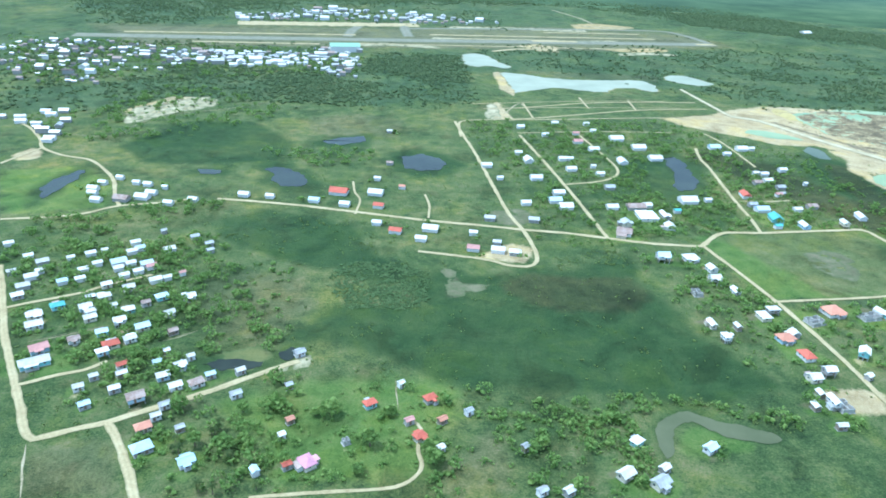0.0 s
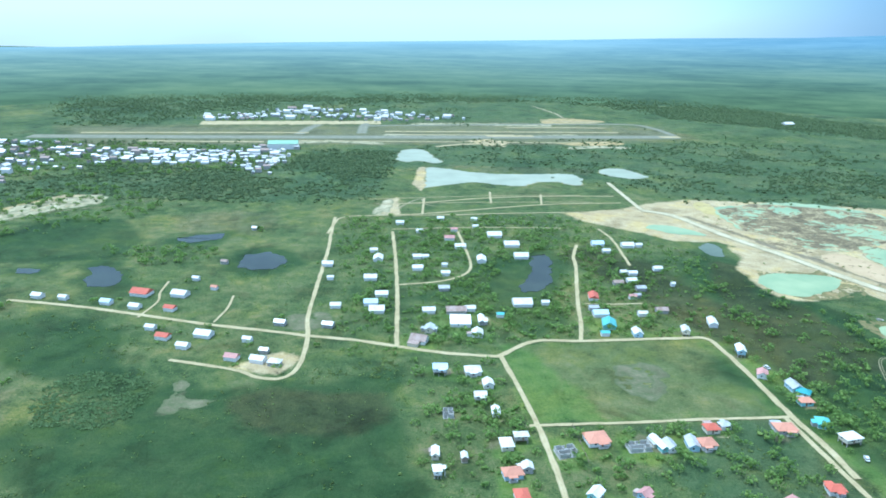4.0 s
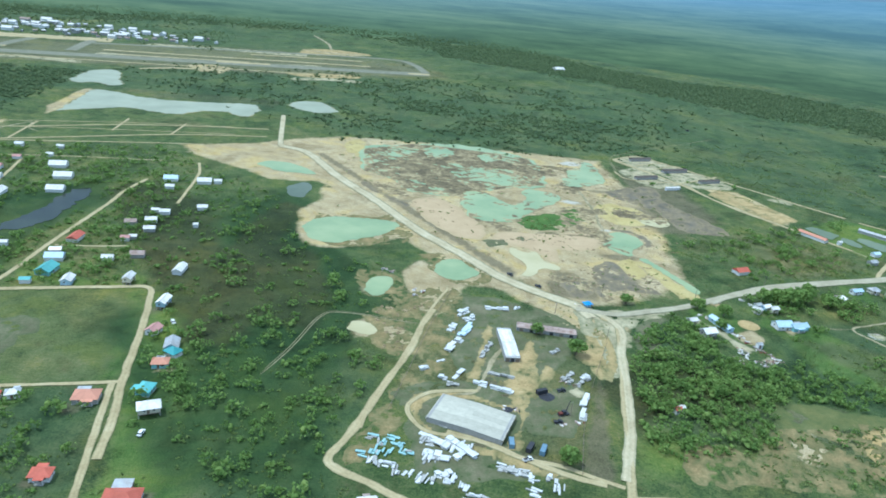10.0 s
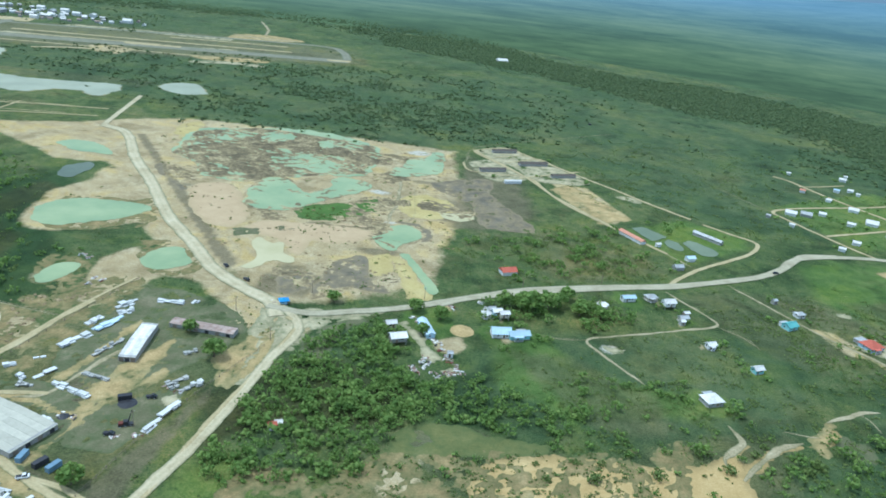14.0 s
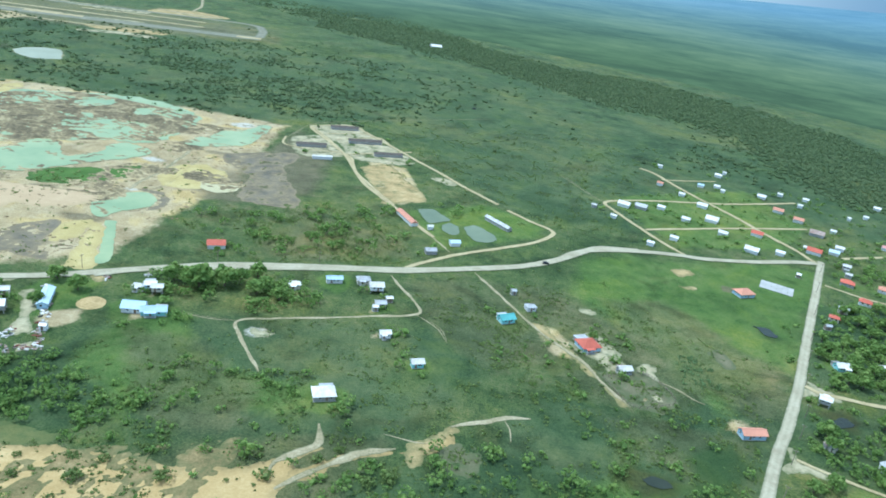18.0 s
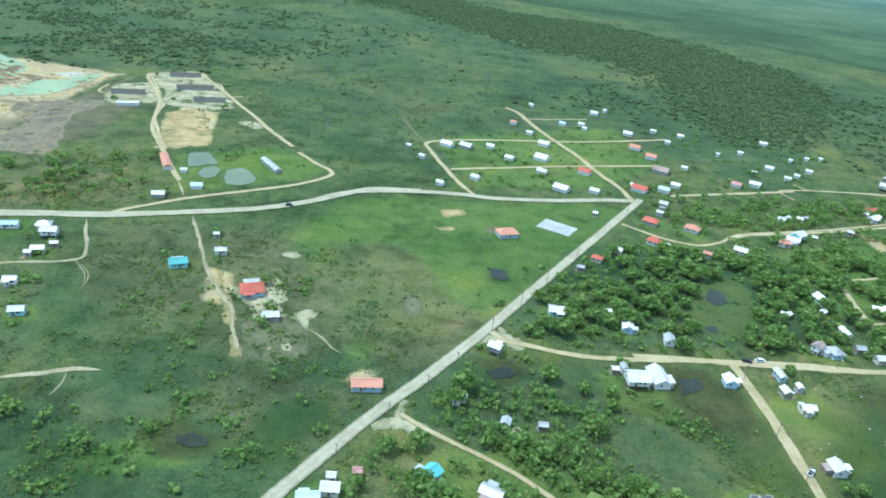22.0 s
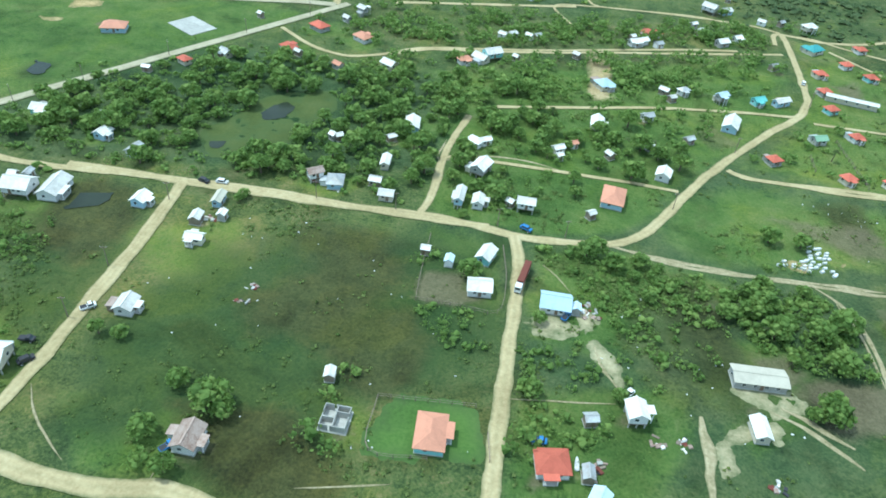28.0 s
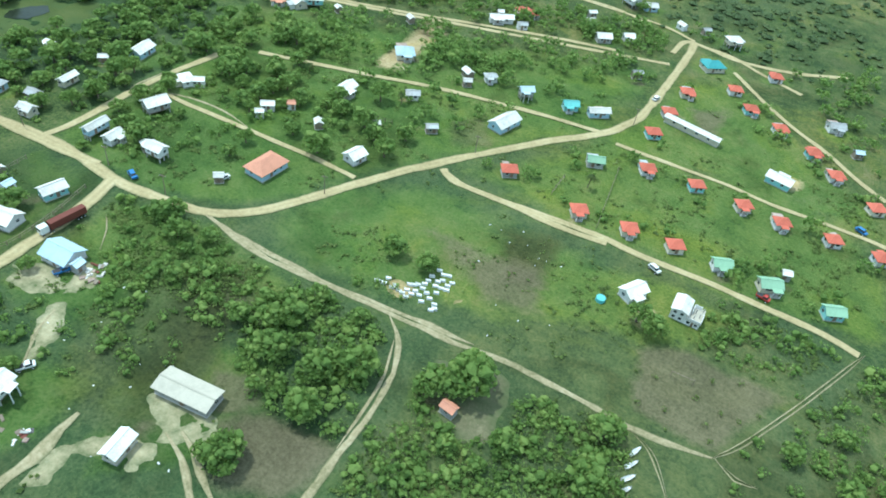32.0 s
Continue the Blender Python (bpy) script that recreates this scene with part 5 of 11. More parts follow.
pond("dark", [(905.8, 411.8), (911.0, 414.6), (912.4, 410.1), (908.8, 407.9)])
pond("dark", [(-107.8, 454.0), (-97.4, 458.9), (-76.3, 440.8), (-76.0, 421.7), (-89.5, 418.2), (-99.2, 427.4)])
pond("dark", [(-82.1, 522.0), (-51.7, 538.6), (-46.6, 521.2), (-69.8, 509.2)])
pond("dark", [(-233.5, 401.7), (-225.4, 433.7), (-215.3, 434.9), (-213.9, 415.9), (-217.8, 388.4), (-223.7, 384.2)])
pond("dark", [(-20.6, 488.7), (-2.6, 499.1), (15.7, 480.6), (7.7, 460.2), (-15.5, 462.0)])
pond("dark", [(-152.6, 447.2), (-135.2, 447.1), (-133.9, 437.2), (-147.2, 435.6)])
pond("dark", [(-56.4, 236.6), (-50.5, 241.0), (-47.2, 234.8), (-50.7, 229.9), (-55.3, 231.2)])
pond("dark", [(-84.1, 226.1), (-74.9, 231.6), (-59.4, 230.2), (-60.1, 223.8), (-76.3, 221.0)])
pond("dark", [(740.0, 320.7), (744.7, 322.9), (751.5, 320.1), (752.0, 316.1), (746.0, 314.8), (742.2, 316.9)])
pond("dark", [(886.6, 374.9), (896.2, 379.1), (896.1, 370.6), (887.6, 366.2)])
pond("dark", [(822.8, 366.7), (831.2, 370.7), (835.4, 365.9), (826.4, 360.8)])
pond("dark", [(821.2, 440.4), (830.4, 440.9), (832.6, 430.1), (825.9, 430.1)])
patch("scrubby", [(500.0, 274.0), (507.0, 286.0), (522.0, 294.0), (550.0, 298.0), (556.0, 282.0), (545.0, 266.0), (512.0, 264.0)])
patch("dune", [(540.0, 284.0), (548.0, 296.0), (566.4, 300.8), (588.2, 301.5), (604.4, 300.4), (619.0, 302.6), (630.0, 307.0), (641.0, 315.6), (644.6, 315.6), (636.3, 307.0), (638.6, 302.0), (636.0, 294.0), (634.5, 280.0), (600.0, 270.0), (560.0, 268.0), (544.0, 274.0)])
patch("dune", [(633.0, 298.5), (637.2, 299.0), (649.4, 309.0), (656.3, 313.4), (668.6, 316.4), (675.0, 318.0), (683.4, 323.9), (682.6, 331.1), (677.7, 328.8), (667.6, 319.4), (654.3, 316.4), (646.1, 310.0), (636.0, 302.5)])
patch("sand", [(666.2, 317.1), (668.4, 321.9), (675.0, 326.8), (681.7, 333.7), (684.5, 332.3), (680.6, 324.3), (674.4, 317.4), (670.4, 312.9)])
patch("mud", [(677.3, 321.3), (681.3, 325.3), (689.9, 325.6), (691.9, 318.1), (687.0, 310.8), (680.5, 311.1)])
patch("pale", [(605.2, 377.2), (612.8, 378.8), (614.9, 375.9), (610.4, 371.8)])
patch("pale", [(564.7, 687.1), (582.0, 702.0), (597.3, 707.6), (619.5, 677.5), (639.5, 648.4), (653.4, 628.5), (635.9, 615.3), (609.6, 617.4), (596.8, 645.7), (582.6, 662.9)])
patch("pale", [(560.7, 650.0), (578.3, 663.9), (589.8, 653.4), (603.8, 623.1), (594.8, 612.5), (576.4, 608.5), (564.8, 627.7)])
patch("sand", [(616.6, 600.0), (634.4, 613.1), (648.5, 587.1), (664.7, 552.0), (651.1, 542.0), (639.9, 535.2), (630.8, 558.9)])
patch("pale", [(664.7, 597.3), (671.7, 601.9), (681.6, 593.9), (674.9, 587.1)])
pond("fish", [(659.4, 532.5), (663.8, 535.3), (668.2, 537.1), (673.6, 529.6), (678.8, 522.3), (672.1, 517.0), (666.6, 513.9), (662.8, 523.4)])
pond("fish", [(674.7, 513.5), (678.2, 518.5), (683.2, 515.1), (684.1, 505.1), (680.0, 501.0), (675.6, 505.2)])
pond("fish", [(686.7, 514.6), (691.6, 519.2), (698.8, 514.9), (705.1, 504.5), (701.2, 498.2), (693.8, 497.1), (688.7, 504.3)])
patch("scrubby", [(395.3, 367.4), (409.9, 385.3), (398.0, 350.0), (383.8, 309.9), (365.8, 278.5), (357.1, 266.8), (357.7, 278.1), (372.1, 314.6)])
patch("scrubby", [(356.1, 370.9), (374.0, 384.5), (397.0, 384.3), (406.4, 376.6), (393.8, 354.6), (377.1, 334.6), (362.4, 345.8)])
patch("scrubby", [(397.7, 315.0), (408.2, 338.4), (423.7, 338.8), (433.5, 316.9), (427.4, 300.4), (414.5, 313.2)])
patch("mud", [(405.5, 394.4), (426.0, 392.7), (450.9, 375.9), (454.9, 362.0), (444.7, 338.7), (423.6, 320.6), (405.4, 321.6), (395.0, 335.1), (399.1, 364.3)])
patch("mud", [(369.7, 309.7), (384.9, 318.6), (406.5, 318.2), (422.3, 310.1), (435.9, 318.8), (447.0, 323.9), (442.2, 306.3), (433.4, 287.5), (415.7, 288.2), (410.0, 279.6), (430.2, 267.1), (403.2, 263.3), (382.2, 262.3), (376.2, 281.0), (376.1, 291.9)])
patch("sand", [(377.8, 293.0), (375.5, 301.7), (377.8, 308.1), (384.2, 312.7), (398.5, 312.9), (414.7, 303.7), (421.3, 303.0), (421.9, 297.6), (414.2, 299.0), (401.3, 304.8), (387.6, 306.8), (381.3, 300.0), (382.7, 292.7), (391.5, 284.0), (406.8, 279.2), (428.3, 268.1), (418.2, 264.8), (398.2, 275.7), (387.2, 282.2)])
patch("sand", [(433.4, 335.1), (427.4, 321.1), (418.4, 305.4), (414.9, 290.9), (409.4, 279.0), (412.9, 278.4), (418.1, 291.9), (423.1, 307.0), (431.3, 321.6), (437.4, 331.8)])
patch("sand", [(413.2, 367.7), (407.0, 344.4), (399.8, 320.8), (404.9, 320.1), (411.4, 343.8), (417.3, 365.0)])
patch("sand", [(419.9, 335.6), (431.9, 355.4), (431.1, 332.2), (426.0, 311.7), (417.0, 303.7), (413.3, 314.5)])
patch("pale", [(438.5, 315.7), (443.6, 319.8), (446.4, 315.0), (442.5, 309.5)])
patch("pale", [(520.0, 387.2), (522.5, 380.8), (527.5, 368.4), (534.4, 356.7), (540.9, 345.8), (536.9, 342.0), (530.3, 351.7), (524.9, 366.5), (517.9, 380.0)])
patch("sand", [(448.3, 343.4), (459.5, 362.8), (463.3, 373.1), (467.2, 368.8), (465.6, 346.0), (458.6, 329.2), (455.0, 325.0)])
patch("scrubby", [(324.9, 466.5), (324.6, 491.4), (341.0, 499.2), (361.0, 497.0), (371.9, 505.2), (378.5, 492.2), (381.0, 464.1), (364.8, 453.4), (343.5, 448.1), (331.6, 453.1)])
patch("scrubby", [(397.8, 404.8), (382.6, 395.6), (366.0, 386.6), (377.7, 380.6), (388.2, 385.4), (393.5, 375.7), (386.9, 359.7), (394.1, 365.8), (405.5, 394.4)])
patch("scrubby", [(349.6, 413.5), (359.5, 419.0), (371.4, 415.0), (377.3, 400.5), (370.5, 387.5), (359.5, 391.0)])
patch("scrubby", [(386.5, 443.1), (398.7, 446.0), (416.6, 428.3), (421.9, 414.8), (412.7, 407.9), (395.5, 413.7)])
patch("mud", [(478.4, 356.7), (485.1, 371.9), (497.5, 384.2), (502.5, 382.5), (494.8, 368.7), (485.6, 344.9)])
patch("reed", [(517.5, 304.6), (526.3, 312.1), (540.6, 312.9), (552.0, 308.8), (569.5, 306.2), (568.1, 301.5), (549.4, 297.3), (529.9, 295.7), (518.5, 295.8)])
patch("sand", [(549.4, 281.5), (563.4, 285.5), (563.7, 280.4), (550.0, 276.6)])
patch("sand", [(533.2, 407.5), (541.6, 409.1), (543.1, 400.7), (537.3, 396.8), (532.9, 400.5)])
patch("meadow", [(900.9, 413.6), (910.5, 446.7), (927.6, 456.2), (934.7, 443.4), (924.8, 415.7), (911.8, 404.2)])
patch("lawn", [(988.0, 331.7), (997.8, 333.8), (1007.6, 335.2), (1012.7, 323.1), (1001.2, 320.6), (990.0, 318.7)])
patch("pale", [(1013.3, 364.9), (1016.6, 366.4), (1025.0, 365.5), (1027.7, 364.6), (1025.4, 363.2), (1018.6, 363.7)])
patch("pale", [(1055.8, 339.2), (1059.8, 345.1), (1065.8, 349.4), (1069.8, 349.9), (1071.1, 345.4), (1065.8, 342.8), (1060.6, 340.3), (1056.5, 337.8)])
patch("pale", [(1062.4, 357.9), (1067.4, 359.8), (1074.7, 360.5), (1075.1, 357.0), (1069.9, 352.8), (1065.1, 354.8)])
patch("pale", [(1013.0, 364.0), (1017.4, 367.1), (1024.4, 365.8), (1027.8, 364.6), (1023.5, 361.6), (1016.9, 361.0)])
patch("pale", [(1027.8, 372.0), (1030.7, 370.9), (1032.5, 364.2), (1030.8, 363.3)])
patch("sand", [(1031.4, 358.6), (1033.4, 355.7), (1037.0, 350.0), (1036.0, 349.7), (1033.0, 353.5)])
patch("pale", [(1063.5, 358.8), (1068.4, 361.6), (1070.2, 360.6), (1065.9, 357.9)])
patch("pale", [(1058.1, 333.9), (1058.3, 341.2), (1059.8, 345.7), (1063.4, 349.3), (1066.1, 348.1), (1066.1, 345.7), (1061.6, 341.9), (1060.1, 336.6)])
patch("pale", [(1065.2, 358.5), (1070.2, 360.6), (1075.6, 361.5), (1077.7, 358.0), (1075.8, 354.4), (1070.8, 355.9)])
patch("pale", [(458.1, 384.4), (473.0, 377.5), (492.5, 389.9), (511.9, 394.3), (502.0, 383.5), (481.2, 371.4), (471.4, 352.9), (464.6, 329.4), (458.5, 328.2), (462.1, 354.6), (457.7, 363.7)])
patch("mud", [(1100.6, 397.6), (1105.7, 400.6), (1115.3, 401.5), (1116.9, 395.9), (1118.3, 387.5), (1116.2, 384.5), (1110.0, 384.5)])
patch("sand", [(1079.3, 409.9), (1081.9, 413.1), (1085.9, 410.5), (1083.8, 406.7)])
patch("sand", [(1093.4, 414.3), (1095.1, 415.2), (1096.2, 412.5), (1094.7, 412.0)])
patch("pale", [(464.8, 370.0), (469.0, 383.0), (476.7, 387.4), (496.9, 385.7), (489.0, 378.9), (480.8, 366.1), (476.0, 352.1), (470.9, 350.7)])
patch("pale", [(1013.6, 365.9), (1019.3, 368.0), (1029.3, 366.9), (1025.5, 363.0), (1018.0, 362.0)])
patch("pale", [(1025.0, 373.6), (1030.9, 369.6), (1032.0, 362.2), (1037.2, 354.8), (1038.6, 348.6), (1035.0, 350.4), (1029.6, 361.0), (1025.6, 367.1)])
patch("mud", [(738.6, 379.1), (756.6, 383.3), (766.4, 363.3), (748.1, 359.0)])
patch("pale", [(754.3, 368.4), (759.5, 370.0), (761.9, 365.0), (757.2, 363.5)])
patch("sand", [(721.5, 396.9), (715.0, 413.1), (719.3, 411.7), (730.0, 394.5), (739.2, 373.9), (746.3, 360.5), (744.5, 359.3), (736.4, 373.4), (730.6, 386.8)])
patch("pale", [(754.2, 387.2), (759.1, 390.4), (764.1, 389.3), (762.3, 383.5), (763.4, 377.4), (759.2, 381.1), (755.8, 383.6)])
patch("pale", [(730.3, 396.9), (738.8, 389.4), (750.0, 393.6), (745.4, 407.8), (736.8, 409.0), (730.3, 401.6)])
patch("pale", [(740.3, 387.0), (746.1, 392.9), (752.3, 389.0), (752.7, 382.5), (745.2, 379.6)])
road(1.2, "s", [(762.4, 378.4), (768.6, 374.4), (773.4, 368.7), (776.8, 366.8)])
patch("pale", [(819.4, 380.4), (824.5, 392.3), (828.0, 399.5), (831.2, 391.9), (836.4, 387.8), (836.4, 382.2), (827.6, 384.0)])
patch("pale", [(793.0, 331.8), (800.6, 348.0), (800.6, 342.5), (802.0, 339.8), (807.4, 336.3), (806.4, 332.0), (802.0, 334.8)])
patch("pale", [(738.7, 430.6), (744.9, 433.6), (747.3, 429.0), (741.8, 425.8)])
patch("sand", [(797.6, 496.3), (809.9, 498.0), (811.7, 492.9), (801.6, 488.9)])
patch("sand", [(796.8, 474.6), (808.3, 476.1), (804.7, 470.2)])
patch("mud", [(790.2, 406.9), (795.7, 410.2), (800.9, 400.9), (796.0, 396.0)])
patch("pale", [(-247.4, 590.8), (-222.6, 624.6), (-197.6, 639.2), (-184.9, 609.7), (-213.3, 577.0), (-226.4, 554.1), (-238.9, 547.4)])
patch("mud", [(39.4, 393.1), (59.3, 396.7), (61.8, 378.5), (42.6, 372.9)])
patch("pale", [(-54.9, 227.8), (-44.3, 233.7), (-44.2, 226.7), (-53.2, 222.8)])
patch("pale", [(53.9, 655.2), (61.8, 656.4), (62.8, 605.9), (50.6, 609.9)])
patch("mud", [(206.0, 347.7), (224.9, 352.6), (231.0, 339.5), (210.2, 334.7)])
patch("scrubby", [(504.6, 288.0), (518.3, 296.0), (537.1, 298.4), (556.8, 301.8), (561.2, 293.2), (580.1, 302.8), (599.7, 307.6), (621.6, 312.1), (592.8, 266.9), (495.4, 264.1)])
patch("scrubby", [(471.6, 281.1), (483.5, 287.2), (495.1, 279.2), (490.6, 265.8), (469.8, 265.2)])
patch("pale", [(461.9, 389.5), (474.8, 384.3), (492.4, 389.7), (484.9, 380.9), (477.2, 370.5), (476.1, 358.6), (470.7, 342.7), (467.2, 326.7), (464.8, 326.3), (467.1, 354.9), (466.3, 371.1)])
patch("sand", [(464.1, 363.5), (467.2, 368.8), (469.3, 355.3), (466.2, 338.0), (461.1, 325.8), (459.5, 322.0), (457.0, 325.3), (462.3, 345.5)])
patch("mud", [(9.8, 315.7), (15.6, 310.3), (19.0, 299.5), (32.0, 298.8), (25.9, 292.0), (17.3, 286.4), (12.2, 288.5)])
patch("reed", [(-78.3, 234.3), (-65.1, 238.7), (-57.3, 234.8), (-60.4, 225.8), (-69.0, 221.9)])
pond("dark", [(173.6, 512.0), (189.2, 518.0), (192.6, 488.8), (188.6, 456.8), (178.4, 441.3), (168.5, 437.3), (164.7, 448.9), (171.5, 475.0)])
patch("mud", [(210.9, 342.7), (223.6, 341.4), (227.1, 328.8), (221.0, 318.6), (211.5, 319.9), (205.0, 331.6)])
QUARRY = [(310.6, 629.4), (336.5, 677.1), (398.1, 693.7), (465.1, 678.9), (550.8, 688.3), (552.7, 615.9), (577.6, 609.8), (554.2, 500.9), (533.2, 432.8), (476.9, 394.0), (436.5, 425.9), (380.8, 523.7)]

# dug land of the quarry: banks and ridges with water standing between them
LAKES = [("jade", [(419.1, 511.5), (418.3, 532.8), (419.1, 546.9), (423.4, 564.2), (433.6, 564.9), (442.2, 554.1), (448.9, 542.0), (456.3, 540.7), (466.3, 559.1), (462.7, 570.4), (469.3, 577.7), (481.2, 576.3), (489.0, 571.1), (491.0, 563.1), (483.5, 548.9), (471.0, 537.2), (461.0, 523.5), (453.1, 512.9), (443.6, 505.3), (433.9, 501.7), (424.8, 507.1)]),
         ("jade", [(395.5, 673.2), (406.3, 685.3), (418.2, 682.6), (425.0, 663.0), (411.3, 647.1), (399.4, 647.6)]), ("jade", [(440.8, 663.8), (451.5, 673.5), (460.9, 669.9), (459.5, 653.5), (446.8, 643.7)]),
         ("jade", [(501.2, 596.1), (503.6, 614.0), (510.1, 619.2), (514.4, 640.7), (528.5, 653.9), (532.6, 667.2), (540.4, 666.7), (541.2, 642.2), (538.6, 611.3), (530.5, 604.4), (515.5, 595.3), (507.2, 592.6)]),
         ("jade", [(497.5, 476.3), (502.4, 480.9), (507.1, 495.5), (516.4, 498.8), (524.5, 493.5), (525.5, 484.9), (521.5, 475.4), (514.8, 469.6), (511.8, 461.0), (508.7, 459.4), (503.5, 463.0), (500.6, 470.4)])]
SILT = [("pale", [(535.3, 527.4), (543.3, 527.5), (556.0, 527.8), (556.6, 518.8), (549.0, 514.8), (538.7, 518.1)]),
        ("pale", [(439.1, 423.1), (443.8, 434.4), (437.6, 455.3), (440.4, 462.4), (448.0, 453.9), (452.5, 457.3), (456.0, 444.4), (461.2, 438.3), (460.4, 433.1), (452.4, 433.5), (447.5, 426.9), (443.8, 422.8)]),
        ("jade", [(514.7, 456.2), (518.7, 457.1), (526.5, 438.5), (533.9, 418.6), (530.5, 413.0), (523.0, 434.0)])]
DUG = [(346.6, 595.4), (344.8, 661.4), (380.5, 686.2), (435.4, 699.5), (488.6, 669.9), (493.1, 625.3), (487.0, 587.4), (465.3, 580.4), (439.0, 568.0), (413.5, 547.5), (396.8, 549.5), (381.4, 553.1), (367.6, 581.3)]
ISLAND = [(451.8, 507.6), (459.5, 519.9), (483.8, 530.0), (496.5, 541.3), (498.1, 520.3), (485.9, 504.1), (469.4, 495.9), (456.2, 494.3)]
pud = random.Random(3)


def quarry_banks():
    bx, by = [p[0] for p in QUARRY], [p[1] for p in QUARRY]
    gx, gy = np.meshgrid(np.arange(min(bx), max(bx), 1.0), np.arange(min(by), max(by), 1.0))
    edge, dug = inside_distance(gx, gy, QUARRY), inside_distance(gx, gy, DUG)
    lake = np.full(gx.shape, -99.0)
    for _, outline in LAKES:
        lake = np.maximum(lake, inside_distance(gx, gy, outline))

    def fbm(freq, seed, stretch):
        return np.array([noise.noise((x * freq + 0.4 * y * freq, y * freq * stretch, seed)) for x, y in zip(gx.ravel(), gy.ravel())]).reshape(gx.shape)
    warp = fbm(0.05, 3.0, 1.2)
    ridge = 1 - 2.6 * np.abs(fbm(0.075, 11.0, 1.5) + 0.35 * warp)
    small = 1 - 2.4 * np.abs(fbm(0.19, 5.0, 1.4))
    region = fbm(0.021, 8.0, 1.3)
    # the floor is bare but for strings of spoil
    where = np.clip(3.2 * (region + 0.3 * warp) - 0.35, 0, 1) * np.clip((inside_distance(gx, gy, FLOOR) + 2) / -9, 0, 1)
    h = -0.42 + where * (0.75 * np.clip(ridge, 0, 1) + 0.70 * np.clip(small, 0, 1))
    wet = np.clip(dug / 5, 0, 1)
    h = h * (1 - wet) + wet * (0.05 + 0.46 * ridge + 0.52 * small + 0.8 * region + 0.35 * warp)
    rim = np.exp(-((lake + 1.6) / 1.6) ** 2) * np.clip(0.35 + 1.5 * small, 0, 1)
    s = np.clip(0.5 + lake / 3, 0, 1)
    broken = np.clip(1.4 + 3.0 * warp, 0, 1) * np.clip(1 - (lake - 6) / 10, 0.55, 1)
    h = h * (1 - s) + s * (-0.60 + broken * (0.72 * np.clip(ridge, 0, 1) + 0.44 * np.clip(small, 0, 1))) + 0.45 * rim
    ci, cj = ((gx - GX0) / CELL).astype(int), ((gy - GY0) / CELL).astype(int)
    h = np.where(OCC[cj, ci], -0.4, h)
    h = np.minimum(h, edge * 0.14 - 0.25)
    v = np.stack((gx, gy, np.clip(h, -0.3, 1.4)), -1).reshape(-1, 3)
    w = gx.shape[1]
    j, i = np.meshgrid(np.arange(gx.shape[0] - 1), np.arange(w - 1), indexing="ij")
    a = (j * w + i).ravel()
    q = np.stack((a, a + 1, a + w + 1, a + w), -1)
    q = q[(v[q, 2].max(1) > -0.02)]
    tagged(new("quarry_banks", mesh_np("quarry_banks", v, q, M_DUG)), "narrow dug banks of dark earth and tan sand in the quarry", "earth banks", kind="structure")


FLOOR = [(383.4, 524.5), (386.2, 539.0), (401.5, 543.7), (412.6, 531.0), (418.0, 518.5), (426.4, 495.8), (427.5, 477.7), (414.7, 470.1), (403.4, 480.3), (391.1, 500.6)]
quarry_banks()
for kind_, outline in LAKES:
    pond(kind_, outline, 0.17, 1.0)
for kind_, outline in SILT:
    pond(kind_, outline, 0.14, 1.0)
pond("jade", DUG, 0.15, 0.97)
patch("peach", FLOOR)
patch("peach", [(429.0, 474.0), (440.0, 488.0), (468.0, 488.0), (492.0, 494.0), (497.0, 474.0), (480.0, 462.0), (466.0, 462.0), (464.0, 440.0), (452.0, 458.0), (440.0, 466.0)])
patch("ochre", [(509.3, 452.7), (514.5, 453.1), (531.0, 413.1), (531.8, 407.3), (522.1, 405.4), (515.2, 425.8)])
patch("ochre", [(498.0, 449.0), (509.0, 456.0), (511.0, 434.0), (502.0, 426.0)])
patch("ochre", [(388.0, 600.0), (340.0, 640.0), (332.0, 672.0), (344.0, 690.0), (352.0, 655.0), (362.0, 610.0)])
patch("ochre", [(528.0, 560.0), (545.0, 545.0), (540.0, 520.0), (528.0, 512.0), (514.0, 520.0), (512.0, 548.0)])
patch("bog", [(459.5, 417.6), (472.9, 423.6), (474.8, 411.3), (468.7, 401.0), (460.8, 402.4)])
patch("bog", [(483.7, 443.3), (497.1, 449.9), (501.0, 426.2), (511.5, 409.3), (492.5, 411.7), (476.6, 402.6), (479.7, 428.4)])
patch("bog", [(529.4, 587.7), (573.1, 608.4), (573.5, 569.6), (594.5, 511.0), (562.5, 510.6), (556.7, 547.3), (536.1, 570.6)])
patch("bog", [(509.8, 503.6), (523.4, 502.4), (532.3, 486.5), (524.5, 471.9), (526.2, 488.9), (516.5, 500.7)])
patch("bog", [(352.0, 572.0), (362.0, 548.0), (380.0, 532.0), (380.0, 522.0), (366.0, 540.0), (350.0, 562.0)])
patch("mud", [(424.0, 470.0), (440.0, 476.0), (454.0, 486.0), (458.0, 478.0), (440.0, 468.0), (428.0, 462.0)])
patch("lawn", ISLAND)
road(2.2, "s", [(505.6, 499.7), (506.8, 517.6), (509.8, 539.5), (509.9, 562.7), (509.1, 587.9), (497.0, 600.0)])
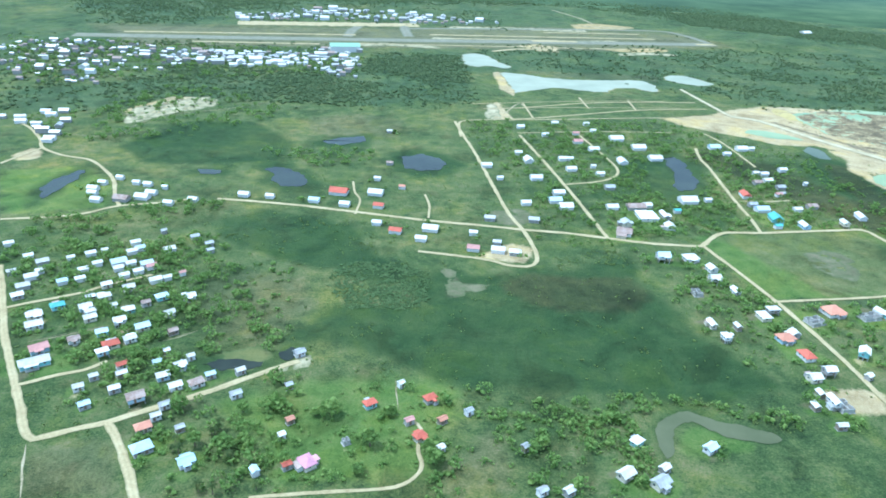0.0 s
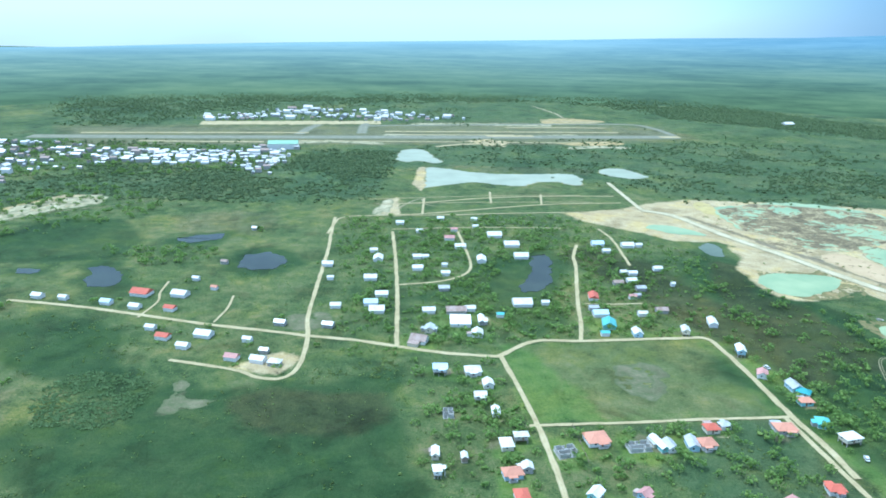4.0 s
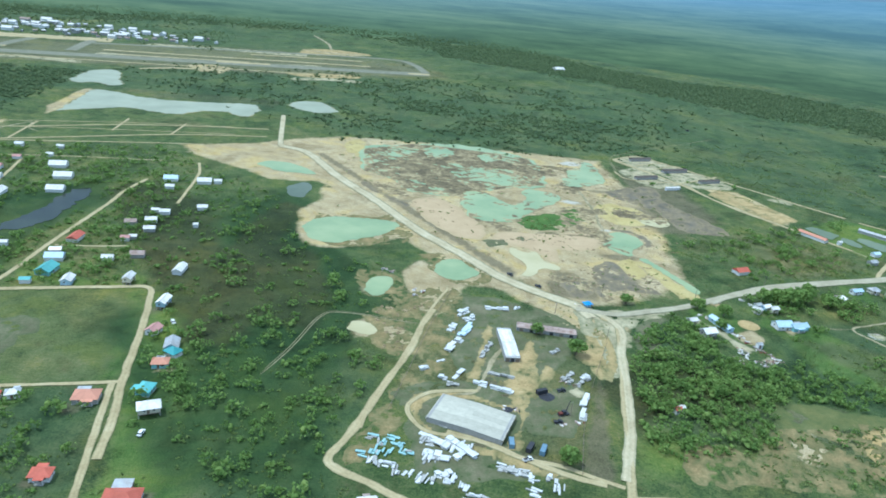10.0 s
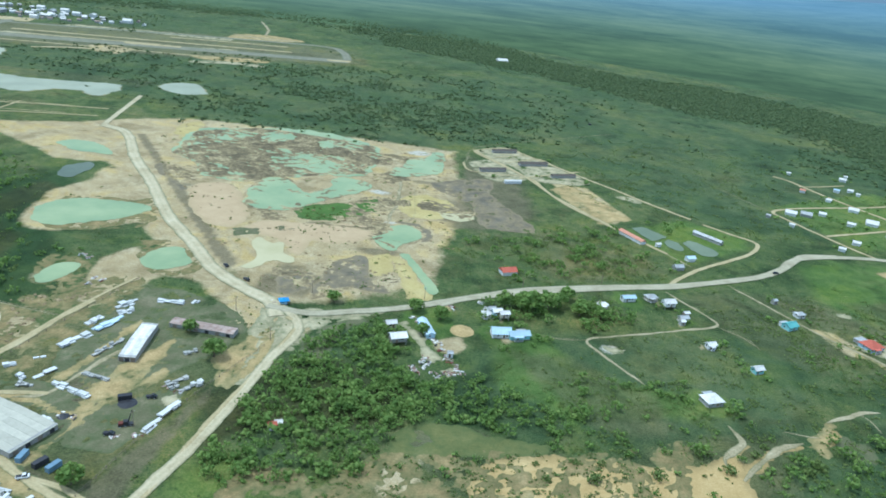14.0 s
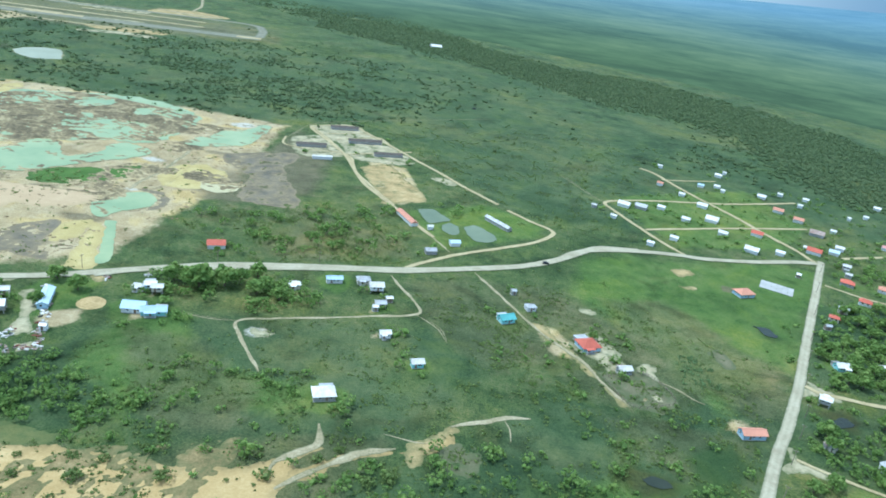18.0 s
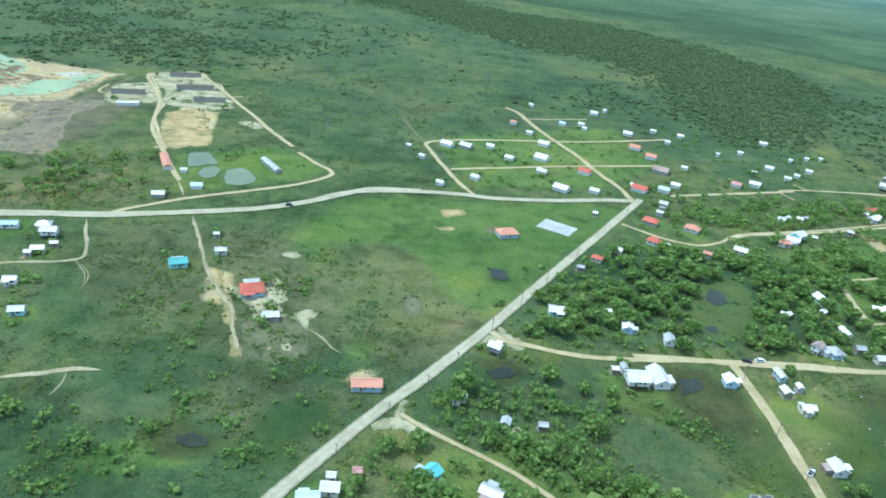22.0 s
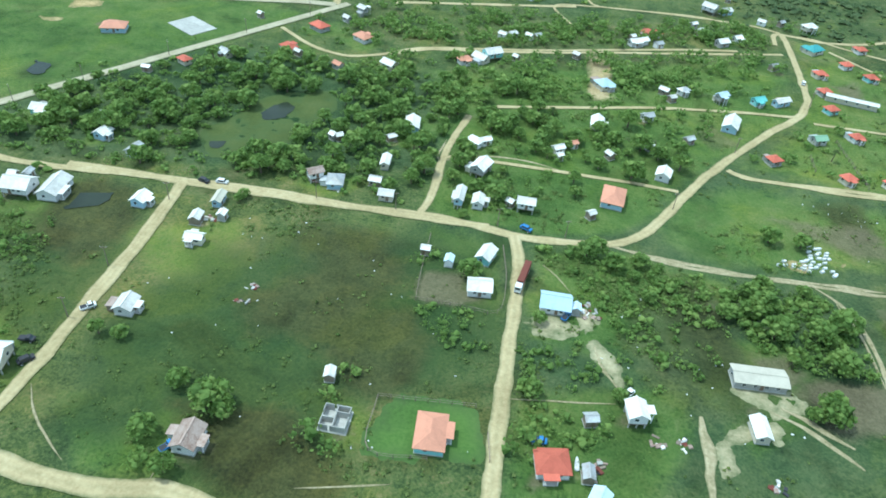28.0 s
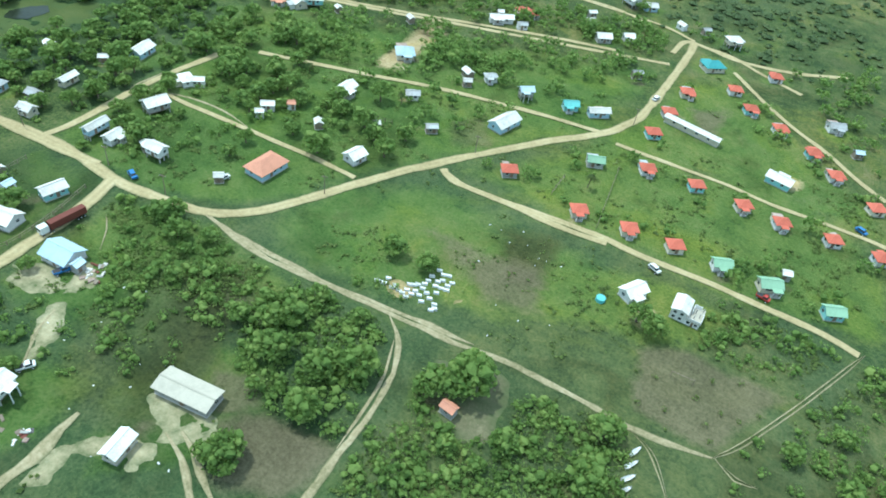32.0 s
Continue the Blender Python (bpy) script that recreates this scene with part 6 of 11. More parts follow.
for kind_, n_a, big_ in (("mud", 16, 8), ("wet", 3, 6), ("pale", 12, 7), ("dry", 8, 8)):
    bx, by = [p[0] for p in QUARRY], [p[1] for p in QUARRY]
    while n_a:
        x, y = pud.uniform(min(bx), max(bx)), pud.uniform(min(by), max(by))
        if inside_distance(np.array([x]), np.array([y]), QUARRY)[0] < 4:
            continue
        n_a -= 1
        r, g = pud.uniform(0.4, 1.0) * big_, pud.uniform(0, 3.14)
        area(kind_, 4, [(x + 1.8 * r * pud.uniform(0.5, 1.3) * math.cos(k * 0.9 + g), y + r * pud.uniform(0.5, 1.3) * math.sin(k * 0.9 + g)) for k in range(7)])


def rim_height(x, y):
    """The land rises softly towards the horizon."""
    d = np.hypot(x - 210, y - 60)
    az = np.degrees(np.arctan2(x - 210, y - 60))
    k = np.clip((d - 2600) / 2400, 0, 1.2)
    return k ** 1.6 * (18 + 58 * np.clip(az / 26, -1.2, 1.4) + 35 * np.clip((az - 22) / 16, 0, 1.3))


def make_ground():
    out = np.clip((YY - 700) / 120, 0, 1) * np.clip((np.abs(XX - 420) - 330) / 60, 0, 1)
    out = np.maximum(out, np.clip((YY - 1090) / 60, 0, 1))
    out = np.maximum(out, np.clip((XX - 1180) / 80, 0, 1))
    soft = np.array([0.5 + 0.5 * math.sin(k * 0.013) for k in xs])[None, :] * 0.35 + 0.5
    LAYERS["wood"][:] = np.maximum(LAYERS["wood"], out * soft)
    z = rim_height(XX, YY) - 14 * np.clip((np.hypot(XX - 210, YY - 60) - 1600) / 300, 0, 1)
    v = np.stack((XX, YY, z), -1).reshape(-1, 3)
    w = XX.shape[1]
    j, i = np.meshgrid(np.arange(XX.shape[0] - 1), np.arange(w - 1), indexing="ij")
    a = (j * w + i).ravel()
    me = mesh_np("ground", v, np.stack((a, a + 1, a + w + 1, a + w), -1), M_GROUND, True)
    for k, val in LAYERS.items():
        me.attributes.new(k, "FLOAT", "POINT").data.foreach_set("value", val.ravel())
    tagged(new("ground", me), "flat tropical lowland of grass, marsh and bare sand", "ground", kind="structure")



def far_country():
    """The savanna and pine ridge beyond the airport, out to the horizon, with haze painted into the colour."""
    m, nt, b = node_mat("distant_savanna_haze")
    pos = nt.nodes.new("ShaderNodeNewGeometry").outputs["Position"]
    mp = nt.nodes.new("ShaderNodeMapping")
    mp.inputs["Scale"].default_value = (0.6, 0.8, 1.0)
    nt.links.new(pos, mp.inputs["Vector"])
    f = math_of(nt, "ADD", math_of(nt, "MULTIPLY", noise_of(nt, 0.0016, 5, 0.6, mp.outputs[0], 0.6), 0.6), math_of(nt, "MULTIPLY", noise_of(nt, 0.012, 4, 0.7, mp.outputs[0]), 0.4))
    rain_shade = nt.nodes.new("ShaderNodeAttribute")
    rain_shade.attribute_name = "rain"
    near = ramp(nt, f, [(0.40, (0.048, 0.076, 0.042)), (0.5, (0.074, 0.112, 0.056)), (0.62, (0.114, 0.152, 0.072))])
    # Eastern far colours are painted darker, as shade below the rain cloud.
    far = mix_of(nt, rain_shade.outputs["Fac"], ramp(nt, f, [(0.40, (0.160, 0.240, 0.255)), (0.62, (0.210, 0.290, 0.295))]), ramp(nt, f, [(0.40, (0.095, 0.170, 0.215)), (0.62, (0.135, 0.215, 0.255))]))
    # Haze is painted into the colour: bluer and paler with distance.
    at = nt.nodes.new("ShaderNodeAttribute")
    at.attribute_name = "painted_haze"
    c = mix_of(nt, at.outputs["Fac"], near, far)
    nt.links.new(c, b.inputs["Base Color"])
    # Emission adds a faint glow to the painted haze; no real source.
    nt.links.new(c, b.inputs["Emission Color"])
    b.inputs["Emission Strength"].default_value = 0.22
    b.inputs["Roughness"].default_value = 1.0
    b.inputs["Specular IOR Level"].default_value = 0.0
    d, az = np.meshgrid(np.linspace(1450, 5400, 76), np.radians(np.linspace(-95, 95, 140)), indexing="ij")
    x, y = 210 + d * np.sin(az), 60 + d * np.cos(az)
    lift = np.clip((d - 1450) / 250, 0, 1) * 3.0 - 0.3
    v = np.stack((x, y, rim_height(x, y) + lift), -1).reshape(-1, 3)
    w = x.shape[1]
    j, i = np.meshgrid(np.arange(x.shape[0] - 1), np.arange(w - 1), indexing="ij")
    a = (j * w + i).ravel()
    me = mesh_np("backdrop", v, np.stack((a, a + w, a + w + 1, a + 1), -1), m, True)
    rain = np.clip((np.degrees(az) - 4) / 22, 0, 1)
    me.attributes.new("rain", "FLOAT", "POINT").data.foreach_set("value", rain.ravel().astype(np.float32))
    me.attributes.new("painted_haze", "FLOAT", "POINT").data.foreach_set("value", (np.clip((d - 1500) / 3300, 0, 1) ** (0.85 + 0.5 * rain)).ravel().astype(np.float32))
    tagged(new("backdrop", me), "savanna reaching the horizon, with painted blue-green haze and faint glow", "distance", kind="structure")


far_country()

# ---- houses ----
def window_mesh():
    bm = bmesh.new()
    box(bm, -0.45, 0.45, -0.04, 0.04, -0.42, 0.42)
    return finish(bm, "window", M_WHITE)


def pane_mesh():
    bm = bmesh.new()
    for x0, x1 in ((-0.39, -0.02), (0.02, 0.39)):
        box(bm, x0, x1, -0.052, 0.052, -0.36, 0.36)
    return finish(bm, "pane", M_GLASS)


def door_mesh():
    bm = bmesh.new()
    box(bm, -0.42, 0.42, -0.05, 0.05, 0, 1.85)
    box(bm, -0.34, 0.34, -0.07, 0.07, 0.12, 0.8)
    box(bm, -0.34, 0.34, -0.07, 0.07, 0.95, 1.72)
    return finish(bm, "door", M_DOOR)


WINDOW, PANE, DOOR = window_mesh(), pane_mesh(), door_mesh()
rng = random.Random(7)


def roof_bm(L, W, h, over, hip, thick=0.14):
    bm = bmesh.new()
    x, y = L / 2 + over, W / 2 + over
    r = x - (y * 0.9 if hip else 0)
    rings = []
    for dz in (0, -thick):
        rings.append([bm.verts.new(p) for p in ((-x, -y, dz), (x, -y, dz), (x, y, dz), (-x, y, dz), (-r, 0, h + dz), (r, 0, h + dz))])
    t, u = rings
    for a in ((0, 1, 5, 4), (2, 3, 4, 5), (1, 2, 5), (3, 0, 4)):
        if not hip and len(a) == 3:
            continue
        bm.faces.new([t[i] for i in a])
        bm.faces.new([u[i] for i in reversed(a)])
    edge = ((0, 1), (1, 2), (2, 3), (3, 0)) if hip else ((0, 1), (1, 5), (5, 2), (2, 3), (3, 4), (4, 0))
    for i, k in edge:
        bm.faces.new((t[i], u[i], u[k], t[k]))
    return bm


YARD_TREES, FAR_TREES = [], []


def yard_of(x, y, L):
    """Mown grass, trodden earth and a tree or two round a house."""
    def blob(r, ox, oy):
        return [(x + ox + r * yr.uniform(0.6, 1.3) * math.cos(k), y + oy + r * yr.uniform(0.6, 1.3) * math.sin(k)) for k in (0, 1, 2, 3, 4, 5)]
    if yr.random() < 0.6:
        area("lawn", 3, blob(L * 1.5, 0, 0))
    if yr.random() < 0.65:
        area(yr.choice(("sand", "mud", "mud")), 2, blob(L * 0.55, yr.uniform(-1, 1) * L * 0.8, yr.uniform(-1, 1) * L * 0.8))
    for _ in range(yr.choice((1, 1, 2, 3, 4))):
        g, r = yr.uniform(0, 6.28), L * yr.uniform(0.9, 1.8)
        (YARD_TREES if yr.random() < 0.55 else FAR_TREES).append((x + r * math.cos(g), y + r * math.sin(g)))


yr, lean = random.Random(21), random.Random(31)


def house(x, y, L, W, ang, col):
    """A village house: block or board walls, sheet roof with eaves, door, windows, and now and then a porch or stilts."""
    if W > L:
        L, W, ang = W, L, ang + 90
    occupy(x, y, L * 0.55)
    yard_of(x, y, L)
    word, roof_mat = ROOF.get(col, ROOF["w"])
    root = new("house")
    ang += rng.uniform(-4, 4)
    root.matrix_world = pose(x, y, 0, 0, 0, ang)
    if col == "k":
        t = 0.16
        for x0, x1, y0, y1 in ((-L / 2, L / 2, -W / 2, -W / 2 + t), (-L / 2, L / 2, W / 2 - t, W / 2), (-L / 2, -L / 2 + t, -W / 2 + t, W / 2 - t), (L / 2 - t, L / 2, -W / 2 + t, W / 2 - t)):
            n = 3
            for k in range(n):
                wall = bmesh.new()
                if x1 - x0 > y1 - y0:
                    w = (x1 - x0) / n
                    box(wall, x0 + k * w, x0 + k * w + w * (0.78 if k % 2 else 1.0), y0, y1, 0, 1.9 if k != 1 else 1.6)
                else:
                    w = (y1 - y0) / n
                    box(wall, x0, x1, y0 + k * w, y0 + k * w + w * (0.75 if k == 1 else 1.0), 0, 1.9)
                part("wall", wall, root, None, "raw grey concrete block", M_CONCRETE)
        for f, g in ((-0.1, 0.5), (0.2, -0.5)):
            inner = bmesh.new()
            lo, hi = sorted((0.04 * W, g * W * 0.96))
            box(inner, f * L, f * L + t, lo, hi, 0, 1.8)
            part("partition", inner, root, None, "", M_CONCRETE)
        cross = bmesh.new()
        box(cross, -L / 2 + t, L / 2 - t, -0.1, 0.1, 0, 1.7)
        part("partition", cross, root, None, "", M_CONCRETE)
        slab = bmesh.new()
        box(slab, -L / 2 - 0.3, L / 2 + 0.3, -W / 2 - 0.3, W / 2 + 0.3, -0.1, 0.15)
        part("floor_slab", slab, root, None, "", M_CONCRETE)
        tagged(root, "unfinished roofless concrete block house on rough grass", "house", "village houses")
        return root
    small = L < 3.8
    stilts = (not small) and L < 7.6 and col in "wbsu" and rng.random() < 0.22
    base = 1.5 if stilts else 0.22
    h = 1.85 if small else 1.95
    hip = (not small) and W / L > 0.55 and (col in "roPT" or rng.random() < 0.3)
    wname, wmat = WALL[rng.choice((0, 0, 0, 1, 1, 2, 3, 4)) if not small else rng.choice((0, 3, 6, 6))]
    if col == "t":
        wname, wmat = WALL[4]
    if col == "C" or col == "D":
        wname, wmat = WALL[3]
    rise = min((0.28 if col != "C" else 0.12) * W * (0.8 if L > 13 else 1.0), 1.9)
    wall = bmesh.new()
    if hip:
        box(wall, -L / 2, L / 2, -W / 2, W / 2, base, base + h)
    else:
        q = [[wall.verts.new((sx, yy, zz)) for yy, zz in ((-W / 2, base), (W / 2, base), (W / 2, base + h), (0, base + h + rise * 0.92), (-W / 2, base + h))] for sx in (-L / 2, L / 2)]
        for i in range(5):
            k = (i + 1) % 5
            wall.faces.new((q[0][i], q[0][k], q[1][k], q[1][i]))
        wall.faces.new(q[0])
        wall.faces.new(q[1][::-1])
    part("wall", wall, root, None, wname + " walls", wmat)
    foot = bmesh.new()
    if stilts:
        nx = max(2, int(L / 2.2))
        for i in range(nx + 1):
            for yy in (-W / 2 + 0.2, 0, W / 2 - 0.2):
                xx = -L / 2 + 0.2 + i * (L - 0.4) / nx
                post = bmesh.new()
                box(post, xx - 0.13, xx + 0.13, yy - 0.13, yy + 0.13, -0.1, base)
                if i in (0, nx):
                    part("post", post, root, None, "", M_CONCRETE)
                else:
                    post.free()
        box(foot, -L / 2 - 0.05, L / 2 + 0.05, -W / 2 - 0.05, W / 2 + 0.05, base - 0.2, base)
        part("floor_beam", foot, root, None, "", M_WOOD)
    else:
        box(foot, -L / 2 - 0.12, L / 2 + 0.12, -W / 2 - 0.12, W / 2 + 0.12, -0.1, base)
        part("plinth", foot, root, None, "", M_CONCRETE)
    over = 0.25 if small else 0.42
    drop = rise * over / (W / 2)
    part("roof", roof_bm(L, W, rise + drop, over, hip), root, pose(0, 0, base + h - drop + 0.16), word + " sheet roof", roof_mat)
    if not hip:
        cap = bmesh.new()
        box(cap, -L / 2 - over, L / 2 + over, -0.16, 0.16, 0, 0.06)
        part("ridge_cap", cap, root, pose(0, 0, base + h + rise + 0.15), "", roof_mat)
    side = -1
    dx = rng.uniform(-0.2, 0.2) * L
    part("door", DOOR, root, pose(dx, side * W / 2, base))
    n = 2 if small else (4 if L < 9.5 else 8)
    for s in (-1, 1):
        for i in range(n // 2):
            wx = (-0.5 + (i + 0.5) / (n // 2)) * L * 0.86
            if s == side and abs(wx - dx) < 0.95:
                wx = dx + 1.2 if dx + 1.8 < L / 2 else dx - 1.2
            if abs(wx) + 0.47 > L / 2:
                continue
            w = part("window", WINDOW, root, pose(wx, s * W / 2, base + 1.2))
            part("pane", PANE, w)
    if not small:
        for s in (-1, 1):
            w = part("window", WINDOW, root, pose(s * L / 2, 0.12 * W, base + 1.2, 0, 0, 90))
            part("pane", PANE, w)
    if not small and L < 11 and rng.random() < 0.35:
        pw, pd = L * 0.45, 1.5
        slab = bmesh.new()
        box(slab, dx - pw / 2, dx + pw / 2, -W / 2 - pd, -W / 2 - 0.12, -0.05, base - 0.05)
        if not stilts:
            part("porch_slab", slab, root, None, "", M_CONCRETE)
        else:
            slab.free()
        top = bmesh.new()
        box(top, dx - pw / 2 - 0.2, dx + pw / 2 + 0.2, -W / 2 - pd - 0.3, -W / 2 - 0.02, base + 1.92, base + 2.0)
        part("porch_roof", top, root, None, "", roof_mat)
        for k in (-1, 1):
            post = bmesh.new()
            xx = dx + k * (pw / 2 - 0.1)
            box(post, xx - 0.08, xx + 0.08, -W / 2 - pd + 0.02, -W / 2 - pd + 0.18, 0 if stilts else base - 0.05, base + 1.92)
            part("porch_post", post, root, None, "", M_WHITE)
    if not small and L < 12 and lean.random() < 0.42:
        aw, ad, ah = L * lean.uniform(0.35, 0.7), W * lean.uniform(0.35, 0.6), 1.7
        ax = lean.uniform(-0.5, 0.5) * (L - aw)
        bm = bmesh.new()
        box(bm, ax - aw / 2, ax + aw / 2, W / 2 + 0.06, W / 2 + ad, -0.05, ah)
        part("annex", bm, root, None, "", WALL[lean.choice((0, 1, 3, 6))][1])
        bm = bmesh.new()
        q = [bm.verts.new((ax + sx * (aw / 2 + 0.2), yy, zz + dz)) for dz in (0, 0.09) for sx, yy, zz in ((-1, W / 2 + 0.02, ah + 0.25), (1, W / 2 + 0.02, ah + 0.25), (1, W / 2 + ad + 0.25, ah - 0.04), (-1, W / 2 + ad + 0.25, ah - 0.04))]
        for f in ((3, 2, 1, 0), (4, 5, 6, 7), (0, 1, 5, 4), (1, 2, 6, 5), (2, 3, 7, 6), (3, 0, 4, 7)):
            bm.faces.new([q[k] for k in f])
        part("annex_roof", bm, root, None, "lower sheet roof of the annex", lean.choice((roof_mat, ROOF["s"][1], ROOF["u"][1])))
    size = "small" if small else ("long" if L > 12 else "single-storey")
    label = "%s %s-walled house with %s %s roof%s" % (size, wname, word, "hipped" if hip else "gabled", " on stilts" if stilts else " in grass")
    if col == "D":
        c_, s_ = math.cos(radians(ang)), math.sin(radians(ang))
        patch("pale", [(x + c_ * p - s_ * q, y + s_ * p + c_ * q) for p, q in ((-L * 0.62, -W * 1.7), (0, -W * 1.9), (L * 0.62, -W * 1.7), (L * 0.64, W * 1.7), (0, W * 1.8), (-L * 0.62, W * 1.7))])
        label = "long low block shed with dark brown roof on sand"
    tagged(root, label, "house" if not small else "shed", "village houses" if not small else "small sheds")
    return root


FAR = {"v": [], "f": [], "m": []}
FAR_MATS = [WALL[0][1], WALL[3][1]] + [ROOF[k][1] for k in "wsbBtTropPugCD"]
FAR_SLOT = {k: i + 2 for i, k in enumerate("wsbBtTropPugCD")}
FAR_WALLS = ((0, 1, 5, 4), (1, 2, 6, 5), (2, 3, 7, 6), (3, 0, 4, 7), (4, 8, 7), (5, 6, 9))
FAR_ROOF = ((10, 11, 15, 14), (12, 13, 14, 15), (10, 14, 13), (11, 12, 15))


def gabled_points(L, W, h):
    """Corners of the walls with their gables, then of the roof with its eaves."""
    a, q, r, e = L / 2, W / 2, h + min(0.26 * W, 2.5), 0.3
    pts = [(-a, -q, -0.1), (a, -q, -0.1), (a, q, -0.1), (-a, q, -0.1), (-a, -q, h), (a, -q, h), (a, q, h), (-a, q, h), (-a, 0, r), (a, 0, r)]
    return pts + [(-a - e, -q - e, h - 0.1), (a + e, -q - e, h - 0.1), (a + e, q + e, h - 0.1), (-a - e, q + e, h - 0.1), (-a - e, 0, r + 0.12), (a + e, 0, r + 0.12)]


def plot_of(x, y, L):
    occupy(x, y, L * 0.5)
    for _ in range(yr.choice((0, 1, 2, 3))):
        g, r = yr.uniform(0, 6.28), L * yr.uniform(0.8, 1.8)
        FAR_TREES.append((x + r * math.cos(g), y + r * math.sin(g)))


def far_house(x, y, L, W, ang, col, h=2.1):
    """A house beyond the main road or in the crowded far quarters, joined with its neighbours."""
    if W > L:
        L, W, ang = W, L, ang + 90
    plot_of(x, y, L)
    o = len(FAR["v"])
    c, s = math.cos(radians(ang)), math.sin(radians(ang))
    FAR["v"] += [(x + c * u - s * v, y + s * u + c * v, z) for u, v, z in gabled_points(L, W, h)]
    for faces, slot in ((FAR_WALLS, 1 if col in "suCD" else 0), (FAR_ROOF, FAR_SLOT.get(col, 2))):
        for f in faces:
            FAR["f"].append(tuple(o + i for i in f))
            FAR["m"].append(slot)


house(125.2, 333.2, 6.2, 4.9, 7, "b")
house(140.4, 334.6, 7.1, 5.9, 10, "w")
house(147.4, 322.6, 5.0, 4.2, 104, "w")
house(144.0, 309.6, 4.9, 4.2, 6, "w")
house(150.6, 299.0, 5.3, 2.8, 92, "w")
house(154.6, 275.9, 6.0, 4.4, 100, "w")
house(160.2, 280.0, 5.2, 3.2, 12, "w")
house(127.8, 267.4, 5.3, 2.4, 91, "w")
house(138.7, 265.8, 3.7, 2.2, 101, "w")
house(213.4, 281.6, 9.0, 2.6, 107, "w")
house(217.4, 280.4, 6.0, 3.6, 107, "s")
house(272.4, 367.5, 7.5, 3.7, 79, "w")
house(275.0, 344.5, 5.5, 4.3, 73, "p")
house(287.1, 328.4, 5.2, 4.4, 146, "T")
house(284.6, 320.5, 5.6, 4.4, 5, "o")
house(284.6, 303.2, 5.9, 4.7, 80, "t")
house(289.5, 291.0, 7.0, 4.8, 19, "w")
far_house(269.4, 403.7, 8.8, 4.3, 85, "w")
house(250.9, 388.5, 6.1, 3.6, 87, "w")
house(225.4, 385.4, 6.6, 4.3, 92, "w")
house(132.4, 391.2, 12.5, 10.6, 96, "w")
house(116.8, 378.9, 6.3, 4.5, 91, "s")
house(141.8, 375.9, 6.1, 5.1, 93, "w")
house(112.6, 365.5, 8.0, 6.8, 164, "u")
far_house(73.0, 490.0, 8.7, 6.0, 96, "w")
far_house(85.4, 401.6, 8.2, 6.9, 7, "w")
far_house(142.6, 495.6, 9.9, 5.8, 93, "w")
far_house(163.8, 532.3, 10.4, 7.5, 8, "w")
far_house(209.4, 434.8, 9.1, 5.4, 87, "r")
house(212.3, 395.2, 9.1, 6.6, 81, "t")
house(143.6, 393.3, 8.9, 2.9, 95, "w")
house(873.2, 369.6, 7.1, 6.1, 10, "w")
house(881.0, 373.0, 9.1, 5.3, 99, "w")
house(905.3, 376.0, 4.3, 3.7, 92, "w")
house(927.0, 365.8, 4.2, 2.5, 6, "w")
house(925.2, 338.8, 4.6, 3.9, 98, "w")
house(924.4, 383.4, 5.0, 2.2, 94, "y")
house(923.0, 373.7, 3.7, 2.8, 102, "w")
house(951.0, 402.8, 5.3, 4.3, 101, "s")
house(961.9, 407.1, 3.5, 3.0, 4, "s")
house(967.0, 401.4, 3.9, 3.0, 6, "w")
house(962.6, 443.5, 7.1, 4.2, 100, "w")
house(961.4, 418.2, 5.4, 2.2, 96, "w")
house(875.6, 402.6, 4.3, 3.7, 85, "w")
house(889.7, 397.4, 4.6, 3.2, 87, "s")
house(990.0, 424.2, 6.2, 4.3, 72, "w")
house(987.4, 406.6, 6.7, 2.3, 94, "w")
house(992.8, 407.4, 4.6, 2.9, 93, "w")
house(1006.3, 409.6, 4.7, 3.3, 7, "w")
house(1030.6, 423.6, 9.2, 6.1, 87, "o")
house(1045.2, 442.4, 4.8, 4.1, 84, "w")
house(1022.2, 468.5, 6.5, 3.9, 92, "w")
house(1068.7, 486.2, 9.2, 5.0, 78, "w")
house(999.9, 384.1, 5.5, 3.5, 81, "w")
house(1000.8, 371.4, 5.6, 4.8, 11, "w")
house(1019.7, 371.6, 6.9, 5.7, 9, "B")
house(1040.2, 342.6, 4.4, 3.8, 107, "w")
house(1031.2, 338.8, 2.6, 2.2, 20, "s")
house(1024.8, 325.8, 6.2, 5.3, 18, "r")
house(1066.8, 361.8, 11.5, 4.9, 6, "C")
house(1065.8, 346.9, 5.2, 2.9, 98, "w")
house(810.6, 316.4, 4.9, 4.1, 55, "t")
house(826.8, 312.4, 5.6, 3.4, 155, "s")
house(834.4, 307.3, 3.9, 2.9, 158, "b")
house(830.4, 340.6, 3.1, 2.6, 78, "s")
house(833.2, 336.0, 3.2, 2.2, 66, "u")
house(815.8, 349.6, 4.6, 2.2, 81, "s")
house(841.0, 307.8, 3.1, 2.6, 73, "u")
house(826.9, 377.4, 4.0, 3.1, 153, "w")
house(788.0, 350.4, 8.8, 4.0, 11, "o")
house(909.0, 316.0, 6.6, 5.7, 15, "w")
house(1126.8, 442.1, 5.7, 3.7, 59, "w")
house(1033.9, 318.5, 5.7, 3.1, 71, "b")
house(1031.9, 325.5, 3.0, 2.1, 98, "s")
house(1000.6, 325.6, 8.4, 5.6, 98, "o")
house(956.6, 310.7, 5.7, 4.4, 98, "u")
house(981.3, 323.6, 5.4, 5.4, 98, "k")
house(1108.3, 387.8, 2.9, 2.0, 175, "o")
house(837.4, 289.5, 2.2, 2.0, 158, "w")
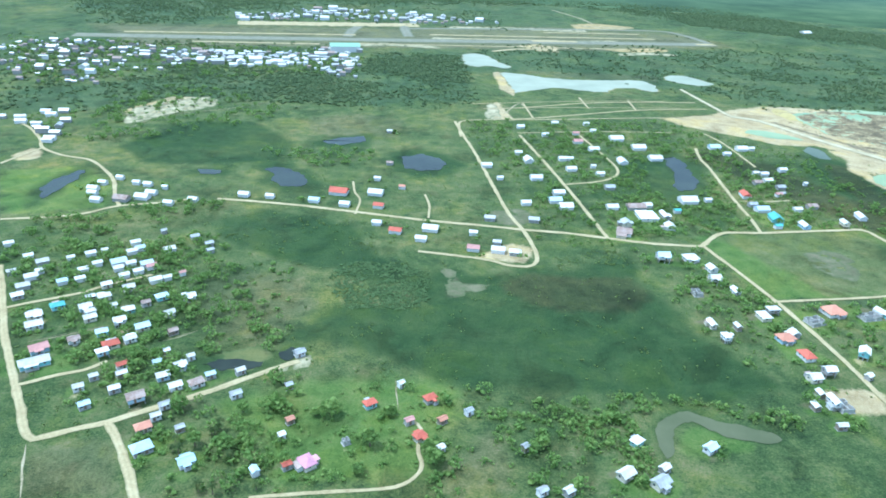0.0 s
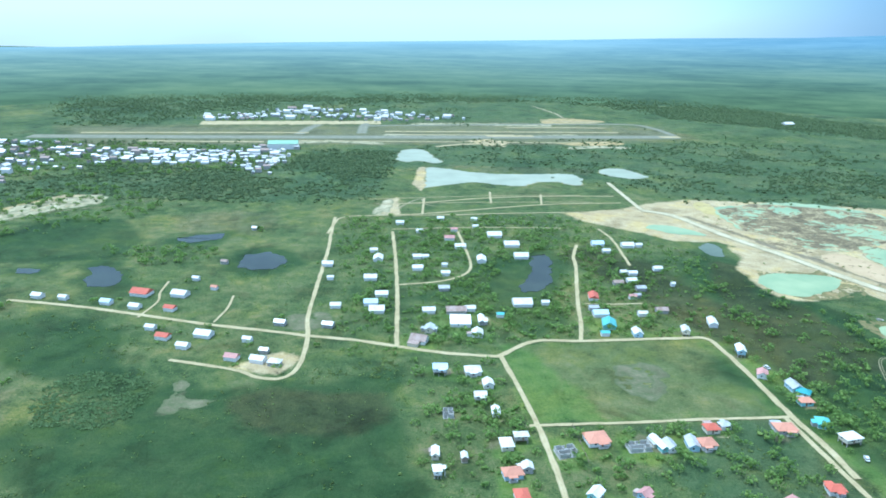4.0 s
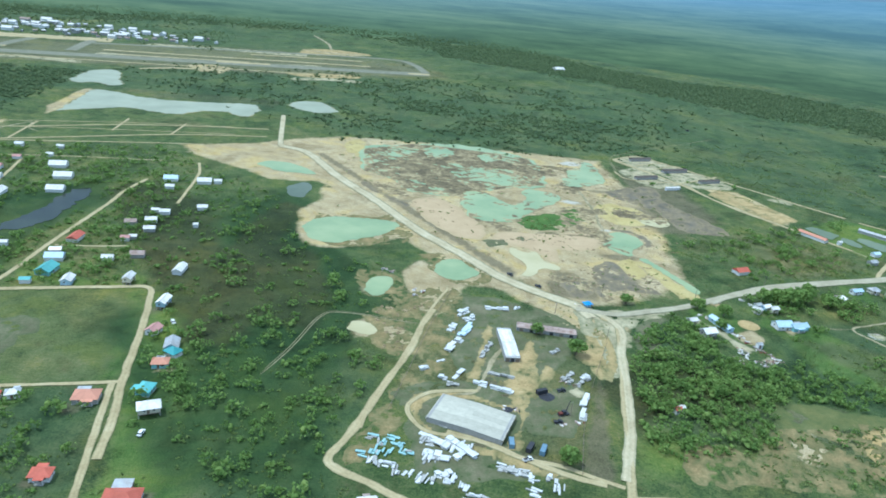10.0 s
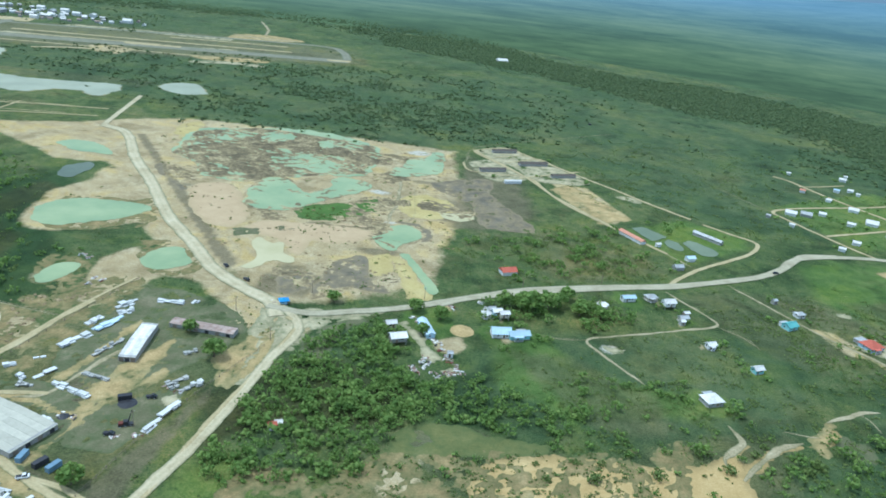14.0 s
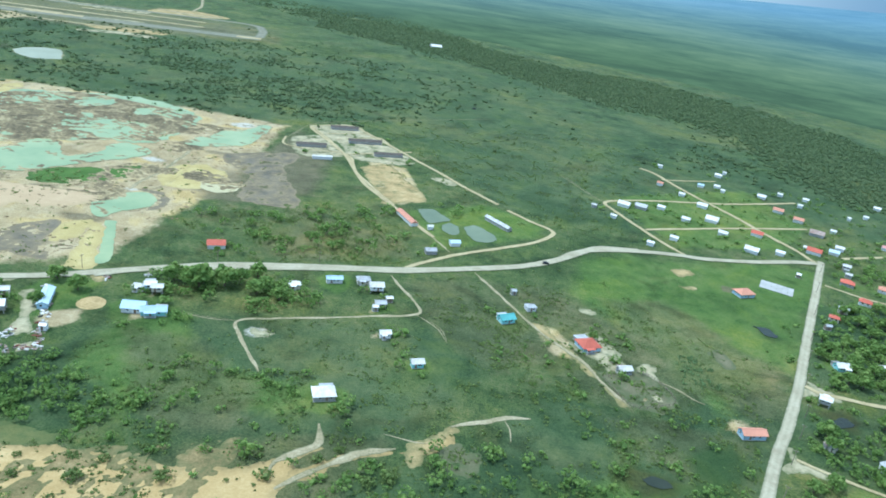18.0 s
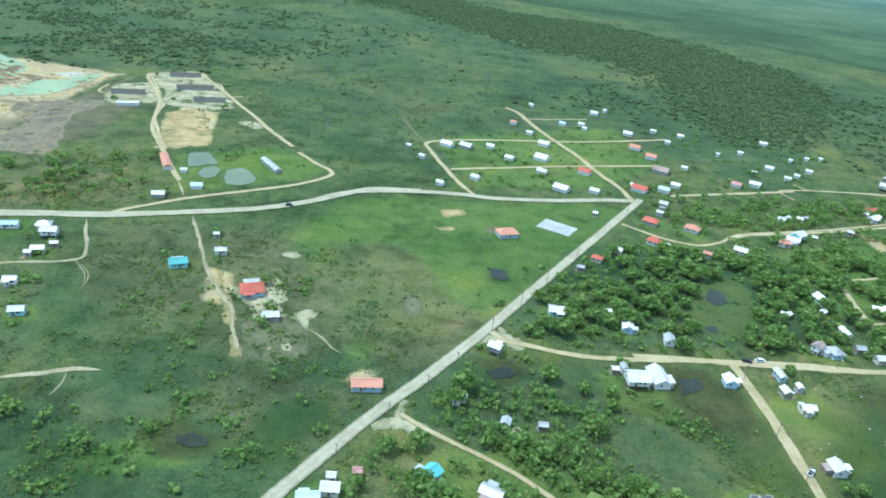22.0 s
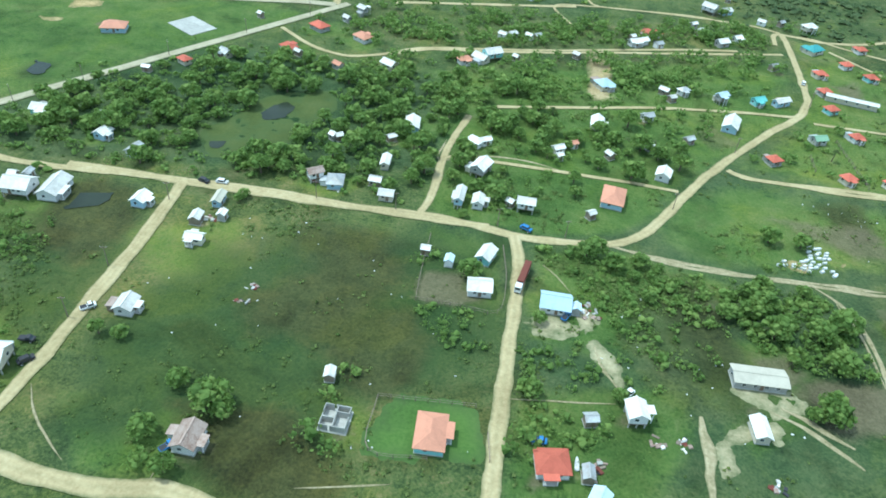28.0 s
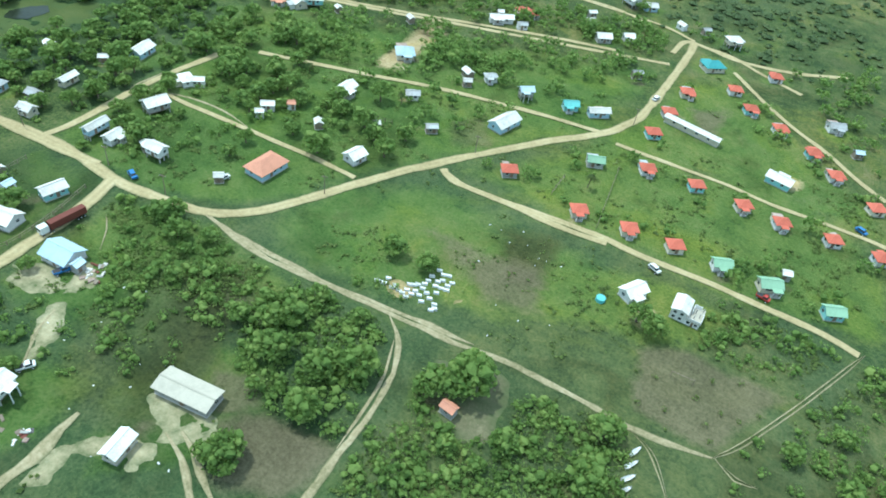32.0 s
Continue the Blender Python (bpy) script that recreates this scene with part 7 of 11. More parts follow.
house(976.2, 333.8, 2.6, 2.0, 98, "w")
house(1024.8, 371.2, 2.2, 2.0, 98, "b")
house(898.7, 321.4, 6.2, 4.5, 6, "k")
house(781.6, 303.4, 5.3, 2.3, 6, "b")
house(786.3, 307.1, 4.3, 3.0, 6, "w")
house(785.7, 311.2, 2.2, 2.0, 6, "w")
house(991.2, 378.8, 2.6, 2.0, 98, "b")
house(791.9, 313.9, 2.2, 2.0, 6, "p")
house(984.3, 381.1, 2.2, 2.0, 6, "w")
house(1169.4, 466.9, 4.6, 3.3, 27, "g")
house(1154.0, 466.5, 5.1, 3.6, 27, "g")
house(1141.9, 466.0, 4.4, 3.1, 27, "g")
house(1156.8, 473.3, 2.2, 2.0, 27, "w")
house(1024.9, 412.4, 2.2, 2.0, 41, "w")
house(841.3, 341.2, 2.6, 2.0, 6, "s")
house(1129.9, 465.1, 3.9, 3.4, 32, "r")
house(928.7, 377.1, 2.4, 2.0, 98, "w")
house(1117.8, 463.6, 3.9, 3.4, 32, "r")
house(1001.7, 410.1, 2.2, 2.0, 152, "w")
house(1104.1, 461.9, 3.9, 3.4, 32, "r")
house(1177.7, 497.4, 4.1, 3.6, 32, "r")
house(1165.1, 496.5, 3.9, 3.4, 32, "r")
house(1151.5, 494.5, 3.9, 3.4, 32, "r")
house(944.6, 403.2, 4.1, 2.9, 41, "u")
house(1081.3, 465.3, 4.0, 3.5, 32, "r")
house(866.9, 374.6, 2.2, 2.0, 6, "w")
house(870.2, 376.4, 2.9, 2.0, 98, "s")
house(251.7, 247.6, 4.9, 6.0, 7, "p")
house(294.9, 248.5, 9.8, 7.7, 7, "r")
house(1140.6, 495.2, 3.9, 3.4, 32, "r")
house(238.8, 245.2, 3.5, 2.4, 7, "k")
house(1028.0, 448.2, 2.2, 2.6, 41, "w")
house(1012.2, 441.3, 2.2, 2.0, 41, "w")
house(1126.8, 495.4, 3.9, 3.4, 32, "r")
house(269.3, 258.2, 5.6, 4.0, 7, "r")
house(1173.8, 521.0, 4.2, 3.7, 32, "r")
house(1040.5, 458.9, 2.2, 2.0, 41, "w")
house(1098.8, 486.4, 4.5, 3.2, 27, "g")
house(1011.3, 445.8, 3.7, 2.6, 41, "w")
house(1112.6, 493.4, 3.9, 3.4, 32, "r")
house(363.5, 250.0, 5.1, 3.6, 7, "w")
house(371.2, 243.5, 2.8, 2.0, 7, "w")
house(356.1, 245.3, 6.7, 4.9, 7, "T")
house(1015.9, 450.7, 2.2, 2.0, 41, "o")
house(1053.6, 468.4, 3.3, 2.3, 41, "s")
house(184.2, 246.4, 5.4, 3.8, 54, "w")
house(984.7, 440.3, 4.7, 3.3, 152, "w")
house(159.2, 244.5, 6.4, 4.6, 97, "r")
house(987.9, 442.0, 3.4, 2.4, 41, "w")
house(1146.6, 515.7, 7.1, 3.9, 174, "w")
house(958.7, 432.7, 2.8, 2.0, 41, "w")
house(942.9, 427.2, 2.2, 2.0, 41, "w")
house(-71.4, 172.3, 4.6, 3.3, 35, "B")
house(941.0, 427.0, 2.2, 2.0, 152, "w")
house(-34.1, 173.4, 3.8, 5.1, 35, "P")
house(639.2, 340.6, 7.1, 5.6, 18, "w")
house(38.9, 163.9, 3.1, 2.1, 35, "s")
house(1160.9, 530.7, 4.2, 3.7, 32, "r")
house(47.2, 164.2, 3.4, 2.4, 35, "w")
house(-87.1, 177.6, 5.8, 4.2, 35, "b")
house(-49.5, 169.0, 2.2, 2.7, 35, "b")
house(-43.2, 193.6, 2.6, 2.0, 35, "o")
house(1039.2, 480.1, 3.8, 2.7, 41, "s")
house(-90.3, 187.6, 4.6, 3.3, 35, "o")
house(-40.2, 171.9, 2.9, 2.0, 35, "r")
house(-78.4, 187.8, 2.8, 2.0, 35, "s")
house(869.5, 412.6, 2.5, 2.0, 6, "w")
house(1107.4, 513.8, 4.2, 3.7, 32, "r")
house(76.8, 168.9, 5.2, 3.7, 35, "s")
house(156.3, 257.6, 6.8, 5.0, 14, "o")
house(8.0, 181.8, 2.2, 2.0, 35, "w")
house(161.8, 261.4, 3.8, 3.5, 97, "w")
house(66.6, 172.2, 5.0, 3.5, 35, "w")
house(1152.8, 539.2, 4.2, 3.7, 32, "r")
house(18.0, 201.2, 2.7, 2.0, 35, "s")
house(-16.9, 203.9, 4.0, 2.8, 35, "r")
house(849.8, 408.7, 5.7, 4.1, 6, "w")
house(-23.2, 184.2, 2.2, 2.0, 35, "k")
house(478.6, 303.8, 2.7, 2.0, 19, "r")
house(35.9, 183.5, 2.2, 2.0, 35, "s")
house(129.4, 255.2, 3.8, 2.7, 99, "w")
house(1116.9, 524.9, 18.6, 2.3, 174, "w")
house(-44.5, 185.7, 2.2, 2.0, 35, "w")
house(480.4, 305.0, 2.2, 2.0, 19, "w")
house(-88.3, 193.5, 3.2, 2.2, 35, "w")
house(1089.1, 512.9, 6.6, 2.9, 41, "w")
house(79.9, 175.3, 3.3, 2.3, 35, "w")
house(1080.3, 510.2, 4.5, 3.2, 41, "t")
house(1165.2, 549.8, 2.7, 2.0, 27, "b")
house(4.4, 207.9, 4.1, 2.9, 35, "r")
house(749.0, 381.6, 5.2, 3.2, 22, "w")
house(-87.4, 199.5, 3.5, 2.5, 35, "s")
house(1.0, 187.3, 3.8, 2.6, 35, "r")
house(98.4, 185.7, 4.1, 2.9, 35, "b")
house(-2.8, 195.2, 3.0, 2.0, 35, "p")
house(1066.2, 505.8, 4.1, 2.9, 41, "b")
house(8.6, 196.1, 3.0, 2.1, 35, "o")
house(226.3, 282.6, 7.2, 4.0, 95, "s")
house(74.2, 188.0, 3.8, 2.7, 35, "w")
house(1048.0, 499.2, 2.7, 2.0, 41, "w")
house(232.2, 283.4, 6.0, 5.4, 12, "o")
house(-64.8, 206.9, 3.7, 2.6, 35, "s")
house(1107.5, 529.8, 4.1, 3.6, 32, "r")
house(177.1, 273.6, 7.6, 6.0, 16, "k")
house(1140.7, 546.7, 4.2, 3.7, 32, "r")
house(668.8, 366.6, 4.4, 3.1, 18, "w")
house(150.3, 199.4, 3.6, 2.0, 4, "w")
house(189.7, 282.6, 8.6, 7.4, 18, "o")
house(-98.1, 201.9, 5.5, 4.0, 35, "u")
house(-47.2, 212.9, 2.5, 2.0, 35, "s")
house(1052.3, 507.6, 3.8, 2.7, 41, "s")
house(1045.1, 504.7, 3.6, 2.5, 152, "w")
house(205.4, 279.5, 8.6, 5.2, 14, "k")
house(267.0, 297.4, 8.0, 5.8, 8, "o")
house(-6.5, 216.1, 2.3, 2.0, 35, "w")
house(-114.3, 198.3, 3.6, 2.5, 35, "b")
house(-87.3, 210.4, 4.1, 2.9, 35, "w")
house(146.3, 210.5, 3.4, 2.2, 99, "w")
house(152.0, 218.4, 3.4, 2.4, 99, "w")
house(157.4, 211.6, 6.4, 4.8, 99, "k")
house(153.8, 212.4, 5.6, 2.4, 99, "w")
house(243.2, 297.3, 4.2, 3.2, 14, "s")
house(1156.3, 562.3, 5.0, 3.6, 27, "s")
house(1022.4, 501.1, 5.7, 5.7, 41, "B")
house(-107.9, 207.7, 3.7, 2.6, 35, "w")
house(237.1, 294.6, 5.4, 4.6, 12, "r")
house(-80.4, 212.8, 4.8, 3.4, 35, "u")
house(1129.5, 552.6, 4.2, 3.7, 32, "r")
house(737.4, 397.7, 8.0, 7.2, 22, "r")
house(-76.9, 217.9, 3.3, 2.3, 35, "b")
house(-66.7, 221.0, 3.3, 2.3, 35, "w")
house(154.7, 228.7, 4.6, 3.9, 14, "w")
house(-93.7, 216.2, 4.2, 3.0, 35, "w")
house(1108.4, 547.6, 4.2, 3.7, 32, "r")
house(177.6, 230.7, 3.0, 2.2, 30, "w")
house(201.5, 249.6, 4.4, 3.2, 44, "p")
house(197.4, 239.6, 2.4, 1.8, 40, "w")
house(-120.6, 207.9, 3.4, 2.4, 35, "w")
house(-118.1, 214.5, 2.9, 2.0, 35, "w")
house(162.1, 232.3, 4.4, 3.5, 12, "w")
house(538.1, 357.9, 2.2, 2.0, 5, "s")
house(-108.9, 216.8, 3.6, 2.5, 35, "w")
house(862.5, 447.3, 2.9, 2.0, 6, "s")
house(1090.0, 547.1, 3.5, 2.4, 41, "s")
house(1121.6, 562.3, 4.2, 3.7, 32, "r")
house(655.2, 384.4, 4.0, 2.8, 18, "w")
house(-89.7, 223.4, 4.0, 2.8, 35, "w")
house(-98.7, 224.6, 3.0, 2.1, 35, "b")
house(-87.6, 229.1, 2.7, 2.0, 35, "w")
house(923.8, 476.6, 3.7, 2.6, 152, "o")
house(-111.0, 222.1, 3.6, 2.5, 35, "r")
house(516.8, 365.6, 6.4, 4.6, 19, "w")
house(941.4, 484.9, 5.5, 3.9, 152, "w")
house(568.3, 378.3, 9.0, 4.1, 18, "B")
house(-47.0, 234.2, 3.8, 2.7, 35, "s")
house(871.0, 458.3, 4.3, 3.0, 152, "r")
house(967.3, 500.7, 4.7, 3.3, 41, "o")
house(973.1, 505.1, 5.8, 4.2, 152, "w")
house(131.1, 296.8, 5.6, 4.0, 99, "k")
house(986.2, 511.6, 2.2, 2.0, 152, "w")
house(976.8, 509.0, 6.6, 4.8, 41, "w")
house(560.6, 379.3, 8.0, 5.8, 5, "B")
house(-97.8, 232.4, 2.2, 2.0, 35, "w")
house(1009.4, 524.2, 2.9, 2.0, 152, "w")
house(-120.6, 228.6, 4.0, 2.8, 35, "w")
house(704.3, 410.8, 6.4, 4.6, 30, "t")
house(1131.6, 583.9, 4.2, 3.7, 32, "r")
house(1110.0, 574.8, 7.4, 5.4, 41, "T")
house(881.4, 469.7, 4.4, 3.1, 152, "s")
house(513.4, 376.2, 4.2, 2.9, 19, "w")
house(-143.1, 222.1, 9.9, 4.6, 35, "w")
house(716.1, 424.4, 4.2, 3.0, 18, "s")
house(528.5, 377.3, 13.3, 3.5, 109, "b")
house(-120.5, 235.7, 5.6, 4.0, 35, "r")
house(-114.8, 240.0, 4.2, 3.0, 35, "w")
house(905.7, 481.4, 3.0, 2.0, 152, "w")
house(-146.1, 231.4, 6.2, 4.4, 35, "p")
house(1042.3, 550.8, 3.6, 2.5, 41, "s")
house(285.1, 333.8, 6.9, 5.0, 99, "s")
house(1069.8, 565.3, 5.3, 3.8, 41, "w")
house(649.1, 404.6, 2.3, 2.0, 18, "w")
house(563.4, 393.9, 4.1, 2.9, 18, "w")
house(650.8, 408.4, 4.3, 3.0, 19, "s")
house(900.8, 484.0, 5.9, 4.2, 152, "r")
house(1033.6, 550.2, 8.8, 3.1, 41, "w")
house(-100.1, 246.6, 3.6, 2.5, 35, "u")
house(560.2, 395.5, 4.1, 2.9, 19, "w")
house(1076.9, 573.4, 3.8, 2.7, 41, "w")
house(1031.0, 554.4, 2.2, 2.0, 41, "w")
house(555.6, 394.9, 4.0, 2.8, 5, "w")
house(-135.9, 238.0, 3.9, 2.7, 35, "u")
house(654.0, 413.8, 2.8, 2.0, 18, "w")
house(-127.5, 244.0, 4.0, 2.8, 35, "b")
house(987.9, 535.8, 3.0, 2.1, 152, "w")
house(558.3, 400.0, 3.4, 2.4, 18, "s")
house(991.3, 537.4, 3.2, 2.2, 41, "s")
house(-113.3, 249.2, 5.1, 3.7, 35, "b")
house(1040.7, 563.6, 4.2, 2.9, 41, "r")
house(709.3, 438.1, 2.2, 2.0, 18, "s")
house(1036.8, 562.1, 4.7, 3.4, 152, "r")
house(831.4, 474.5, 8.9, 6.5, 18, "o")
house(1060.3, 574.9, 3.4, 2.4, 41, "w")
house(1111.3, 600.8, 5.8, 4.1, 41, "w")
house(923.7, 505.2, 6.7, 4.8, 152, "o")
house(-123.2, 251.4, 4.4, 3.1, 35, "w")
house(647.6, 421.6, 5.8, 4.1, 18, "w")
house(-156.1, 247.7, 5.8, 4.2, 35, "w")
house(613.3, 414.9, 4.4, 3.1, 18, "w")
house(-106.2, 260.6, 3.8, 2.7, 35, "w")
house(1058.0, 582.6, 3.1, 2.1, 41, "w")
house(-136.8, 254.7, 4.5, 3.2, 35, "w")
house(1099.5, 603.6, 3.2, 2.2, 41, "s")
house(1090.3, 600.6, 3.6, 2.5, 152, "w")
house(-124.0, 262.1, 4.6, 3.3, 35, "w")
house(641.1, 428.7, 5.5, 3.9, 18, "s")
house(628.6, 425.4, 6.7, 3.0, 18, "B")
house(-138.8, 259.7, 3.8, 2.7, 35, "w")
house(-160.0, 255.5, 5.6, 4.0, 35, "w")
house(-131.5, 265.0, 3.1, 2.1, 35, "w")
house(977.0, 532.3, 3.5, 2.4, 152, "w")
house(903.6, 508.6, 6.8, 4.9, 152, "r")
house(-142.4, 263.1, 4.6, 3.3, 35, "w")
house(980.7, 534.6, 3.6, 2.5, 41, "w")
house(-118.9, 268.3, 3.5, 2.5, 35, "u")
house(-102.5, 275.1, 4.9, 3.5, 35, "w")
house(1074.0, 608.2, 5.1, 3.6, 41, "w")
house(-114.1, 274.3, 4.8, 3.4, 35, "b")
house(-154.1, 263.4, 5.0, 3.6, 35, "t")
house(876.3, 510.3, 2.2, 2.0, 152, "w")
house(1066.1, 606.5, 6.4, 4.6, 152, "w")
house(910.9, 521.4, 3.4, 2.3, 152, "w")
house(-143.9, 271.5, 3.6, 2.5, 35, "w")
house(-138.4, 272.6, 4.8, 3.4, 35, "w")
house(-131.2, 281.3, 4.5, 3.2, 35, "w")
house(914.5, 531.5, 3.9, 2.8, 152, "w")
house(-174.9, 270.7, 4.3, 3.1, 35, "w")
house(-141.9, 283.2, 4.0, 2.8, 35, "w")
house(1076.3, 627.1, 2.2, 2.0, 152, "s")
house(47.7, 333.2, 5.7, 4.1, 171, "w")
far_house(-122.3, 289.6, 5.1, 3.6, 35, "w")
far_house(39.0, 335.8, 6.8, 4.9, 171, "w")
far_house(570.5, 444.8, 7.9, 5.7, 18, "r")
far_house(-117.8, 292.1, 3.4, 2.4, 35, "w")
far_house(669.4, 472.0, 5.4, 3.8, 18, "s")
far_house(208.4, 383.0, 4.2, 2.9, 8, "t")
far_house(-155.7, 287.9, 4.1, 2.9, 35, "w")
far_house(-177.0, 279.4, 5.3, 3.8, 35, "s")
far_house(-162.3, 284.8, 4.1, 2.9, 35, "b")
far_house(-137.8, 292.9, 4.1, 2.9, 35, "w")
far_house(-112.5, 297.2, 2.6, 2.0, 35, "p")
far_house(26.0, 336.8, 6.2, 4.5, 171, "p")
far_house(-133.1, 297.6, 4.2, 3.0, 35, "w")
far_house(681.5, 486.9, 5.1, 3.7, 18, "b")
far_house(-178.0, 288.5, 5.4, 3.9, 35, "w")
far_house(39.1, 345.1, 4.2, 3.0, 171, "s")
far_house(-143.2, 299.7, 4.2, 3.0, 35, "w")
far_house(-128.9, 302.9, 4.4, 3.1, 35, "p")
far_house(-158.4, 296.9, 4.2, 3.0, 35, "w")
far_house(-177.0, 294.3, 3.4, 2.4, 35, "w")
far_house(879.8, 543.6, 5.0, 3.6, 152, "w")
far_house(-139.5, 305.1, 4.3, 3.0, 35, "w")
far_house(-132.1, 305.6, 5.3, 3.8, 35, "b")
far_house(-188.8, 292.2, 3.8, 2.7, 35, "s")
far_house(-154.7, 303.8, 4.0, 2.8, 35, "w")
far_house(-1.7, 346.4, 5.8, 4.2, 171, "w")
far_house(861.4, 541.9, 7.9, 5.8, 152, "w")
far_house(-145.7, 306.3, 6.6, 4.8, 35, "b")
far_house(906.3, 555.3, 8.2, 5.9, 152, "r")
far_house(920.6, 558.3, 5.7, 4.1, 152, "b")
far_house(27.0, 356.6, 4.3, 3.1, 171, "w")
far_house(706.3, 525.7, 19.7, 3.3, 129, "s")
far_house(-180.3, 303.4, 5.2, 3.7, 35, "s")
far_house(209.8, 409.6, 8.0, 5.8, 8, "b")
far_house(667.9, 504.7, 2.8, 2.0, 18, "w")
far_house(796.3, 528.9, 3.9, 2.8, 152, "w")
far_house(-169.4, 308.6, 3.2, 2.2, 35, "w")
far_house(233.4, 411.7, 5.1, 3.6, 8, "w")
far_house(153.9, 401.3, 3.8, 2.7, 8, "t")
far_house(-162.3, 314.0, 4.4, 3.1, 35, "w")
far_house(929.1, 568.0, 4.9, 3.5, 152, "w")
far_house(903.6, 559.9, 3.3, 2.3, 152, "w")
far_house(-189.6, 308.8, 4.0, 2.8, 35, "w")
far_house(-143.8, 317.9, 4.5, 3.2, 35, "w")
far_house(-157.2, 318.0, 2.8, 2.0, 35, "w")
far_house(-106.8, 322.4, 3.3, 2.3, 35, "s")
far_house(245.4, 418.0, 6.4, 4.6, 8, "u")
far_house(-15.8, 355.6, 6.5, 4.7, 171, "r")
far_house(207.1, 417.3, 5.2, 3.7, 8, "s")
far_house(-126.8, 321.9, 5.1, 3.7, 35, "w")
far_house(3.3, 360.5, 8.3, 6.1, 171, "w")
far_house(-141.4, 322.0, 4.2, 3.0, 35, "b")
far_house(967.9, 581.8, 5.5, 4.0, 152, "p")
far_house(980.1, 586.2, 6.1, 4.4, 152, "w")
far_house(37.5, 378.5, 5.8, 4.1, 171, "s")
far_house(63.1, 378.5, 5.8, 4.1, 171, "s")
far_house(129.5, 405.4, 11.0, 6.3, 8, "u")
far_house(814.4, 543.6, 4.6, 3.3, 152, "w")
far_house(-146.0, 328.3, 4.3, 3.0, 35, "w")
far_house(137.1, 408.7, 5.7, 4.1, 8, "w")
far_house(-109.6, 330.2, 3.9, 2.7, 35, "s")
far_house(180.2, 422.3, 4.1, 2.9, 8, "w")
far_house(166.8, 420.6, 10.6, 8.3, 8, "w")
far_house(114.3, 403.5, 6.8, 4.9, 8, "w")
far_house(-26.7, 365.5, 5.0, 3.5, 171, "w")
far_house(654.4, 514.4, 19.8, 3.8, 119, "o")
far_house(-205.8, 321.6, 4.2, 2.9, 35, "w")
far_house(1006.1, 604.6, 3.6, 2.5, 152, "w")
far_house(-119.1, 337.8, 4.0, 2.8, 35, "s")
far_house(61.5, 405.0, 5.7, 4.1, 8, "w")
far_house(232.9, 437.6, 4.2, 3.0, 8, "p")
far_house(1014.5, 612.2, 3.1, 2.2, 152, "w")
far_house(236.1, 439.8, 3.6, 2.5, 8, "s")
far_house(-137.0, 343.4, 2.6, 2.0, 35, "s")
far_house(80.5, 411.5, 7.6, 5.5, 8, "b")
far_house(852.1, 565.7, 5.4, 3.8, 152, "w")
far_house(782.4, 568.8, 3.4, 2.3, 152, "w")
far_house(84.7, 425.0, 7.2, 5.2, 8, "w")
far_house(877.5, 574.2, 7.0, 5.1, 152, "r")
far_house(-27.6, 391.0, 5.9, 4.3, 171, "r")
far_house(240.6, 452.4, 5.7, 4.1, 8, "s")
far_house(262.3, 462.0, 2.5, 2.0, 8, "w")
far_house(120.6, 438.7, 6.2, 4.4, 8, "s")
far_house(-47.7, 391.5, 5.9, 4.3, 171, "w")
far_house(833.4, 583.4, 5.1, 3.6, 152, "w")
far_house(228.2, 460.5, 5.8, 4.2, 8, "u")
far_house(772.8, 585.1, 3.0, 2.1, 152, "s")
far_house(237.4, 465.7, 5.9, 4.2, 8, "w")
far_house(853.2, 590.6, 7.8, 7.0, 152, "w")
far_house(925.7, 592.4, 8.9, 6.5, 152, "u")
far_house(-66.3, 396.0, 6.0, 4.3, 171, "b")
far_house(795.2, 596.9, 7.5, 5.4, 152, "w")
far_house(806.9, 597.1, 7.5, 5.4, 152, "s")
far_house(73.8, 452.0, 7.7, 5.6, 8, "w")
far_house(119.9, 465.4, 5.3, 3.8, 8, "w")
far_house(-30.9, 412.3, 8.8, 6.4, 171, "w")
far_house(240.8, 479.6, 5.4, 3.8, 8, "w")
far_house(942.0, 602.5, 3.6, 2.5, 152, "w")
far_house(235.2, 481.0, 4.0, 2.8, 8, "w")
far_house(821.9, 601.9, 4.8, 3.4, 152, "w")
far_house(-53.5, 411.7, 10.6, 7.8, 171, "r")
far_house(49.2, 448.7, 3.8, 2.7, 8, "w")
far_house(986.6, 608.3, 2.6, 2.0, 152, "w")
far_house(-15.1, 424.1, 3.8, 2.7, 171, "o")
far_house(-93.2, 399.6, 4.8, 3.4, 171, "w")
far_house(-147.9, 382.7, 5.2, 3.7, 171, "w")
far_house(259.1, 490.8, 5.5, 4.0, 8, "w")
far_house(-189.4, 383.5, 5.7, 4.1, 171, "w")
far_house(-109.0, 400.7, 6.0, 4.3, 171, "w")
far_house(-176.2, 386.8, 8.2, 5.9, 171, "u")
far_house(-135.8, 389.3, 5.2, 3.7, 171, "w")
far_house(101.3, 473.6, 6.7, 4.9, 8, "w")
far_house(924.5, 618.1, 6.6, 4.8, 152, "o")
far_house(118.4, 481.5, 3.4, 2.4, 8, "w")
far_house(-165.7, 390.7, 7.7, 5.6, 171, "w")
far_house(856.1, 620.0, 6.7, 4.8, 152, "w")
far_house(1000.7, 622.2, 4.9, 3.5, 152, "w")
far_house(1026.7, 624.4, 3.8, 2.7, 152, "w")
far_house(-195.8, 393.8, 5.3, 3.8, 171, "w")
far_house(-31.8, 438.1, 3.9, 2.8, 171, "w")
far_house(-162.9, 397.5, 6.0, 4.3, 171, "w")
far_house(-198.6, 401.1, 6.0, 4.3, 171, "w")
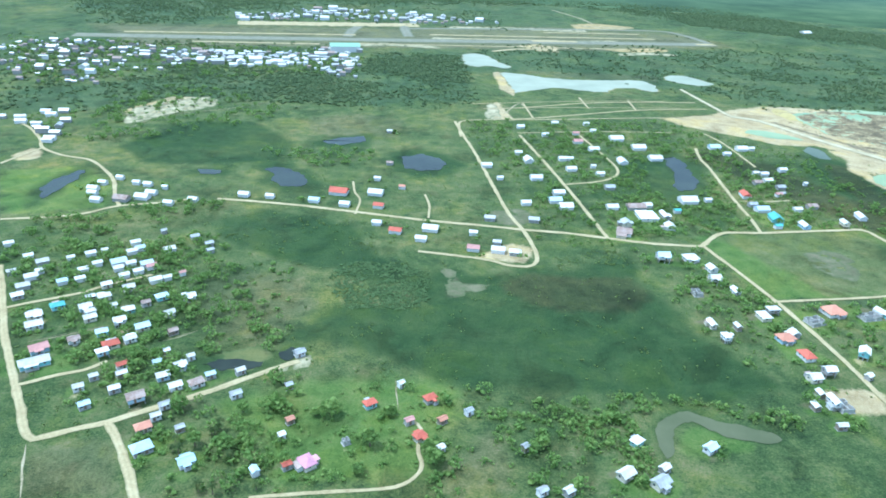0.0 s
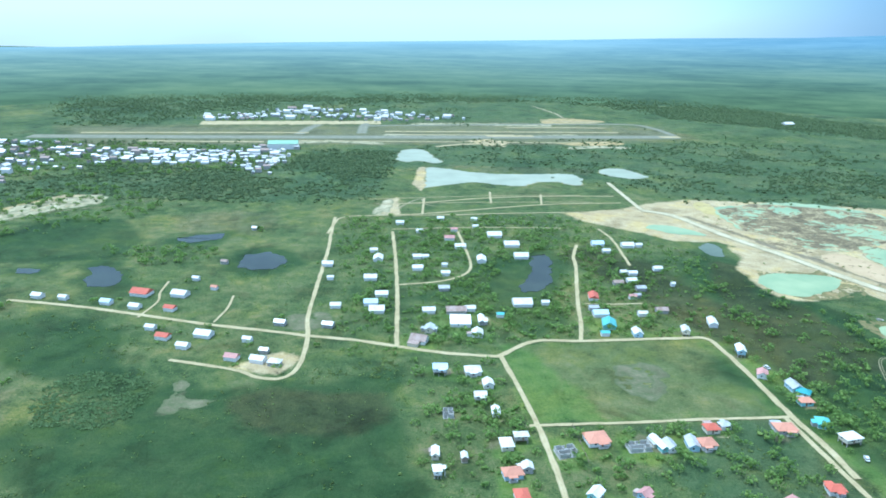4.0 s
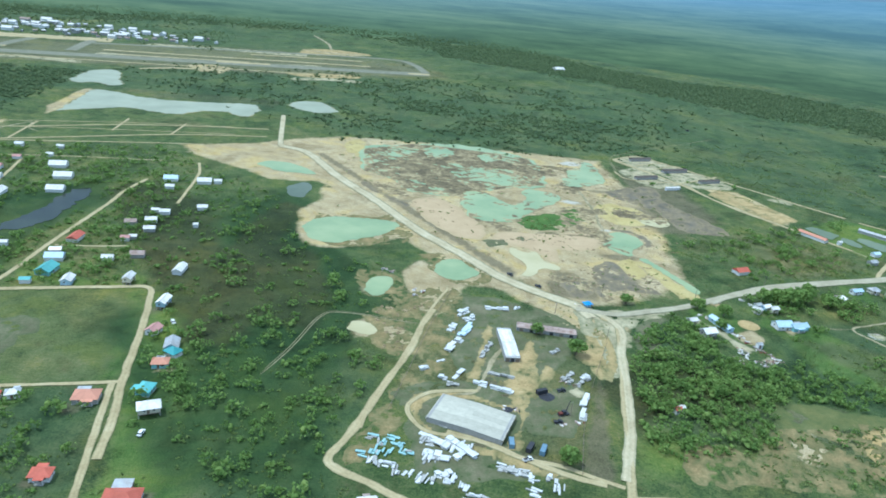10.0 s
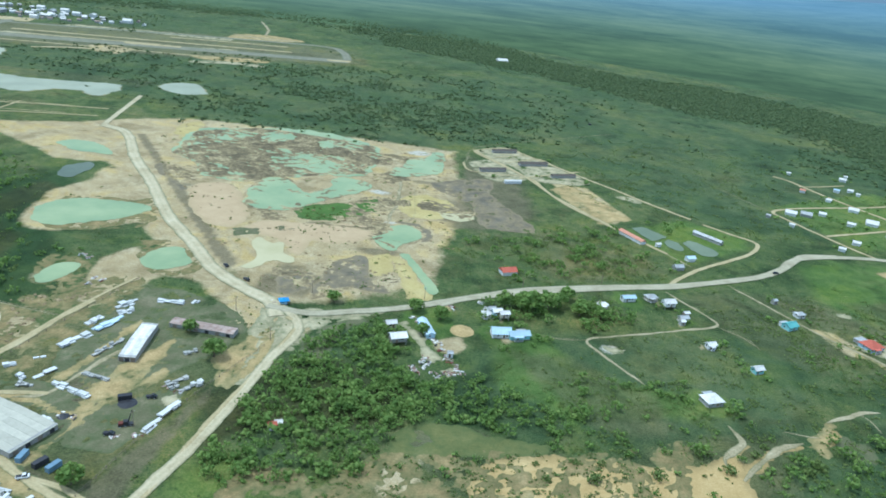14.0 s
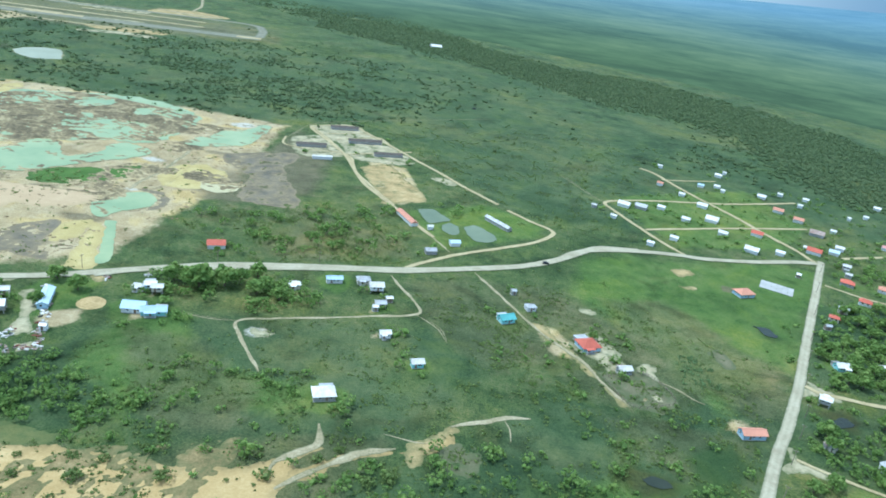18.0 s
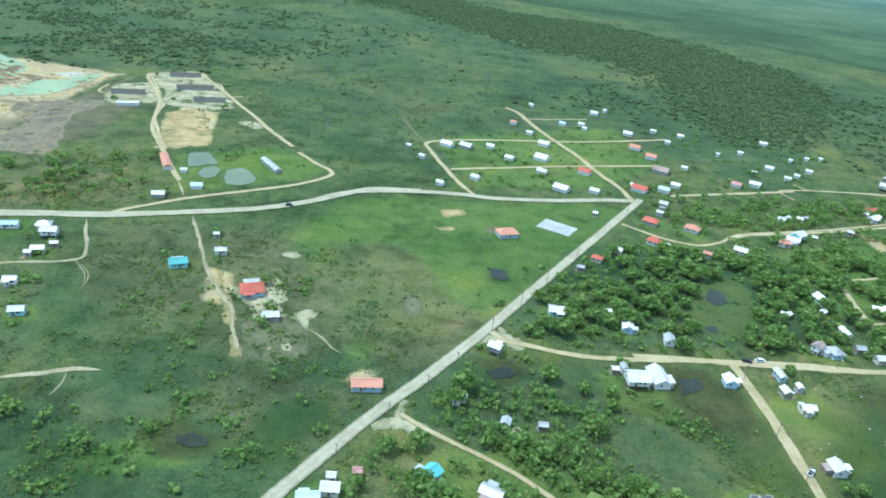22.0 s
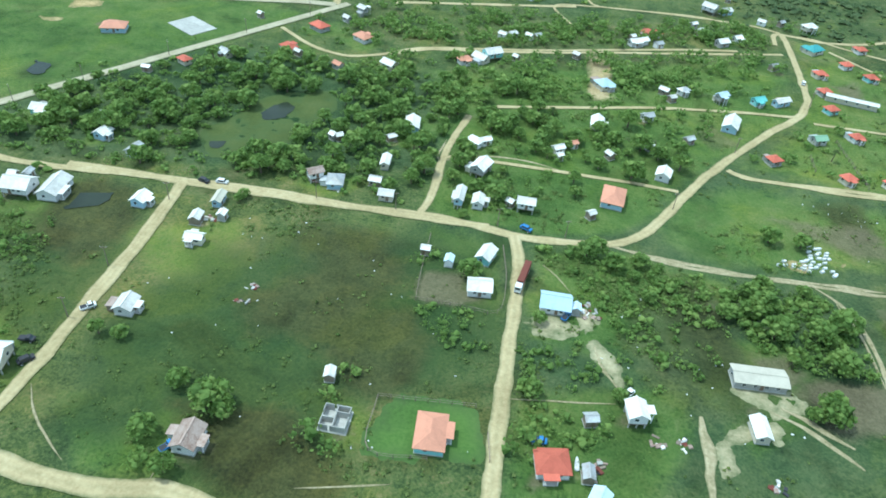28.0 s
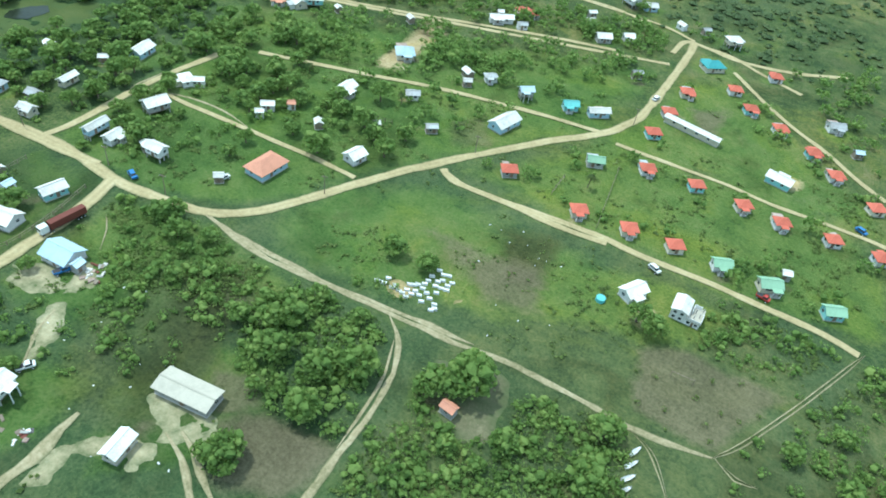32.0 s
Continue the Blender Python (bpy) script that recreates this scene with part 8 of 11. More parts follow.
far_house(98.8, 496.3, 5.7, 4.1, 8, "w")
far_house(169.8, 506.4, 9.4, 6.9, 8, "w")
far_house(104.4, 497.1, 4.2, 3.0, 8, "w")
far_house(917.0, 634.8, 6.9, 5.0, 152, "o")
far_house(41.9, 474.3, 6.8, 4.9, 8, "w")
far_house(-158.4, 407.7, 3.0, 2.1, 171, "w")
far_house(972.7, 640.3, 2.2, 2.0, 152, "w")
far_house(847.6, 641.3, 4.0, 2.8, 152, "w")
far_house(-169.9, 411.3, 4.9, 3.5, 171, "w")
far_house(-197.2, 411.2, 4.9, 3.5, 171, "w")
far_house(1022.3, 644.9, 2.2, 2.0, 152, "w")
far_house(-177.6, 413.5, 4.3, 3.0, 171, "w")
far_house(230.8, 525.1, 5.2, 3.7, 8, "w")
far_house(990.3, 649.5, 3.4, 2.4, 152, "w")
far_house(590.5, 605.3, 13.1, 2.0, 18, "w")
far_house(67.4, 506.6, 5.1, 3.6, 8, "w")
far_house(1035.9, 652.7, 2.3, 2.0, 152, "w")
far_house(632.5, 633.6, 20.1, 3.4, 18, "D")
far_house(-190.6, 421.2, 4.4, 3.1, 171, "w")
far_house(1046.7, 656.0, 2.2, 2.0, 152, "w")
far_house(127.1, 523.1, 7.5, 5.4, 8, "w")
far_house(942.7, 655.8, 3.5, 2.4, 152, "w")
far_house(248.5, 540.9, 8.5, 6.2, 8, "w")
far_house(-25.6, 470.2, 4.2, 3.0, 171, "u")
far_house(256.7, 542.1, 4.6, 3.3, 8, "w")
far_house(227.0, 541.8, 8.5, 6.2, 8, "b")
far_house(917.2, 666.2, 6.1, 4.4, 152, "w")
far_house(836.9, 662.5, 4.2, 3.0, 152, "o")
far_house(955.8, 675.0, 4.3, 3.0, 152, "w")
far_house(118.3, 542.4, 7.0, 5.1, 8, "p")
far_house(887.0, 667.1, 3.0, 2.1, 152, "w")
far_house(578.0, 631.6, 20.7, 3.5, 18, "D")
far_house(1015.6, 679.7, 4.9, 3.5, 152, "w")
far_house(937.6, 680.2, 3.7, 2.6, 152, "w")
far_house(151.5, 554.7, 10.4, 7.6, 8, "w")
far_house(871.9, 673.4, 4.3, 3.0, 152, "B")
far_house(885.8, 676.8, 4.3, 3.1, 152, "w")
far_house(612.6, 659.6, 24.3, 4.3, 18, "D")
far_house(94.6, 558.0, 4.9, 3.5, 8, "w")
far_house(120.7, 565.1, 4.9, 3.5, 8, "p")
far_house(137.1, 575.6, 4.2, 3.0, 8, "w")
far_house(76.9, 579.0, 5.9, 4.2, 8, "w")
far_house(592.6, 691.2, 21.4, 3.7, 18, "D")
far_house(135.4, 596.8, 4.4, 3.1, 8, "w")
far_house(108.1, 595.9, 5.2, 3.7, 8, "w")
far_house(899.1, 712.8, 5.3, 3.8, 152, "w")
far_house(851.3, 716.8, 3.3, 2.3, 152, "w")
far_house(-30.3, 548.6, 4.1, 2.9, 171, "s")
far_house(908.4, 724.6, 2.7, 2.0, 152, "w")
far_house(644.9, 1263.5, 16.6, 12.3, 18, "w")
def town(poly, n, lo, hi, cols, ang):
    """A distant built-up quarter: roofs of many sizes set along one street direction."""
    px, py = [p[0] for p in poly], [p[1] for p in poly]
    placed = []
    for _ in range(n * 12):
        x, y = rng.uniform(min(px), max(px)), rng.uniform(min(py), max(py))
        if inside_distance(np.array([x]), np.array([y]), poly)[0] < 0:
            continue
        L = rng.uniform(lo, hi) if rng.random() < 0.75 else rng.uniform(hi, hi * 2)
        if any(abs(x - u) < 0.55 * (L + k) and abs(y - v) < 0.40 * (L + k) for u, v, k in placed):
            continue
        placed.append((x, y, L))
        far_house(x, y, L, L * rng.uniform(0.4, 0.75), ang + rng.choice((0, 0, 0, 90)) + rng.uniform(-5, 5), rng.choice(cols), 2.4 if L < hi else 4.0)
        if len(placed) >= n:
            break


town([(-502.9, 856.7), (-402.6, 897.1), (-286.9, 855.8), (-163.8, 868.2), (-117.9, 932.4), (-81.5, 889.0), (-75.5, 728.8), (-122.8, 776.0), (-210.0, 810.5), (-262.6, 778.5), (-276.8, 733.3), (-306.1, 735.4), (-306.7, 669.2), (-378.4, 666.8), (-440.9, 743.2)], 220, 3.0, 5.6, "wsssssuuD", 4)
town([(-299.4, 809.0), (-280.7, 830.1), (-261.0, 846.4), (-200.2, 858.6), (-138.1, 866.1), (-92.4, 878.4), (-76.9, 848.9), (-84.9, 795.9), (-92.7, 745.8), (-110.9, 748.2), (-133.6, 796.2), (-208.3, 775.1), (-279.9, 782.0)], 100, 4.0, 8.0, "wwwsssss", 12)
far_house(-107.0, 902.0, 36.0, 24.0, 12, "g", 7.0)
town([(-311.3, 1153.4), (-257.9, 1234.1), (-186.7, 1311.2), (-50.5, 1286.4), (34.5, 1244.0), (105.3, 1245.9), (107.8, 1189.3), (9.3, 1173.4), (-164.1, 1153.6), (-242.9, 1128.5), (-298.1, 1115.6)], 130, 3.5, 8, "wwwssssu", 2)
town([(-331.7, 543.6), (-315.8, 537.9), (-276.7, 493.9), (-266.1, 476.4), (-261.3, 486.4), (-284.8, 568.7), (-307.5, 583.3), (-305.6, 565.2), (-311.8, 555.4)], 14, 5, 8, "wwws", 10)
far_mesh = bpy.data.meshes.new("distant_houses")
far_mesh.from_pydata(FAR["v"], [], FAR["f"])
for mat_ in FAR_MATS:
    far_mesh.materials.append(mat_)
far_mesh.polygons.foreach_set("material_index", FAR["m"])
tagged(new("distant_houses", far_mesh), "crowded white and red roofed houses of the far settlements", "houses", kind="stuff")
# ---- works yard, vehicles and small things ----
def hall(name, corners, h, rise, roof_key, label, group=""):
    """A long shed on three known corners: walls with piers, sheet roof in strips, sliding doors."""
    a, b_, c = (Vector((*p, 0)) for p in corners)
    L, W = (b_ - a).length, (c - b_).length
    mid = (a + c) / 2
    ang = math.degrees(math.atan2((b_ - a).y, (b_ - a).x))
    occupy(mid.x, mid.y, L * 0.5)
    root = new(name)
    root.matrix_world = pose(mid.x, mid.y, 0, 0, 0, ang)
    wall = bmesh.new()
    box(wall, -L / 2, L / 2, -W / 2, W / 2, -0.1, h)
    part("wall", wall, root, None, "", WALL[3][1])
    for s in (-1, 1):
        n = max(4, int(L / 2.5))
        for i in range(n):
            w = L / n
            x0 = -L / 2 + i * w
            sheet = bmesh.new()
            e = 0.3
            q = [sheet.verts.new(p) for p in ((x0 + 0.02, s * (W / 2 + e), h - 0.05), (x0 + w - 0.02, s * (W / 2 + e), h - 0.05), (x0 + w - 0.02, 0, h + rise), (x0 + 0.02, 0, h + rise),
                                              (x0 + 0.02, s * (W / 2 + e), h - 0.13), (x0 + w - 0.02, s * (W / 2 + e), h - 0.13), (x0 + w - 0.02, 0, h + rise - 0.08), (x0 + 0.02, 0, h + rise - 0.08))]
            for f in ((0, 1, 2, 3), (7, 6, 5, 4), (0, 4, 5, 1), (1, 5, 6, 2), (3, 2, 6, 7), (0, 3, 7, 4)):
                sheet.faces.new([q[k] for k in f])
            part("roof_sheet", sheet, root, None, "", ROOF[roof_key][1])
        for i in range(max(3, int(L / 4))):
            x0 = -L / 2 + (i + 0.5) * L / max(3, int(L / 4))
            bay = bmesh.new()
            box(bay, x0 - 0.8, x0 + 0.8, s * W / 2 - 0.05, s * W / 2 + 0.05, 0, h * 0.7)
            part("sliding_door", bay, root, None, "", M_DARK if i % 2 else M_WOOD)
    for s in (-1, 1):
        gable = bmesh.new()
        q = [gable.verts.new((s * L / 2 + d, yy, zz)) for d in (-0.08, 0.02) for yy, zz in ((-W / 2, h), (W / 2, h), (0, h + rise - 0.1))]
        gable.faces.new(q[:3])
        gable.faces.new(q[:2:-1])
        for i in range(3):
            k = (i + 1) % 3
            gable.faces.new((q[i], q[k], q[k + 3], q[i + 3]))
        part("gable", gable, root, None, "", WALL[3][1])
    return tagged(root, label, "shed", group)


hall("warehouse", [(382.8, 292.3), (389.7, 307.0), (414.8, 295.4)], 2.1, 0.55, "y", "large low warehouse with pale corrugated roof in the yard")
hall("storage_hall", [(426.4, 359.3), (420.3, 359.2), (413.7, 335.7)], 2.3, 0.5, "w", "long white-roofed storage hall in the works yard")
hall("open_shed", [(426.7, 366.8), (452.9, 362.2), (453.0, 357.6)], 2.0, 0.35, "u", "long rusty and grey roofed lean-to shed in the yard")

YARD_TURN = math.degrees(math.atan2(*reversed([q - p for p, q in zip(*[(384.2, 294.8), (388.3, 306.6)])])))
M_PALE = plain("cast_concrete_panel", (0.64, 0.64, 0.61), 0.7, 0.0, 0.2, 0.7)
M_TEAL_PANEL = plain("faded_teal_panel", (0.36, 0.56, 0.54), 0.6, 0.0, 0.25, 0.7)


def stack(x, y, col):
    """A loose pile of wall panels, each at its own slant."""
    occupy(x, y, 1.5)
    mat = M_TEAL_PANEL if col == "t" else M_PALE
    root = new("panel_stack")
    root.matrix_world = pose(x, y, 0, 0, 0, rng.choice((YARD_TURN, YARD_TURN + 90)) + rng.uniform(-8, 8))
    z = 0.0
    for i in range(rng.randint(4, 6)):
        l, w, t = rng.uniform(1.5, 3.8), rng.uniform(0.35, 1.1), rng.uniform(0.15, 0.35)
        slab = bmesh.new()
        box(slab, -l / 2, l / 2, -w / 2, w / 2, 0, t)
        part("panel", slab, root, pose(rng.uniform(-1.3, 1.3), rng.uniform(-1.6, 1.6), z, 0, 0, rng.uniform(-12, 12)), "", mat if rng.random() < 0.75 else M_CONCRETE)
        z += t * (1 if i % 2 else 0.02)
    tagged(root, ("teal" if col == "t" else "white") + " prefabricated wall panels piled loosely in the yard", "panel stack", "panel stacks")


for x, y in [(364.0, 282.5), (367.6, 279.5), (370.9, 281.9), (365.1, 275.4), (368.9, 275.0), (374.2, 277.7), (360.6, 273.0), (375.7, 274.7), (372.4, 278.9)]:
    stack(x, y, "t")


def panel_row(ends, wide, col, n):
    """Panels laid out side by side in one long row."""
    a, c = (Vector((*p, 0)) for p in ends)
    d = c - a
    occupy((a.x + c.x) / 2, (a.y + c.y) / 2, d.length / 2)
    root = new("panel_row")
    root.matrix_world = pose((a.x + c.x) / 2, (a.y + c.y) / 2, 0, 0, 0, math.degrees(math.atan2(d.y, d.x)))
    L = d.length
    mat = {"t": M_TEAL_PANEL, "w": M_PALE, "b": ROOF["b"][1], "g": M_CONCRETE}[col]
    for i in range(n):
        for k in range(rng.randint(1, 3)):
            l, w, t = L / n * rng.uniform(0.75, 1.15), wide * rng.uniform(0.3, 0.85), rng.uniform(0.2, 0.45)
            slab = bmesh.new()
            box(slab, -l / 2, l / 2, -w / 2, w / 2, 0, t)
            part("panel", slab, root, pose(-L / 2 + (i + 0.5) * L / n + rng.uniform(-0.2, 0.2), rng.uniform(-0.3, 0.3) * wide, 0.42 * k + 0.013 * i, 0, 0, rng.uniform(-6, 6)), "", mat)
    word = {"t": "pale teal", "w": "white", "b": "pale blue", "g": "grey"}[col]
    tagged(root, "row of %s prefabricated panels laid out on yard grass" % word, "panel row", "panel rows")


for ends in ([(401.1, 373.0), (407.2, 381.4)], [(396.0, 358.0), (399.1, 365.2)], [(403.6, 369.0), (408.7, 372.9)], [(393.7, 341.0), (399.8, 351.9)], [(414.7, 382.8), (425.7, 381.7)], [(439.3, 297.3), (445.8, 312.9)]):
    panel_row(ends, 3.2, "w", 4)
panel_row([(400.3, 354.7), (406.8, 366.6)], 3.4, "b", 4)
panel_row([(407.2, 337.0), (413.7, 350.2)], 2.4, "g", 9)
for ends in ([(389.0, 331.9), (392.3, 334.7)], [(382.1, 325.5), (385.3, 327.5)], [(394.1, 320.7), (399.0, 326.9)], [(388.9, 321.0), (392.1, 319.7)], [(402.2, 318.6), (407.4, 316.6)], [(408.2, 315.6), (416.1, 311.6)], [(429.1, 384.5), (431.2, 383.3)]):
    panel_row(ends, 2.6, "w", 2)
for ends in ([(438.1, 343.0), (442.0, 346.1)], [(438.3, 322.6), (444.2, 328.6)], [(443.6, 319.8), (449.7, 325.0)], [(440.6, 320.1), (442.1, 323.2)], [(391.7, 316.1), (396.5, 316.1)], [(382.9, 294.2), (390.2, 289.4)], [(408.6, 325.7), (419.0, 322.8)]):
    panel_row(ends, 2.0, "g", 4)
for ends in ([(379.7, 285.1), (388.5, 280.0)], [(381.2, 274.9), (389.7, 272.9)], [(389.5, 283.3), (398.7, 273.8)], [(387.6, 277.6), (391.2, 282.7)], [(384.6, 264.1), (389.9, 266.0)], [(391.4, 272.6), (396.2, 276.8)], [(406.7, 299.9), (410.8, 297.1)], [(447.0, 323.9), (449.9, 326.4)]):
    panel_row(ends, 3.6, "w", 3)
panel_row([(405.2, 269.0), (413.8, 265.7)], 2.8, "g", 6)
for x, y in [(362.7, 271.6), (366.3, 269.8), (369.9, 268.5), (372.4, 265.8), (375.6, 265.6), (382.1, 282.6), (384.6, 280.2), (381.9, 276.3), (384.7, 273.4), (382.0, 271.8), (390.3, 278.7), (394.0, 281.4), (395.7, 278.3), (393.4, 274.5)]:
    stack(x, y, "w")
for x, y in [(386.0, 264.7), (387.6, 261.5), (390.8, 263.3), (382.5, 262.6), (379.5, 263.3), (393.1, 259.5), (395.3, 254.9), (398.7, 254.0), (409.5, 268.2), (412.4, 266.9), (415.0, 264.2), (422.0, 264.5), (423.4, 260.4), (414.8, 257.8)]:
    stack(x, y, "w")
for x, y in [(409.5, 268.2), (412.4, 266.9), (415.0, 264.2), (422.0, 264.5), (406.5, 269.5)]:
    stack(x, y, "w")


def tipped_mound(x, y, r, h, mat, label):
    """A heap tipped from a truck: a low lumpy cone."""
    bm = bmesh.new()
    n, rows = 16, []
    for k in range(5):
        s = k / 4
        rows.append([bm.verts.new((r * (1 - s) * math.cos(i * 6.283 / n) * (1 + 0.2 * noise.noise((x + i, s * 3, y))), r * (1 - s) * math.sin(i * 6.283 / n) * (1 + 0.2 * noise.noise((y + i, s * 3, x))), h * (s ** 0.8) * (1 + 0.2 * noise.noise((i, s * 5, x))) - 0.05)) for i in range(n)])
    for p, q in zip(rows, rows[1:]):
        for i in range(n):
            bm.faces.new((p[i], p[(i + 1) % n], q[(i + 1) % n], q[i]))
    ob = new("tipped_mound", finish(bm, "tipped_mound", mat))
    ob.matrix_world = pose(x, y, 0)
    tagged(ob, label, "earth pile")
    occupy(x, y, r)


tipped_mound(429.7, 311.1, 3.4, 0.7, M_DARK, "flat heap of black coal-like gravel in the yard")
tipped_mound(544.0, 379.9, 5.5, 1.0, M_PATCH["sand"], "low tan heap of tipped building sand")
tipped_mound(413.4, 301.7, 2.0, 0.8, M_DARK, "dark heap of scrap beside the warehouse")


def booth(x, y, ang):
    """Gate booth: four posts under a blue pyramid roof, with a low counter wall."""
    root = new("gate_booth")
    root.matrix_world = pose(x, y, 0, 0, 0, ang)
    for sx in (-1.5, 1.5):
        for sy in (-1.3, 1.3):
            bm = bmesh.new()
            box(bm, sx - 0.1, sx + 0.1, sy - 0.1, sy + 0.1, -0.1, 2.0)
            part("post", bm, root, None, "", M_WOOD)
    bm = bmesh.new()
    box(bm, -1.35, 1.35, -1.1, 1.1, -0.05, 1.0)
    part("counter_wall", bm, root, None, "", WALL[2][1])
    bm = bmesh.new()
    low = [bm.verts.new((sx * 2.3, sy * 2.0, 1.95)) for sx, sy in ((-1, -1), (1, -1), (1, 1), (-1, 1))]
    peak = bm.verts.new((0, 0, 3.0))
    for i in range(4):
        bm.faces.new((low[i], low[(i + 1) % 4], peak))
    bm.faces.new(low[::-1])
    part("roof", bm, root, None, "bright blue pyramid roof", M_SKYBLUE)
    tagged(root, "open gate booth with bright blue pyramid roof", "booth")
    occupy(x, y, 2.5)


M_SKYBLUE = plain("bright_blue_paint", (0.06, 0.30, 0.62), 0.5)
booth(466.1, 390.3, 20)


def crane(x, y, ang):
    root = new("yard_crane")
    root.matrix_world = pose(x, y, 0, 0, 0, ang)
    for name, b0, mat in (("chassis", (-2.2, 2.2, -0.8, 0.8, 0.35, 0.8), M_DARK), ("cab", (-0.6, 0.8, -0.7, 0.7, 0.8, 1.9), M_DARK), ("counterweight", (-2.0, -0.6, -0.7, 0.7, 0.8, 1.4), M_RUST)):
        bm = bmesh.new()
        box(bm, *b0)
        part(name, bm, root, None, "", mat)
    bm = bmesh.new()
    tube(bm, (0.8, 0, 1.2), (2.2, 0, 5.8), 0.22, 0.1, 6)
    part("boom", bm, root, None, "", M_DARK)
    wheels(root, [(sx, sy) for sx in (-1.5, 0, 1.5) for sy in (-0.75, 0.75)])
    tagged(root, "small dark mobile crane parked in the yard", "crane")


def fence(points, gap=4.0, h=1.3, label="weathered post and wire fence round a plot", rail_mat=M_WOOD):
    line = spline(points, gap)
    root = new("fence")
    post = bmesh.new()
    box(post, -0.06, 0.06, -0.06, 0.06, -0.1, h)
    post = finish(post, "post", rail_mat)
    for p, q in zip(line, line[1:]):
        part("post", post, root, pose(p.x, p.y, 0))
    for k in (0.45, 0.95):
        rails, last = bmesh.new(), None
        for p in line:
            ring = [rails.verts.new((p.x + u * 0.03, p.y + u * 0.03, h * k + w * 0.04)) for u, w in ((-1, -1), (1, -1), (1, 1), (-1, 1))]
            if last:
                for i in range(4):
                    rails.faces.new((last[i], last[(i + 1) % 4], ring[(i + 1) % 4], ring[i]))
            last = ring
        part("rail", rails, root, None, "", rail_mat)
    part("post", post, root, pose(line[-1].x, line[-1].y, 0))
    tagged(root, label, "fence")


fence([(465.4, 353.7), (451.3, 322.7), (440.6, 295.4), (432.5, 267.3)])
fence([(400.2, 400.4), (386.9, 359.7), (377.8, 326.7), (369.5, 298.5)])
fence([(987.6, 332.1), (997.8, 333.8), (1007.7, 335.6)], 2.5)
fence([(1011.4, 329.6), (1013.1, 323.2)], 2.5)
fence([(987.5, 331.7), (989.7, 318.9), (1001.3, 320.2)], 2.5)
fence([(983.7, 388.7), (984.9, 376.1), (986.7, 363.3)], 2.5)
fence([(986.8, 362.9), (997.8, 363.9), (1006.7, 364.7), (1006.6, 376.7), (1003.4, 390.1)], 2.5)
fence([(1031.4, 461.5), (1042.7, 464.0)], 2.0)
fence([(739.8, 375.8), (756.8, 382.6), (765.1, 365.6), (747.9, 358.7), (740.2, 374.1)], 2.5)
fence([(1094.8, 464.8), (1094.4, 474.5)], 2.5)
fence([(1110.4, 459.6), (1105.4, 489.4)], 2.5)
fence([(181.6, 292.9), (184.9, 267.6)], 2.5)


def wheel_mesh(r, w):
    bm = bmesh.new()
    tube(bm, (0, -w / 2, 0), (0, w / 2, 0), r, r, 10)
    return finish(bm, "tyre", M_RUBBER)


def rim_mesh(r, w):
    bm = bmesh.new()
    tube(bm, (0, -w / 2, 0), (0, w / 2, 0), r, r, 8)
    return finish(bm, "rim", M_WHITE)


TYRE, RIM = wheel_mesh(0.28, 0.2), rim_mesh(0.16, 0.22)


def wheels(root, places):
    for x, y in places:
        w = part("wheel", TYRE, root, pose(x, y, 0.28))
        part("rim", RIM, w)


crane(433.5, 299.6, 20)


def car(x, y, ang, mat, word, pickup=False):
    root = new("pickup_truck" if pickup else "car")
    root.matrix_world = pose(x, y, 0.3, 0, 0, ang)
    root.location.z = 0.28
    bm = bmesh.new()
    box(bm, -1.75, 1.75, -0.72, 0.72, 0.25, 0.75)
    bmesh.ops.bevel(bm, geom=bm.edges[:], offset=0.1, segments=2, affect="EDGES")
    part("body", bm, root, None, "", mat)
    bm = bmesh.new()
    x0, x1 = (-0.1, 1.0) if pickup else (-1.3, 0.8)
    v = [bm.verts.new(p) for p in ((x0, -0.66, 0.73), (x1 + 0.3, -0.66, 0.73), (x1 + 0.3, 0.66, 0.73), (x0, 0.66, 0.73), (x0 + 0.2, -0.55, 1.2), (x1 - 0.1, -0.55, 1.2), (x1 - 0.1, 0.55, 1.2), (x0 + 0.2, 0.55, 1.2))]
    for f in ((0, 1, 5, 4), (1, 2, 6, 5), (2, 3, 7, 6), (3, 0, 4, 7)):
        bm.faces.new([v[i] for i in f])
    part("glazing", bm, root, None, "dark glass", M_GLASS)
    bm = bmesh.new()
    box(bm, x0 + 0.18, x1 - 0.08, -0.57, 0.57, 1.18, 1.25)
    part("roof", bm, root, None, "", mat)
    if pickup:
        bm = bmesh.new()
        box(bm, -1.65, -0.2, -0.58, 0.58, 0.752, 0.78)
        part("load_bed", bm, root, None, "", M_DARK)
    for sx in (-1.1, 1.1):
        for sy in (-0.66, 0.66):
            w = part("wheel", TYRE, root, pose(sx, sy, 0))
            part("rim", RIM, w)
    tagged(root, "parked %s %s beside the road" % (word, "pickup truck" if pickup else "car"), "car", "parked cars")


car(1008.0, 400.2, -20, M_BLUE, "dark blue")
car(916.9, 336.3, 50, M_WHITE, "white", True)
car(914.8, 318.6, 55, M_DARK, "dark")
car(911.1, 323.7, 10, M_DARK, "dark blue", True)
car(1021.5, 330.9, 5, M_BLUE, "blue", True)
car(953.5, 308.4, 60, M_BLUE, "blue", True)
car(915.7, 390.9, -12, M_DARK, "grey")
car(1025.3, 413.5, 80, M_WHITE, "white")
car(1100.8, 536.8, 80, M_WHITE, "white")
car(1128.3, 454.1, -25, M_WHITE, "white")
car(1038.6, 348.7, 60, M_WHITE, "white", True)
